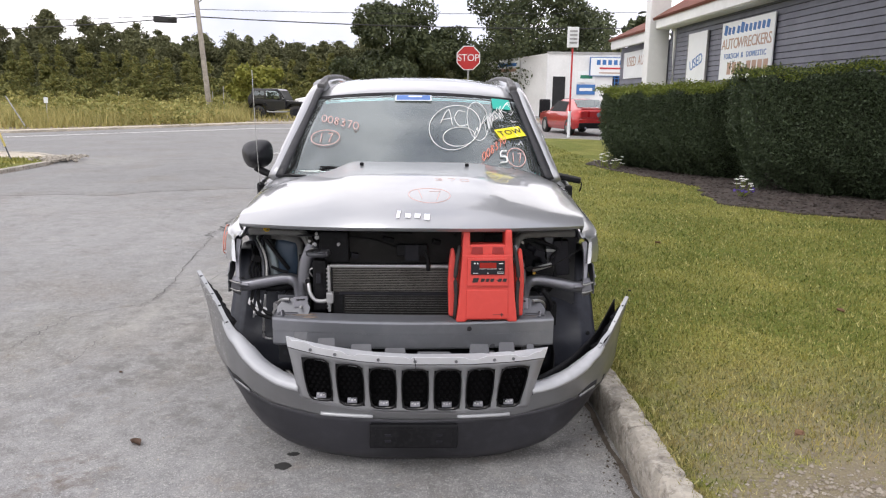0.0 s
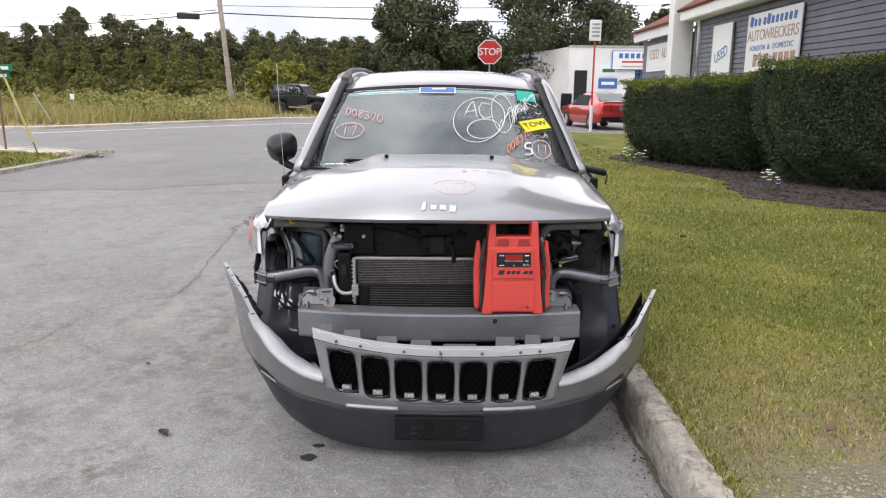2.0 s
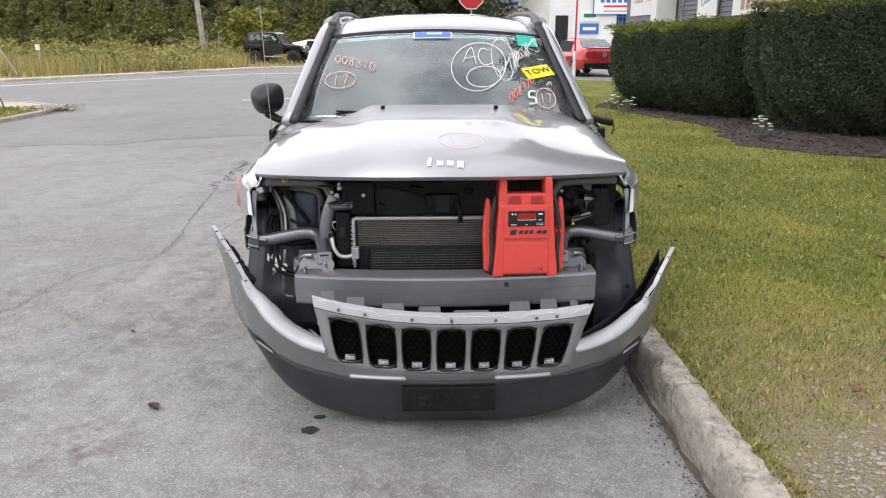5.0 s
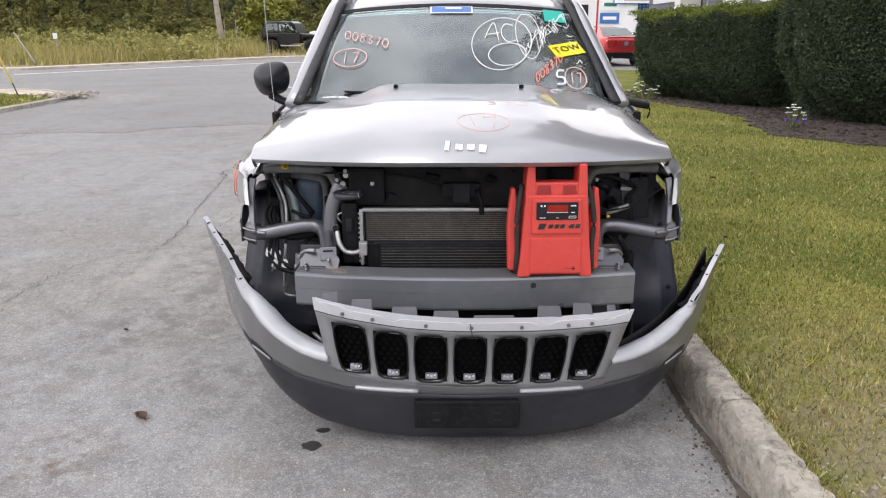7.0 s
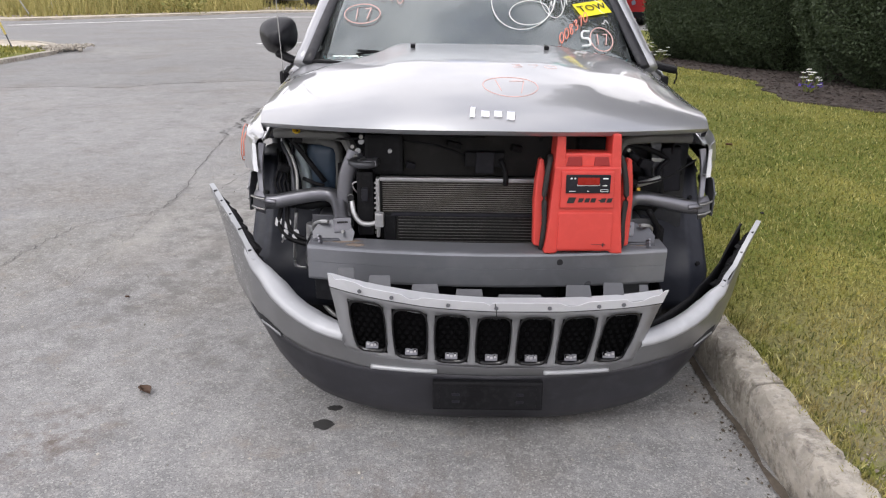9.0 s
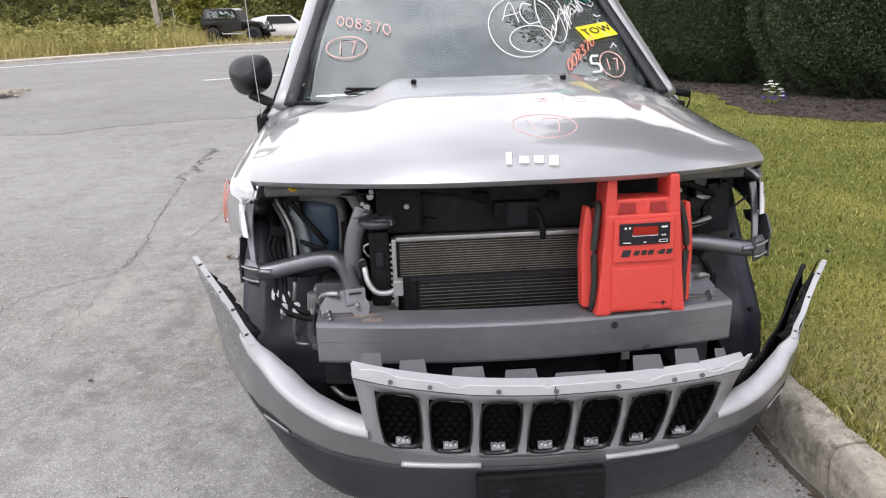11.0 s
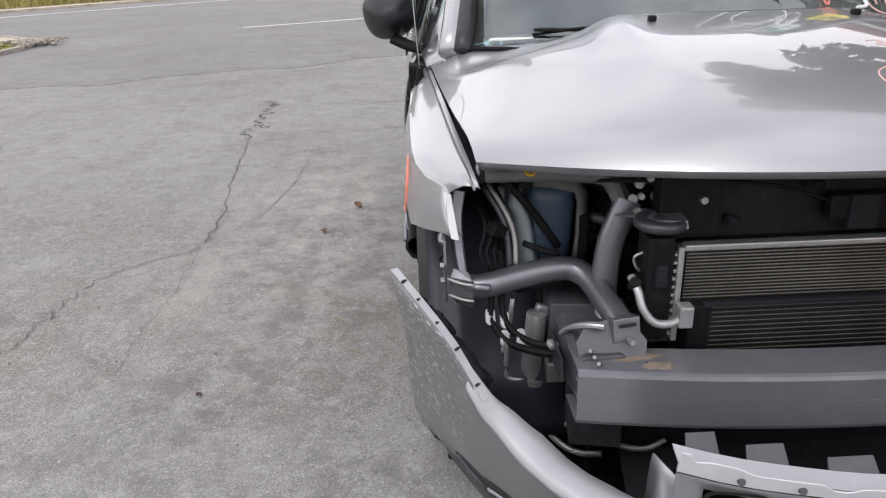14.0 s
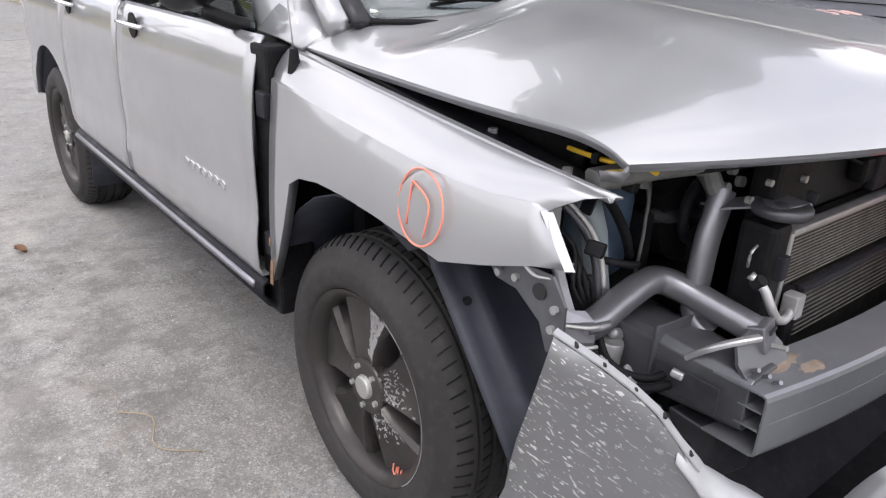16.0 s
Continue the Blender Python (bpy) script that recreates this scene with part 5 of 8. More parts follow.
    for k in range(5):
        a = 2 * math.pi * (k + 0.5) / 5 + turn
        part("lug_nut", cyl_bm(0.0075, 0.012, (0.083, 0.049 * math.sin(a), 0.049 * math.cos(a)), (0, 90, 0), 6, 0.0065), GALV, w)
    part("brake_disc", cyl_bm(0.14, 0.02, (-0.03, 0, 0), (0, 90, 0), 32), GALV, w)
    w.matrix_world = pose(s * (0.745 if y < 1 else 0.765), y, 0.3375, 0, 0, (0 if s > 0 else 180) + steer)
    return w


for s in (-1, 1):
    wheel(s, 0.008, 0.1, 0.5)
    wheel(s, 2.634, 0.5)
    # Dark wheel wells.
    for yc in (0.0, 2.634):
        rows = [[(s * x, yc + 0.40 * math.cos(a), 0.36 + 0.415 * math.sin(a)) for x in (0.845, 0.5)] for a in [math.pi * k / 14 for k in range(0 if yc < 1 else -2, 10 if yc < 1 else 17)]]
        part("wheel_arch_liner", grid_bm(rows), LINER, car, smooth=True, thick=0.004)
        part("wheel_well", box_bm((0.02, 0.85, 0.62), (s * 0.49, yc, 0.50)), BLACK, car)
    # The loose splash liner hanging before the wheel.
    rows = []
    for k in range(15):
        t = k / 14
        z = lerp(0.78, 0.30, t)
        y = table(z, [0.16, 0.44, 0.71, 0.78], [-0.51, -0.45, -0.225, -0.18])
        rows.append([(s * x, y - o, z) for x, o in ((0.826, -0.006), (0.812, 0.0), (0.798, 0.006), (0.785, 0.002), (0.77, 0.018), (0.75, 0.022), (0.73, 0.006), (0.68, 0.012), (0.60, 0.012), (0.50, 0.012))])
    part("splash_liner", grid_bm(rows), LINER, car, "blue-grey plastic splash liner", smooth=True, thick=0.004)
    for k, a in enumerate((50, 20, -8)):
        part("liner_stud", cyl_bm(0.008, 0.012, (s * 0.79, table(0.66 - 0.2 * k, [0.16, 0.44, 0.71], [-0.52, -0.46, -0.235]), 0.66 - 0.2 * k), (60, 0, 0), 10), BLACK, car)

# underbody and cabin
part("floor_pan", box_bm((1.5, 3.0, 0.06), (0, 1.85, 0.36)), BLACK, car)
part("firewall", box_bm((1.36, 0.05, 0.80), (0, 0.26, 0.68)), BLACK, car)
dash = []
for k in range(13):
    x = 0.68 * (k / 6 - 1)
    dash.append([(x, 0.28, 1.04), (x, 0.45, 1.075 + 0.01 * math.cos(x * 5)), (x, 0.62, 1.05), (x, 0.70, 0.95), (x, 0.66, 0.7)])
part("dashboard", grid_bm(dash), DARKGREY, car, smooth=True, thick=0.01)
part("steering_wheel", lathe_bm([(0.016 * math.cos(a), 0.18 + 0.016 * math.sin(a)) for a in [2 * math.pi * k / 8 for k in range(9)]], 28, "z"), BLACK, car, smooth=True, m=pose(0.36, 0.80, 1.0, 62, 0, 0))


def seat(x, y):
    sq = part("seat", box_bm((0.50, 0.50, 0.16), (x, y, 0.62), bevel=0.05, seg=3), FABRIC, car, "dark grey fabric seat", smooth=True)
    part("backrest", box_bm((0.48, 0.15, 0.62), (x, y + 0.30, 0.96), (-14, 0, 0), bevel=0.06, seg=3, taper=(0.85, 0.8)), FABRIC, sq, smooth=True)
    part("headrest", box_bm((0.26, 0.10, 0.17), (x, y + 0.40, 1.33), (-10, 0, 0), bevel=0.045, seg=3), FABRIC, sq, smooth=True)


for x, y in ((-0.36, 1.15), (0.36, 1.15), (-0.36, 2.05), (0.36, 2.05)):
    seat(x, y)
part("rear_view_mirror", box_bm((0.22, 0.03, 0.06), (0.0, 0.80, 1.40), bevel=0.015), BLACK, car)

# -- front structure --
beam_y = lambda x: -0.785 + 0.155 * (x / 0.56) ** 2 * 0.36
rows = []
for i in range(25):
    x = lerp(-0.56, 0.58, i / 24)
    y = beam_y(x)
    rows.append([(x, y + 0.095, 0.616), (x, y + 0.008, 0.616), (x, y + 0.002, 0.6135), (x, y, 0.607), (x, y, 0.566), (x, y + 0.0016, 0.5645), (x, y, 0.563), (x, y, 0.512), (x, y + 0.002, 0.5055), (x, y + 0.008, 0.503), (x, y + 0.095, 0.503)])
beam = part("bumper_beam", grid_bm(rows), BEAM, car, "bare grey steel bumper beam, open at its ends", thick=0.004)
for z in (0.548, 0.582):
    part("beam_web", grid_bm([[(x, beam_y(x) + 0.006, z), (x, beam_y(x) + 0.085, z)] for x in (-0.556, -0.3, 0, 0.3, 0.556)]), BEAM, beam, thick=0.003)
part("beam_back", grid_bm([[(x, beam_y(x) + 0.09, 0.60), (x, beam_y(x) + 0.09, 0.53)] for x in (-0.52, -0.3, 0, 0.3, 0.52)]), BEAM, beam, thick=0.003)
# Dark disc on the beam's face, coloured as the shade in a hole.
part("beam_hole", cyl_bm(0.010, 0.004, (0.233, beam_y(0.233) - 0.0005, 0.588), (90, 0, 0), 16), SHADEBLACK, beam)
rust_rnd = random.Random(8)
for x, w, d in ((-0.455, 0.075, 0.060), (-0.41, 0.035, 0.030), (0.495, 0.045, 0.055)):
    part("rust_patch", prism_bm([(x + w * math.cos(a) * rust_rnd.uniform(0.65, 1.1), beam_y(x) + d + 0.016 * math.sin(a) * rust_rnd.uniform(0.5, 1.2)) for a in [2 * math.pi * k / 26 for k in range(26)]], 0.6165, 0.6186), RUST_BLOOM, beam, "thin rust bloom on the beam")
for s in (-1, 1):
    horn = part("crash_box", bar_bm([(s * 0.512, -0.40, 0.575), (s * 0.512, -0.55, 0.577), (s * 0.505, -0.695, 0.575)], (0.115, 0.10), (0.135, 0.10), 1, edge=0.12), MOUNT, car, "grey steel crash box", bevel=0.003)
    part("crash_flange", box_bm((0.138, 0.006, 0.140), (s * 0.508, -0.535, 0.586), (0, 0, s * 6), bevel=0.002), MOUNT, horn, "welded flange of the crash box")
    part("crash_rib", grid_bm([[(s * 0.576, y, z) for z in (0.600, 0.594, 0.556, 0.550)] for y in (-0.54, -0.60, -0.66)]), STEEL, horn, thick=0.004)
    part("mount_plate", prism_bm([(-0.062, -0.045), (0.062, -0.045), (0.068, -0.01), (0.048, 0.022), (0.0, 0.034), (-0.048, 0.022), (-0.068, -0.01)], -0.003, 0.003), MOUNT, horn, m=Matrix.Translation((s * 0.485, -0.662, 0.648)) @ Euler((radians(52), 0, 0)).to_matrix().to_4x4())
    part("hoop", bar_bm([(s * 0.562, -0.585, 0.618), (s * 0.553, -0.62, 0.650), (s * 0.528, -0.655, 0.672), (s * 0.50, -0.67, 0.676)], 0.014, 0.010), ALU, horn, smooth=True, sharp=30)
    part("frame_rail", box_bm((0.11, 0.5, 0.13), (s * 0.52, -0.16, 0.57), bevel=0.012), DARKGREY, car)
    # Added black panel, hiding pale ground where the bay should look shaded.
    part("lower_dark_panel", box_bm((0.20, 0.02, 0.34), (s * 0.555, -0.385, 0.36), (0, 0, s * 12), bevel=0.004), BLACK, car)
    part("drop_bracket", prism_bm([(s * 0.555, -0.66), (s * 0.455, -0.68), (s * 0.44, -0.60), (s * 0.545, -0.56)][:: int(s)], 0.40, 0.50), STEEL, car, "grey steel bracket under the beam", bevel=0.004)
    brace = part("lamp_brace", bar_bm([(s * 0.748, -0.492, 0.688), (s * 0.71, -0.498, 0.690), (s * 0.64, -0.488, 0.702), (s * 0.565, -0.480, 0.713), (s * 0.520, -0.482, 0.711), (s * 0.492, -0.512, 0.699), (s * 0.475, -0.57, 0.682), (s * 0.460, -0.642, 0.664)], 0.046, 0.044, 5, edge=0.22), TUBE, car, "bent grey tube bracing the lamp opening", smooth=True, sharp=70)
    part("brace_pinch", tube_bm([(s * 0.742, -0.512, 0.694), (s * 0.725, -0.520, 0.697), (s * 0.70, -0.520, 0.694)], 0.009, 8), TUBE, brace, smooth=True)
    part("brace_end", box_bm((0.056, 0.03, 0.046), (s * 0.458, -0.652, 0.660), (-14, 0, -s * 12), bevel=0.003), TUBE, brace)
    # Slot laid on as a dark bar, its shade in the colour.
    part("brace_slot", box_bm((0.034, 0.003, 0.006), (s * 0.455, -0.6685, 0.674), (-14, 0, -s * 12)), SHADEBLACK, brace)
    part("brace_bolt", cyl_bm(0.005, 0.03, (s * 0.452, -0.682, 0.648), (76, 0, 0), 8), GALV, brace)
    part("lamp_bracket", grid_bm([[(s * 0.772, -0.488, 0.728), (s * 0.745, -0.505, 0.726)], [(s * 0.780, -0.496, 0.712), (s * 0.735, -0.518, 0.710)], [(s * 0.782, -0.502, 0.680), (s * 0.735, -0.522, 0.676)], [(s * 0.77, -0.505, 0.658), (s * 0.738, -0.520, 0.652)]]), TUBE, brace, thick=0.005)
    for z in (0.712, 0.676):
        part("bracket_rib", tube_bm([(s * 0.79, -0.500, z), (s * 0.76, -0.522, z - 0.004), (s * 0.735, -0.53, z - 0.006)], 0.0035, 6), GALV, brace, smooth=True)
    part("lamp_post", bar_bm([(s * 0.755, -0.43, 0.878), (s * 0.762, -0.44, 0.83), (s * 0.760, -0.462, 0.765), (s * 0.752, -0.49, 0.70)], (0.026, 0.018), (0.012, 0.012), up=(0, 1, 0)), TUBE, car, "grey pressed post of the lamp opening", smooth=True, sharp=30)
    part("upper_rail", bar_bm([(s * 0.70, -0.452, 0.918), (s * 0.62, -0.472, 0.923), (s * 0.53, -0.485, 0.922), (s * 0.475, -0.492, 0.917), (s * 0.452, -0.498, 0.900), (s * 0.432, -0.512, 0.862)], 0.040, 0.030, 5), PRIMER, car, "grey pressed radiator support rail", smooth=True, sharp=30)
    strut = part("support_strut", bar_bm([(s * 0.425, -0.516, 0.872), (s * 0.440, -0.520, 0.835), (s * 0.456, -0.522, 0.79), (s * 0.464, -0.524, 0.73), (s * 0.464, -0.526, 0.655), (s * 0.458, -0.56, 0.62)], 0.030, 0.052, 4, up=(1, 0, 0)), TUBE, car, "grey pressed radiator support strut", smooth=True, sharp=70)
    part("strut_plate", grid_bm([[(s * 0.455, -0.495, 0.846), (s * 0.455, -0.535, 0.848)], [(s * 0.415, -0.53, 0.858), (s * 0.42, -0.575, 0.856)], [(s * 0.385, -0.56, 0.864), (s * 0.40, -0.615, 0.862)], [(s * 0.345, -0.575, 0.868), (s * 0.35, -0.635, 0.866)], [(s * 0.343, -0.575, 0.855), (s * 0.348, -0.638, 0.853)]]), TUBE, strut, "grey support plate", thick=0.004)
    part("strut_cup", lathe_bm([(0.0, 0.026), (0.0, 0.044), (0.006, 0.050), (0.016, 0.050), (0.021, 0.044), (0.018, 0.030), (0.010, 0.018), (0.020, 0.012), (0.020, 0.0)], 32, "z"), STEEL, strut, "dark mount cup", smooth=True, m=pose(s * 0.388, -0.605, 0.846))
    for q, (dx, dz) in enumerate(((0.0, 0.0), (0.012, -0.032), (-0.035, -0.028))):
        part("rail_bolt", cyl_bm(0.010, 0.012, (s * (0.405 + dx), -0.515, 0.905 + dz), (80, 0, 0), 12), ALU, car)
    part("inner_wing", grid_bm([[(s * 0.60, -0.36, 0.95), (s * 0.62, -0.3, 0.62), (s * 0.62, -0.34, 0.30)], [(s * 0.66, -0.1, 1.0), (s * 0.62, -0.1, 0.65), (s * 0.62, -0.1, 0.3)], [(s * 0.70, 0.25, 1.04), (s * 0.62, 0.25, 0.65), (s * 0.62, 0.25, 0.3)]]), BLACK, car, thick=0.01)
    part("wing_top_rail", grid_bm([[(s * 0.735, -0.47, 0.905), (s * 0.655, -0.44, 0.90), (s * 0.655, -0.42, 0.84)], [(s * 0.745, -0.1, 0.965), (s * 0.66, -0.1, 0.955), (s * 0.65, -0.1, 0.88)], [(s * 0.775, 0.27, 1.03), (s * 0.69, 0.27, 1.02), (s * 0.68, 0.27, 0.95)]]), DARKGREY, car, thick=0.006)
    for k, (y, z) in enumerate(((-0.40, 0.918), (-0.22, 0.945), (0.0, 0.98))):
        part("wing_bolt", cyl_bm(0.009, 0.012, (s * 0.70, y, z), (0, 0, 0), 6), ALU, car)

# radiator, condenser, panels
part("radiator_panel", box_bm((0.76, 0.03, 0.19), (0.03, -0.545, 0.895), bevel=0.006), DUSTPANEL, car, "dark plastic radiator panel")
for s, x in ((-1, -0.325), (1, 0.36)):
    part("panel_wing", box_bm((0.125, 0.05, 0.13), (x, -0.565, 0.878), bevel=0.012), BLACK, car)
    part("panel_bolt", cyl_bm(0.007, 0.010, (x + 0.02, -0.594, 0.892), (90, 0, 0), 12), ALU, car)
    part("panel_bolt", cyl_bm(0.006, 0.010, (x - s * -0.10, -0.594, 0.905), (90, 0, 0), 12), GALV, car)
cond = part("condenser", box_bm((0.72, 0.02, 0.33), (0.02, -0.585, 0.645)), FINDARK, car, "finned condenser before the radiator")
part("top_rail", box_bm((0.715, 0.028, 0.012), (0.018, -0.602, 0.804), bevel=0.003), ALU, cond)
part("side_rail", box_bm((0.012, 0.03, 0.20), (-0.345, -0.602, 0.706), bevel=0.003), ALU, cond)
for k in range(15):
    part("fin", box_bm((0.69, 0.0024, 0.0014), (0.015, -0.6025, 0.794 - 0.0071 * k)), FIN, cond)
    part("fin_web", box_bm((0.69, 0.005, 0.0036), (0.015, -0.600, 0.790 - 0.0071 * k)), FINWEB, cond)
low = part("oil_cooler", box_bm((0.64, 0.02, 0.19), (0.035, -0.615, 0.595), bevel=0.003), FINDARK, cond)
part("cooler_edge", box_bm((0.66, 0.014, 0.010), (0.03, -0.632, 0.693), bevel=0.002), DARKGREY, cond)
for k in range(10):
    part("fin", box_bm((0.625, 0.0026, 0.0012), (0.035, -0.6265, 0.682 - 0.0104 * k)), FINLINE, cond)
part("cooler_cap", box_bm((0.04, 0.03, 0.18), (-0.305, -0.615, 0.60), bevel=0.006), BLACK, cond)
part("side_tank", box_bm((0.055, 0.07, 0.22), (-0.385, -0.585, 0.72), bevel=0.012), BLACK, cond)
part("side_tank", box_bm((0.055, 0.07, 0.22), (0.40, -0.585, 0.72), bevel=0.012), BLACK, cond)
for k in range(11):
    part("tank_rib", box_bm((0.010, 0.012, 0.006), (-0.352, -0.606, 0.79 - 0.017 * k), bevel=0.001), ALU, cond)
part("tank_clip", box_bm((0.022, 0.02, 0.045), (-0.385, -0.625, 0.755), bevel=0.004), DARKGREY, cond)
hose = part("pale_pipe", tube_bm([(-0.435, -0.60, 0.745), (-0.427, -0.625, 0.725), (-0.42, -0.64, 0.695), (-0.40, -0.648, 0.668), (-0.37, -0.648, 0.662), (-0.343, -0.64, 0.668)], 0.0085, 8), ALU, car, "pale aluminium refrigerant pipe", smooth=True)
part("pipe_block", box_bm((0.028, 0.03, 0.045), (-0.338, -0.64, 0.676), bevel=0.004), ALU, hose)
part("pipe_joint", cyl_bm(0.011, 0.02, (-0.432, -0.615, 0.735), (40, 0, 0), 12), BLACK, hose)
latch = part("hood_latch", box_bm((0.13, 0.035, 0.05), (0.0, -0.585, 0.868), bevel=0.008), BLACK, car, "black bonnet latch")
part("latch_plate", box_bm((0.06, 0.02, 0.07), (0.0, -0.60, 0.86), bevel=0.006), DARKGREY, latch)
part("latch_lever", tube_bm([(0.05, -0.60, 0.87), (0.066, -0.62, 0.835), (0.068, -0.625, 0.79)], 0.009, 6), BLACK, latch, smooth=True)
part("latch_cable", tube_bm([(-0.06, -0.59, 0.88), (-0.18, -0.585, 0.915), (-0.36, -0.57, 0.925), (-0.5, -0.5, 0.91)], 0.004, 6), BLACK, latch, smooth=True)
part("radiator_lower", box_bm((0.95, 0.04, 0.34), (0.0, -0.50, 0.36), bevel=0.01), BLACK, car)
part("lower_duct", grid_bm([[(x, -0.52, 0.44), (x, -0.56, 0.30), (x, -0.70, 0.20)] for x in (-0.42, -0.2, 0.1, 0.42)]), DARKGREY, car, thick=0.006)
for x in (0.30, 0.38):
    part("duct_post", box_bm((0.05, 0.03, 0.26), (x, -0.545, 0.38), bevel=0.006), BLACK, car)
part("duct_label", box_bm((0.025, 0.003, 0.05), (0.345, -0.562, 0.395)), SIGNWHITE, car, "small pale label")
part("engine_block", join_bm(box_bm((0.70, 0.45, 0.30), (0, -0.22, 0.72), bevel=0.03), box_bm((0.35, 0.30, 0.12), (0.1, -0.2, 0.90), bevel=0.03), cyl_bm(0.09, 0.12, (-0.36, -0.36, 0.78), (90, 0, 0), 20), cyl_bm(0.06, 0.14, (-0.33, -0.38, 0.62), (90, 0, 0), 20)), BLACK, car, "black engine deep in the bay")
part("engine_ring", lathe_bm([(0.012 * math.cos(a), 0.055 + 0.012 * math.sin(a)) for a in [2 * math.pi * k / 8 for k in range(9)]], 24, "z"), DARKGREY, car, smooth=True, m=pose(-0.37, -0.44, 0.80, 90, 0, 10))
# Added black sheet; keeps lit ground from showing through the side gap.
part("side_shroud", grid_bm([[(0.60, -0.67, 0.44), (0.60, -0.69, 0.20), (0.60, -0.66, 0.09)], [(0.615, -0.52, 0.47), (0.62, -0.52, 0.25), (0.62, -0.52, 0.09)], [(0.64, -0.37, 0.50), (0.645, -0.37, 0.30), (0.645, -0.37, 0.09)]]), BLACK, car, "added black sheet closing the gap beside the radiator", smooth=True, thick=0.005)
part("undertray", prism_bm([(-0.6, -0.05), (-0.6, -0.45), (-0.45, -0.80), (0.45, -0.80), (0.6, -0.45), (0.6, -0.05)][::-1], 0.175, 0.195), BLACK, car)

# left lamp cavity: tank, receiver, hoses, wiring
tank = part("washer_tank", box_bm((0.115, 0.10, 0.19), (-0.562, -0.36, 0.782), (0, 4, 6), bevel=0.04, seg=3), BLUETANK, car, "blue-grey washer fluid tank", smooth=True)
part("tank_neck", grid_bm([[(-0.665, -0.385, 0.872), (-0.628, -0.415, 0.868)], [(-0.640, -0.39, 0.81), (-0.605, -0.42, 0.805)], [(-0.626, -0.395, 0.74), (-0.596, -0.425, 0.735)], [(-0.622, -0.40, 0.69), (-0.588, -0.43, 0.685)], [(-0.618, -0.40, 0.64), (-0.585, -0.43, 0.64)]]), TANKGREY, tank, "pale translucent tank neck", smooth=True, thick=0.02)
part("tank_rim", grid_bm([[(-0.640, -0.40, 0.905), (-0.640, -0.415, 0.878)], [(-0.56, -0.41, 0.908), (-0.56, -0.425, 0.874)], [(-0.505, -0.41, 0.90), (-0.512, -0.425, 0.862)], [(-0.482, -0.41, 0.86), (-0.505, -0.425, 0.84)], [(-0.478, -0.41, 0.78), (-0.505, -0.425, 0.77)], [(-0.490, -0.41, 0.70), (-0.512, -0.425, 0.70)]]), PRIMER, tank, "dusty grey inner panel", smooth=True, thick=0.006)
dry = part("receiver_can", cyl_bm(0.023, 0.215, (-0.598, -0.447, 0.492), (3, 4, 0), 20, bevel=0.006), ALU, car, "small aluminium receiver can", smooth=True, sharp=40)
part("can_neck", tube_bm([(-0.590, -0.45, 0.385), (-0.582, -0.455, 0.335), (-0.560, -0.475, 0.295), (-0.524, -0.50, 0.268), (-0.49, -0.53, 0.272), (-0.455, -0.55, 0.285)], 0.0075, 8), ALU, dry, smooth=True)
part("can_band", cyl_bm(0.026, 0.014, (-0.594, -0.448, 0.425), (3, 4, 0), 20), GALV, dry)
block = part("pipe_block", box_bm((0.046, 0.036, 0.05), (-0.546, -0.452, 0.45), bevel=0.005), GALV, car, "grey hydraulic block")
part("block_pipe", tube_bm([(-0.543, -0.45, 0.475), (-0.541, -0.45, 0.52), (-0.546, -0.45, 0.56), (-0.566, -0.45, 0.600), (-0.592, -0.45, 0.612)], 0.010, 8), ALU, block, smooth=True)
part("block_pipe", tube_bm([(-0.547, -0.452, 0.43), (-0.547, -0.455, 0.36), (-0.540, -0.465, 0.330), (-0.515, -0.49, 0.322), (-0.480, -0.52, 0.330)], 0.009, 8), GALV, block, smooth=True)
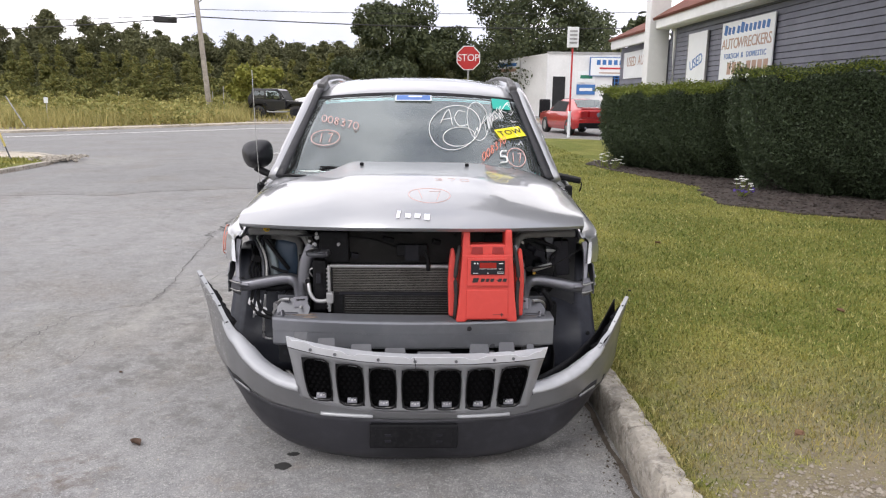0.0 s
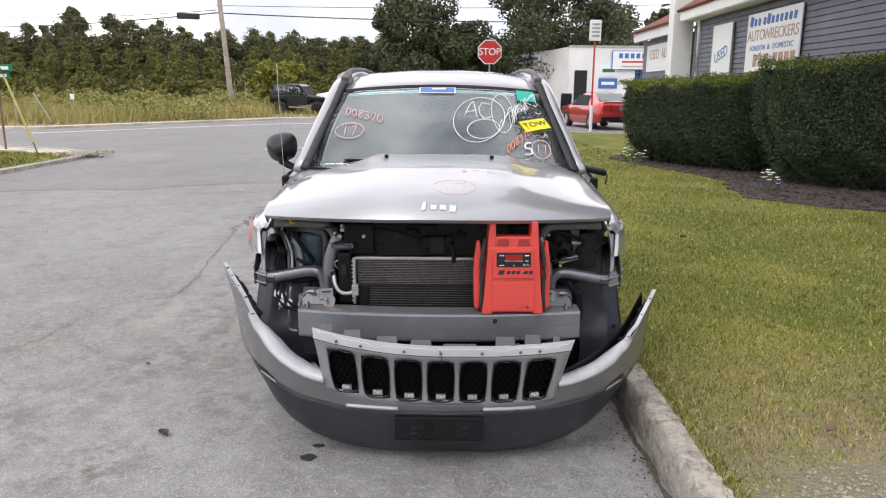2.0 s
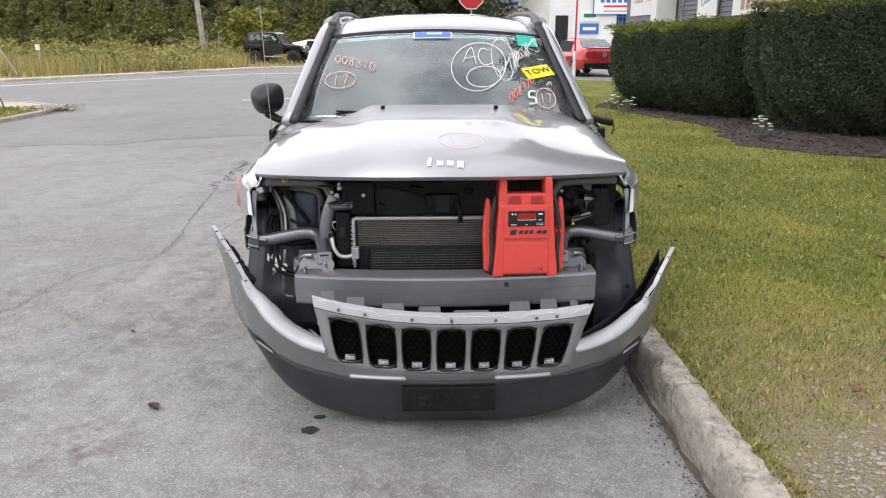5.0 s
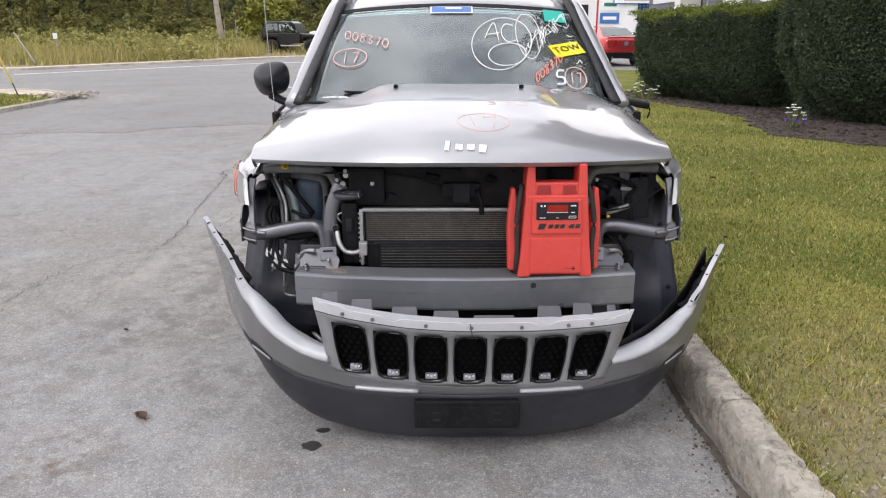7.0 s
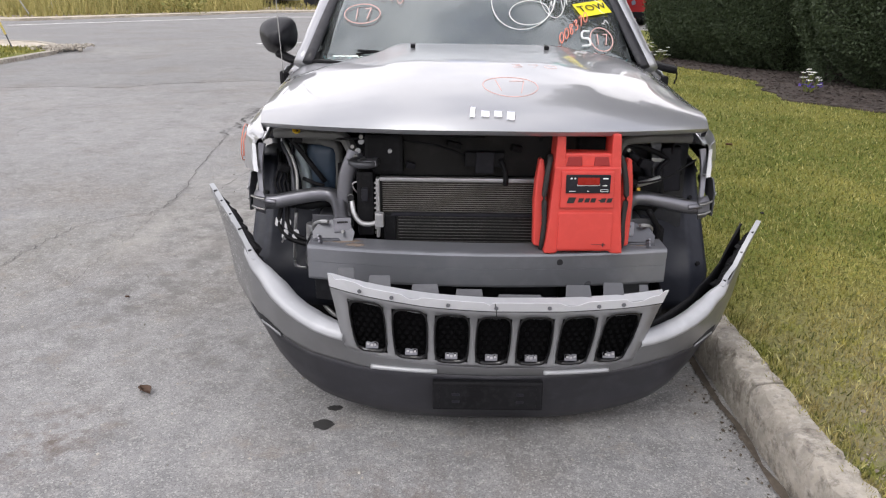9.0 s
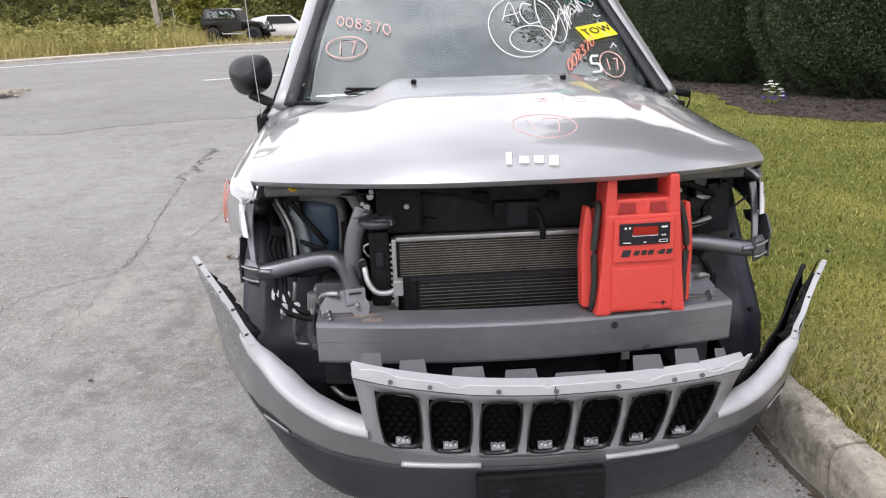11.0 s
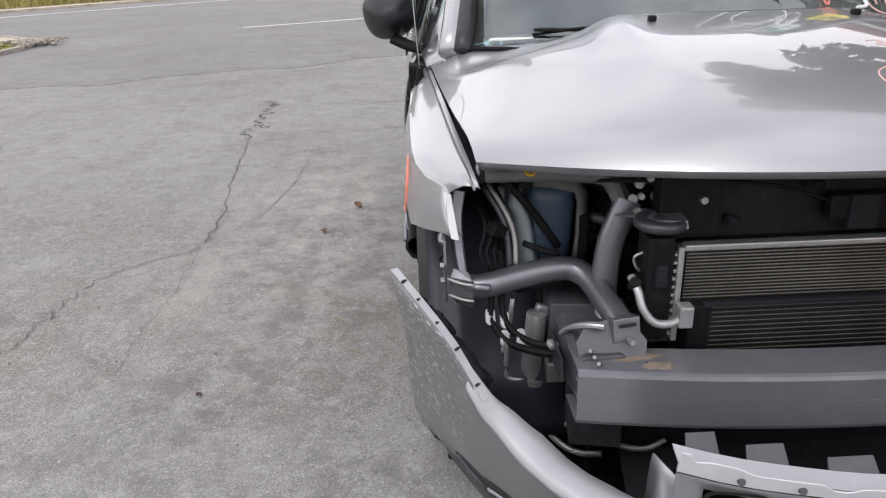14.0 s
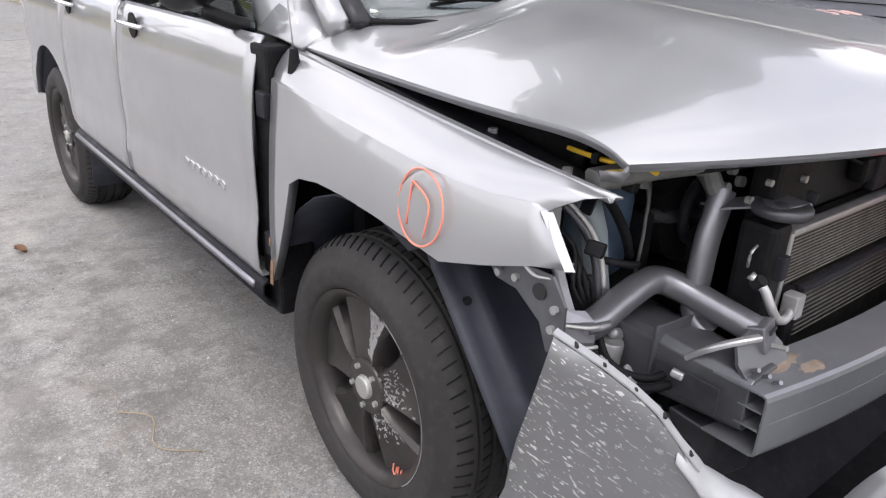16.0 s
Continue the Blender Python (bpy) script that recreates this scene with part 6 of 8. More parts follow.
HOSES = [
    ([(-0.690, -0.46, 0.69), (-0.696, -0.485, 0.645), (-0.698, -0.505, 0.615), (-0.685, -0.525, 0.594), (-0.660, -0.545, 0.575), (-0.60, -0.565, 0.562), (-0.545, -0.58, 0.566), (-0.510, -0.60, 0.555), (-0.500, -0.61, 0.54)], 0.0082, BLACK),
    ([(-0.672, -0.46, 0.69), (-0.672, -0.485, 0.64), (-0.666, -0.505, 0.606), (-0.640, -0.53, 0.584), (-0.60, -0.55, 0.573), (-0.545, -0.565, 0.580), (-0.510, -0.575, 0.578)], 0.0082, BLACK),
    ([(-0.645, -0.46, 0.64), (-0.655, -0.462, 0.55), (-0.660, -0.462, 0.455), (-0.650, -0.462, 0.437), (-0.620, -0.462, 0.433)], 0.0055, ALU),
    ([(-0.700, -0.38, 0.87), (-0.668, -0.42, 0.82), (-0.655, -0.44, 0.77), (-0.650, -0.455, 0.70), (-0.645, -0.46, 0.64)], 0.007, STEEL),
    ([(-0.690, -0.38, 0.875), (-0.655, -0.42, 0.82), (-0.640, -0.44, 0.77), (-0.638, -0.455, 0.71)], 0.006, GALV),
    ([(-0.66, -0.43, 0.90), (-0.615, -0.44, 0.845), (-0.575, -0.44, 0.79), (-0.545, -0.43, 0.745)], 0.009, BLACK),
    ([(-0.62, -0.43, 0.755), (-0.575, -0.45, 0.742), (-0.545, -0.45, 0.735)], 0.007, BLACK),
    ([(-0.68, -0.45, 0.67), (-0.60, -0.455, 0.665), (-0.53, -0.45, 0.68), (-0.49, -0.44, 0.69)], 0.016, BLACK),
    ([(-0.47, -0.40, 0.80), (-0.42, -0.42, 0.79), (-0.36, -0.42, 0.79), (-0.30, -0.43, 0.78)], 0.013, STEEL),
    ([(-0.52, -0.33, 0.84), (-0.45, -0.34, 0.86), (-0.40, -0.36, 0.82), (-0.42, -0.36, 0.75), (-0.47, -0.36, 0.73)], 0.018, DARKGREY),
    ([(-0.50, -0.33, 0.74), (-0.44, -0.35, 0.76), (-0.38, -0.36, 0.72)], 0.020, DARKGREY),
    ([(-0.40, -0.575, 0.74), (-0.42, -0.585, 0.755), (-0.428, -0.59, 0.78), (-0.41, -0.59, 0.79)], 0.003, ALU),
    ([(-0.50, -0.50, 0.935), (-0.40, -0.53, 0.945), (-0.2, -0.56, 0.94), (0.0, -0.57, 0.935)], 0.005, BLACK),
    ([(0.44, -0.60, 0.80), (0.52, -0.55, 0.785), (0.62, -0.52, 0.80), (0.72, -0.48, 0.85)], 0.0035, BLACK),
    ([(0.62, -0.42, 0.80), (0.63, -0.43, 0.70), (0.60, -0.45, 0.66)], 0.012, BLACK),
    ([(0.50, -0.44, 0.86), (0.56, -0.43, 0.82), (0.60, -0.42, 0.74)], 0.015, DARKGREY),
    ([(0.48, -0.46, 0.90), (0.56, -0.45, 0.88), (0.64, -0.42, 0.84), (0.70, -0.40, 0.78)], 0.009, BLACK),
    ([(0.56, -0.55, 0.69), (0.60, -0.54, 0.62), (0.585, -0.53, 0.55), (0.60, -0.52, 0.45)], 0.010, BLACK),
    ([(0.64, -0.44, 0.84), (0.61, -0.43, 0.80), (0.63, -0.42, 0.74), (0.60, -0.42, 0.68)], 0.007, DARKGREY),
    ([(-0.47, -0.56, 0.36), (-0.43, -0.60, 0.345), (-0.38, -0.62, 0.35), (-0.34, -0.62, 0.37)], 0.006, GALV),
]
for pts, r, mt in HOSES:
    part("hose", tube_bm(pts, r, 8), mt, car, smooth=True)
for x, y, z in ((-0.699, -0.505, 0.620), (-0.668, -0.503, 0.610), (-0.672, -0.537, 0.584), (-0.637, -0.532, 0.583)):
    part("hose_clamp", join_bm(*[cyl_bm(0.0108, 0.005, (x, y - 0.006 * q, z - 0.0055 * q), (55, 20, 0), 14, bevel=0.001) for q in (-1, 0, 1)]), ALU, car, "crimped aluminium hose band")
part("clamp_ear", box_bm((0.006, 0.012, 0.022), (-0.676, -0.552, 0.572), (0, 20, 0), bevel=0.002), ALU, car)
for x, y, z, w, h, mt in ((-0.58, -0.585, 0.592, 0.020, 0.014, ALU), (-0.545, -0.59, 0.612, 0.018, 0.014, ALU), (-0.49, -0.60, 0.604, 0.024, 0.020, BLACK), (-0.625, -0.47, 0.90, 0.03, 0.02, BLACK), (0.50, -0.53, 0.78, 0.03, 0.025, BLACK), (0.545, -0.50, 0.84, 0.05, 0.03, DARKGREY), (-0.10, -0.59, 0.915, 0.05, 0.018, BLACK), (0.10, -0.59, 0.905, 0.035, 0.022, BLACK), (-0.24, -0.585, 0.845, 0.03, 0.02, DARKGREY)):
    part("connector", box_bm((w, 0.022, h), (x, y, z), (10, 15, 20), bevel=0.004), mt, car)
for x, z in ((-0.42, 0.865), (-0.27, 0.935), (0.18, 0.93), (-0.40, 0.93), (0.42, 0.925)):
    part("panel_clip", cyl_bm(0.007, 0.010, (x, -0.563, z), (90, 0, 0), 10), GALV if x < -0.3 else BLACK, car)
for s in (-1, 1):
    for k in range(3):
        part("weld_stud", cyl_bm(0.0038, 0.016, (s * (0.528 - 0.004 * k), -0.688 - 0.017 * k, 0.634 - 0.004 * k), (58, 0, s * 25), 8), TUBE, car)
tang = part("lamp_wiring", join_bm(*[tube_bm([(-0.72 + 0.012 * k, -0.36, 0.84 - 0.01 * k), (-0.70 + 0.01 * k, -0.43, 0.80 - 0.02 * k), (-0.715 + 0.015 * k, -0.45, 0.74), (-0.69 + 0.01 * k, -0.46, 0.69 - 0.01 * k)], 0.005, 5) for k in range(4)]), BLACK, car, "black wiring in the lamp opening", smooth=True)
part("connector", box_bm((0.035, 0.03, 0.025), (-0.68, -0.46, 0.80), (10, 20, 30), bevel=0.004), BLACK, tang)
part("side_block", box_bm((0.06, 0.05, 0.10), (0.60, -0.50, 0.57), bevel=0.006), BLACK, car, "black relay block")
part("side_block", box_bm((0.09, 0.08, 0.12), (0.57, -0.42, 0.72), (0, 12, 0), bevel=0.01), BLACK, car)
part("side_block", box_bm((0.07, 0.05, 0.16), (0.66, -0.40, 0.80), (0, -5, 0), bevel=0.01), DARKGREY, car)
part("right_valve", tube_bm([(0.52, -0.50, 0.765), (0.56, -0.51, 0.78), (0.60, -0.5, 0.79)], 0.010, 8), GALV, car, smooth=True)
part("inner_panel", grid_bm([[(0.44, -0.335, 0.965), (0.44, -0.335, 0.75), (0.46, -0.34, 0.50)], [(0.60, -0.33, 0.965), (0.60, -0.30, 0.75), (0.60, -0.34, 0.50)], [(0.735, -0.36, 0.95), (0.74, -0.33, 0.75), (0.74, -0.36, 0.50)]]), TABGREY, car, "dark inner wing panel", smooth=True, thick=0.006)
part("inner_post", bar_bm([(0.60, -0.40, 0.90), (0.615, -0.41, 0.80), (0.61, -0.42, 0.68)], 0.040, 0.012, up=(0, 1, 0)), STEEL, car, "dark pressed post inside the wing", smooth=True, sharp=30)
part("slim_bracket", box_bm((0.05, 0.004, 0.012), (0.612, -0.425, 0.835), (0, 4, 0), bevel=0.001), GALV, car)
part("yellow_valve_cap", cyl_bm(0.006, 0.014, (0.525, -0.52, 0.755), (70, 0, 0), 10), YELLOW, car)
# yellow rod stowed under the bonnet edge
prop = part("prop_rod", tube_bm([(-0.640, -0.345, 0.936), (-0.647, -0.40, 0.936), (-0.646, -0.44, 0.936), (-0.634, -0.482, 0.936), (-0.624, -0.498, 0.935)], 0.0045, 8), YELLOW, car, "yellow bonnet prop rod", smooth=True)
part("rod_clip", box_bm((0.022, 0.014, 0.018), (-0.647, -0.415, 0.936), (0, 0, 5), bevel=0.003), BLACK, prop)
part("rod_loop", lathe_bm([(0.0035 * math.cos(a), 0.010 + 0.0035 * math.sin(a)) for a in [2 * math.pi * k / 6 for k in range(7)]], 14, "z"), YELLOW, prop, m=pose(-0.620, -0.502, 0.936, 40, 0, 20))


# ---- the loose bumper cover ----
def scuffed_material():
    m = Mat("scuffed_silver_paint", (0.215, 0.218, 0.228), 0.42, 0.5)
    m.set("Coat Weight", 0.6).set("Coat Roughness", 0.1)
    m.tint(m.ramp(m.noise(4, 5), 0.45, 0.75, 0, 0.4), (0.15, 0.148, 0.146))
    sep = m.n.new("ShaderNodeSeparateXYZ")
    m.l.new(m.co, sep.inputs["Vector"])
    side = m.ramp(sep.outputs["X"], -0.74, -0.84)
    nick = m.times(m.ramp(m.noise(105, 2, 0.5, (1.0, 0.42, 2.0), (-0.7, 0, 0)), 0.615, 0.64), m.ramp(m.noise(9, 3), 0.34, 0.46))
    mul = m.n.new("ShaderNodeMath")
    mul.operation = "MULTIPLY"
    m.l.new(side, mul.inputs[0])
    m.l.new(nick, mul.inputs[1])
    m.tint(mul.outputs["Value"], (0.66, 0.66, 0.655))
    m.roughness(m.ramp(m.noise(8, 6), 0.35, 0.75, 0.35, 0.55))
    return m.m


SCUFFED = scuffed_material()
bumper = thing("bumper_cover", "torn-off silver bumper cover with seven-slot grille, resting against the car", "bumper")
NARROW = lambda z, a: 1 - (1 - table(z, [0.03, 0.1, 0.2, 0.33, 0.43, 0.58, 0.77], [0.80, 0.835, 0.895, 0.962, 0.968, 0.975, 1.0])) * min(1, max(0, (a - 0.30) / 0.5))
B_X, B_Y = [0, 0.2, 0.35, 0.5, 0.6, 0.7, 0.78, 0.85, 0.92, 0.94], [-0.90, -0.893, -0.872, -0.838, -0.805, -0.752, -0.680, -0.550, -0.415, -0.38]
L_X, L_Y = [0, 0.4, 0.5, 0.6, 0.75, 0.9], [0.40, 0.37, 0.33, 0.24, 0.14, 0.33]
T_X, T_Y = [0.455, 0.55, 0.65, 0.72, 0.77, 0.80, 0.82, 0.86, 0.92], [0.402, 0.415, 0.450, 0.492, 0.540, 0.593, 0.635, 0.688, 0.747]


def cover(u, z, out=0.0):
    a = abs(u)
    y = table(a, B_X, B_Y) - table(a, L_X, L_Y) * (z - 0.25) - out
    bulge = 0.018 * math.exp(-(((z - 0.40) / 0.08) ** 2)) * min(1, a / 0.5)
    flare = (0.10 if u > 0 else 0.055) * min(1, max(0, (z - 0.36) / 0.22)) if a < 0.4551 else 0
    return Vector((0.02 + u * (NARROW(z, a) + flare * (a / 0.455) ** 2) + (0.01 if u > 0.8 else 0), y - bulge, z - 0.017 * u * a / 0.81 * (1 if z > 0.3 else 0.3)))


g_top = lambda u: 0.592 - 0.045 * (1 - min(1, abs(u) / 0.455) ** 2) - 0.036 * max(0, u / 0.455) ** 1.5
R_X, R_Y = [0.455, 0.55, 0.65, 0.72, 0.77, 0.82, 0.86, 0.885, 0.92], [0.402, 0.412, 0.436, 0.464, 0.495, 0.542, 0.602, 0.662, 0.750]
s_top = lambda u: table(abs(u), T_X, T_Y) if u < 0 else table(u, R_X, R_Y)
s_low = lambda u: table(abs(u), [0, 0.4, 0.6, 0.75, 0.85, 0.915], [0.255, 0.262, 0.285, 0.32, 0.33, 0.30])
us = [k * (0.92 if k < 0 else 0.895) / 40 for k in range(-40, 41)]
rows = []
for u in us:
    top = g_top(u) - 0.254 if abs(u) < 0.45 else s_top(u) - 0.012 * min(1, max(0, (0.80 - abs(u)) / 0.02))
    rows.append([cover(u, lerp(top, s_low(u), k / 8)) for k in range(9)])
part("cover_skin", grid_bm(rows), SCUFFED, bumper, "scuffed silver bumper skin", smooth=True, thick=0.004)
# Grille surround with seven openings.
cols, cells = [-0.455, -0.43], []
for k in range(7):
    c = 0.122 * (k - 3)
    cols += [c - 0.050, c - 0.025, c, c + 0.025, c + 0.050]
cols += [0.43, 0.455]
levels = [0.0, -0.020, -0.024, -0.030, -0.048, -0.105, -0.160, -0.236, -0.254]


def is_hole(i, j):
    a, b = cols[i], cols[i + 1]
    k = round((a + b) / 2 / 0.122)
    return abs((a + b) / 2 - 0.122 * k) < 0.05 and abs(k) <= 3 and 4 <= j <= 6


part("grille_surround", grid_bm([[cover(u, g_top(u) + d, 0.003 if d == -0.024 else 0) for d in levels] for u in cols], is_hole), SILVER, bumper, "silver grille surround", smooth=True, thick=0.004)
part("top_flange", grid_bm([[cover(u, g_top(u)) + Vector((0, 0.03, 0.012)), cover(u, g_top(u), 0.001) + Vector((0, 0, 0.001))] for u in [k * 0.0455 - 0.455 for k in range(21)]]), FLANGE, bumper, "bright upper mounting flange", thick=0.003)
def flange_edge(u):
    """The torn upper edge: cut-outs, and ears at both ends."""
    z = 0.014
    for c, w, d in ((-0.235, 0.022, 0.013), (0.215, 0.030, 0.012), (0.385, 0.025, 0.014), (-0.02, 0.008, 0.010), (-0.40, 0.03, -0.010)):
        z -= d * math.exp(-(((u - c) / w) ** 4))
    return z + (0.016 if abs(u) > 0.44 else 0.0)


part("flange_face", grid_bm([[cover(u, g_top(u) + d, 0.0045) for d in (flange_edge(u), -0.004, -0.017)] for u in [k * 0.0091 - 0.455 for k in range(101)]]), WHITEEDGE, bumper, "bright torn mounting flange", thick=0.002)
# Dark thread painting the shade of the groove under the flange.
part("flange_groove", tube_bm([cover(u, g_top(u) - 0.0195, 0.004) for u in [k * 0.0455 - 0.455 for k in range(21)]], 0.0016, 5, 1), SHADEBLACK, bumper)
part("grille_crack", tube_bm([cover(u, g_top(0) + d, 0.006) for u, d in ((-0.004, 0.012), (0.0, -0.01), (0.003, -0.03), (0.001, -0.05))], 0.0014, 5, 1), SHADEBLACK, bumper, "dark split in the grille surround")
for u in (-0.375, -0.29, -0.135, 0.0, 0.15, 0.285, 0.35):
    part("flange_stud", cyl_bm(0.006, 0.006, tuple(cover(u, g_top(u) - 0.004, 0.008)), (68, 0, 0), 10), TABGREY, bumper)
for u, w, h in ((-0.415, 0.055, 0.05), (-0.325, 0.07, 0.05), (-0.20, 0.085, 0.045), (-0.075, 0.085, 0.04), (0.07, 0.14, 0.022), (0.235, 0.08, 0.06), (0.33, 0.065, 0.062), (0.41, 0.03, 0.04)):
    p = cover(u, g_top(u))
    part("fixing_tab", box_bm((w, 0.004, h), (p.x, p.y + 0.035, p.z + 0.004 + h * 0.2), (-38, 0, 0), bevel=0.0015, taper=(0.85, 1)), TABGREY, bumper, "grey plastic fixing tab")
for s in (-1, 1):
    part("grille_end", grid_bm([[cover(s * 0.455, lerp(g_top(0.455), 0.39, t)), cover(s * 0.455, lerp(g_top(0.455), 0.40, t)) + Vector((s * 0.012, 0.07 + 0.03 * t, -0.01))] for t in (0, 0.25, 0.5, 0.75, 1)]), SILVER, bumper, smooth=True, thick=0.003)
    # The shelf under the missing lamp; light on its top is in the pale colour.
    shelf = []
    for k in range(33):
        q = k / 32
        u = s * lerp(0.452, 0.80, q)
        p = cover(u, s_top(u) - 0.012)
        w = (0.056 if s < 0 else 0.040) * min(1, 0.6 + 1.3 * q) * (1 if q < 0.72 else 1 - 0.80 * (q - 0.72) / 0.28)
        f = min(1, max(0, (q - 0.45) / 0.55))
        n = Vector((-s * lerp(0.35, 0.9, f), lerp(0.94, 0.45, f), 0)).normalized()
        shelf.append([p + n * w + Vector((0, 0, 0.019)), p + n * w * 0.5 + Vector((0, 0, 0.017)), p + n * 0.004 + Vector((0, 0, 0.010)), p - n * 0.003 + Vector((0, 0, 0.004)), p - n * 0.0065 + Vector((0, 0, -0.006)), p - n * 0.0060 + Vector((0, 0, -0.014))])
    part("lamp_shelf", grid_bm(shelf), SHELFLIT, bumper, "lamp shelf of the bumper, painted pale as lit from above", smooth=True, thick=0.003, sharp=45)
    # Black liner standing up behind the shelf.
    wall = []
    for k in range(11 if s > 0 else 0):
        u = s * lerp(0.52, 0.885, k / 10)
        p = cover(u, s_top(u))
        h = 0.030 * math.sin(math.pi * min(1, 0.08 + 0.75 * k / 10))
        wall.append([p + Vector((-s * 0.040, 0.05 - 0.03 * k / 10, h)), p + Vector((-s * 0.035, 0.045, 0.01)), p + Vector((-s * 0.03, 0.04, -0.06))])
    if wall:
        part("inner_liner", grid_bm(wall), BLACK, bumper, "black plastic liner inside the bumper end", smooth=True, thick=0.004)
    tip = [[cover(s * u, s_top(s * u)) + Vector((0, 0, 0.002)), cover(s * u, s_top(s * u)) + Vector((-s * 0.010, 0.004, 0.003))] for u in (0.775, 0.80, 0.825, 0.85, 0.875, 0.92 if s < 0 else 0.895)]
    tip = [[q[0] + Vector((s * 0.003, 0, 0.004)), q[0] + Vector((-s * 0.011, 0.006, 0.005))] for q in tip]
    part("tip_flange", grid_bm(tip), FLANGE, bumper, thick=0.003)
    for u in (0.79, 0.82, 0.85, 0.88, 0.905):
        # Dark blocks on the flange, painted as shaded slots.
        part("clip_slot", box_bm((0.005, 0.012, 0.004), tuple(cover(s * u, s_top(s * u)) + Vector((-s * 0.006, 0.003, 0.0055))), (0, -s * 25, s * 40)), SHADEBLACK, bumper)
    # The broken retainer strip inside the tip.
    rr = random.Random(3)
    strip = []
    for k in range(23):
        u = s * lerp(0.772, 0.905 if s < 0 else 0.885, k / 22)
        p = cover(u, s_top(u))
        w, d = rr.uniform(0.014, 0.036) * (1.2 - 0.6 * k / 22), rr.uniform(-0.006, 0.006)
        strip.append([p + Vector((-s * 0.010, 0.006, -0.004)), p + Vector((-s * (0.010 + w * 0.6), 0.010, d - 0.010)), p + Vector((-s * (0.012 + w), 0.014, d - 0.022)), p + Vector((-s * 0.016, 0.014, -0.055 + d))])
    part("retainer", grid_bm(strip), BLACK, bumper, "black broken plastic retainer strip", thick=0.004)
    for u in (0.795, 0.83, 0.865):
        part("clip", box_bm((0.014, 0.018, 0.016), tuple(cover(s * u, s_top(s * u)) + Vector((-s * 0.024, 0.014, -0.012))), (rr.uniform(-30, 30), rr.uniform(-30, 30), rr.uniform(0, 90)), bevel=0.003), BLACK, bumper, "black plastic clip inside the bumper end")
    # Inner side of the wing end.
    part("inner_skin", grid_bm([[cover(s * u, lerp(s_top(s * u) - 0.032, s_low(u), t)) + Vector((-s * 0.012, 0.012, 0)) for t in (0, 0.35, 0.7, 1)] for u in (0.5, 0.6, 0.7, 0.78, 0.84, 0.915)]), BLACK, bumper, "black inner face of the bumper", smooth=True)
    if s > 0:
        part("inner_patch", grid_bm([[cover(u, lerp(s_top(u), s_low(u), t)) + Vector((-0.016, 0.016, 0)) for t in (0.22, 0.42, 0.6)] for u in (0.73, 0.78, 0.82)]), TABGREY, bumper, "pale grey patch inside the bumper end", smooth=True)
    # Lamp pocket low on the corner: a dark sheet paints its inner shade.
    hole = []
    for k in range(9):
        t = k / 8
        u = s * lerp(0.69, 0.835, t)
        mid, half = lerp(0.318, 0.350, t), 0.004 + 0.020 * math.sin(math.pi * t) ** 0.7
        hole.append([cover(u, mid + half * q, 0.003) for q in (-1, 0, 1)])
    pocket = part("fog_lamp_pocket", grid_bm(hole), SHADEBLACK, bumper, "empty fog lamp pocket, its inner shade painted as a dark sheet", smooth=True, thick=0.002)
    part("pocket_bracket", grid_bm([[cover(s * lerp(0.70, 0.775, t), lerp(0.312, 0.330, t) + q, 0.0055) for q in (-0.008, 0.0, 0.006)] for t in (0, 0.35, 0.7, 1)]), FLANGE, pocket, "torn grey bracket", smooth=True, thick=0.003)
    part("pocket_rib", tube_bm([cover(s * u, z, 0.006) for u, z in ((0.70, 0.306), (0.75, 0.314), (0.80, 0.332), (0.83, 0.348))], 0.003, 6), TABGREY, pocket, smooth=True)
    part("bright_strip", tube_bm([cover(s * u, 0.272, 0.006) for u in (0.165, 0.25, 0.33, 0.375)], 0.0085, 8, flat=0.9), FLANGE, bumper, "bright strip beside the number plate", smooth=True)
part("cover_back", grid_bm([[cover(u, z, -0.045) for z in (0.50, 0.40, 0.30, 0.22)] for u in [0.44 * (k / 8 - 1) for k in range(17)]]), DARKGREY, bumper, "grey plastic back of the grille", smooth=True, thick=0.004)
# Dark lower valance.
rows = []
for u in [k * 0.86 / 30 for k in range(-30, 31)]:
    zb = 0.028 + 0.185 * (abs(u) / 0.86) ** 3.2
    zt = s_low(u) + 0.003
    rows.append([cover(u, zt, -0.002), cover(u, lerp(zt, zb, 0.12), 0.004), cover(u, lerp(zt, zb, 0.30), 0.002), cover(u, lerp(zt, zb, 0.40), 0.006), cover(u, lerp(zt, zb, 0.70), 0.004), cover(u, lerp(zt, zb, 0.88), -0.004), cover(u, zb, -0.028), cover(u, zb - 0.004, -0.09)])
part("valance", grid_bm(rows), VALANCE, bumper, "dark grey plastic lower valance", smooth=True, thick=0.005, sharp=40)
plate = part("plate_holder", box_bm((0.345, 0.026, 0.098), (0.014, -0.909, 0.192), (-4, 0, 0), bevel=0.008), BLACK, bumper, "empty black number plate holder")
part("plate_recess", box_bm((0.30, 0.004, 0.075), (0.014, -0.9235, 0.188), (-4, 0, 0), bevel=0.0015), BLACK, plate)
for s in (-1, 1):
    for z in (0.17, 0.195):
        part("plate_slot", box_bm((0.024, 0.004, 0.009), (0.014 + s * 0.10, -0.9265, z + 0.006), (-4, 0, 0), bevel=0.0015), DARKGREY, plate)
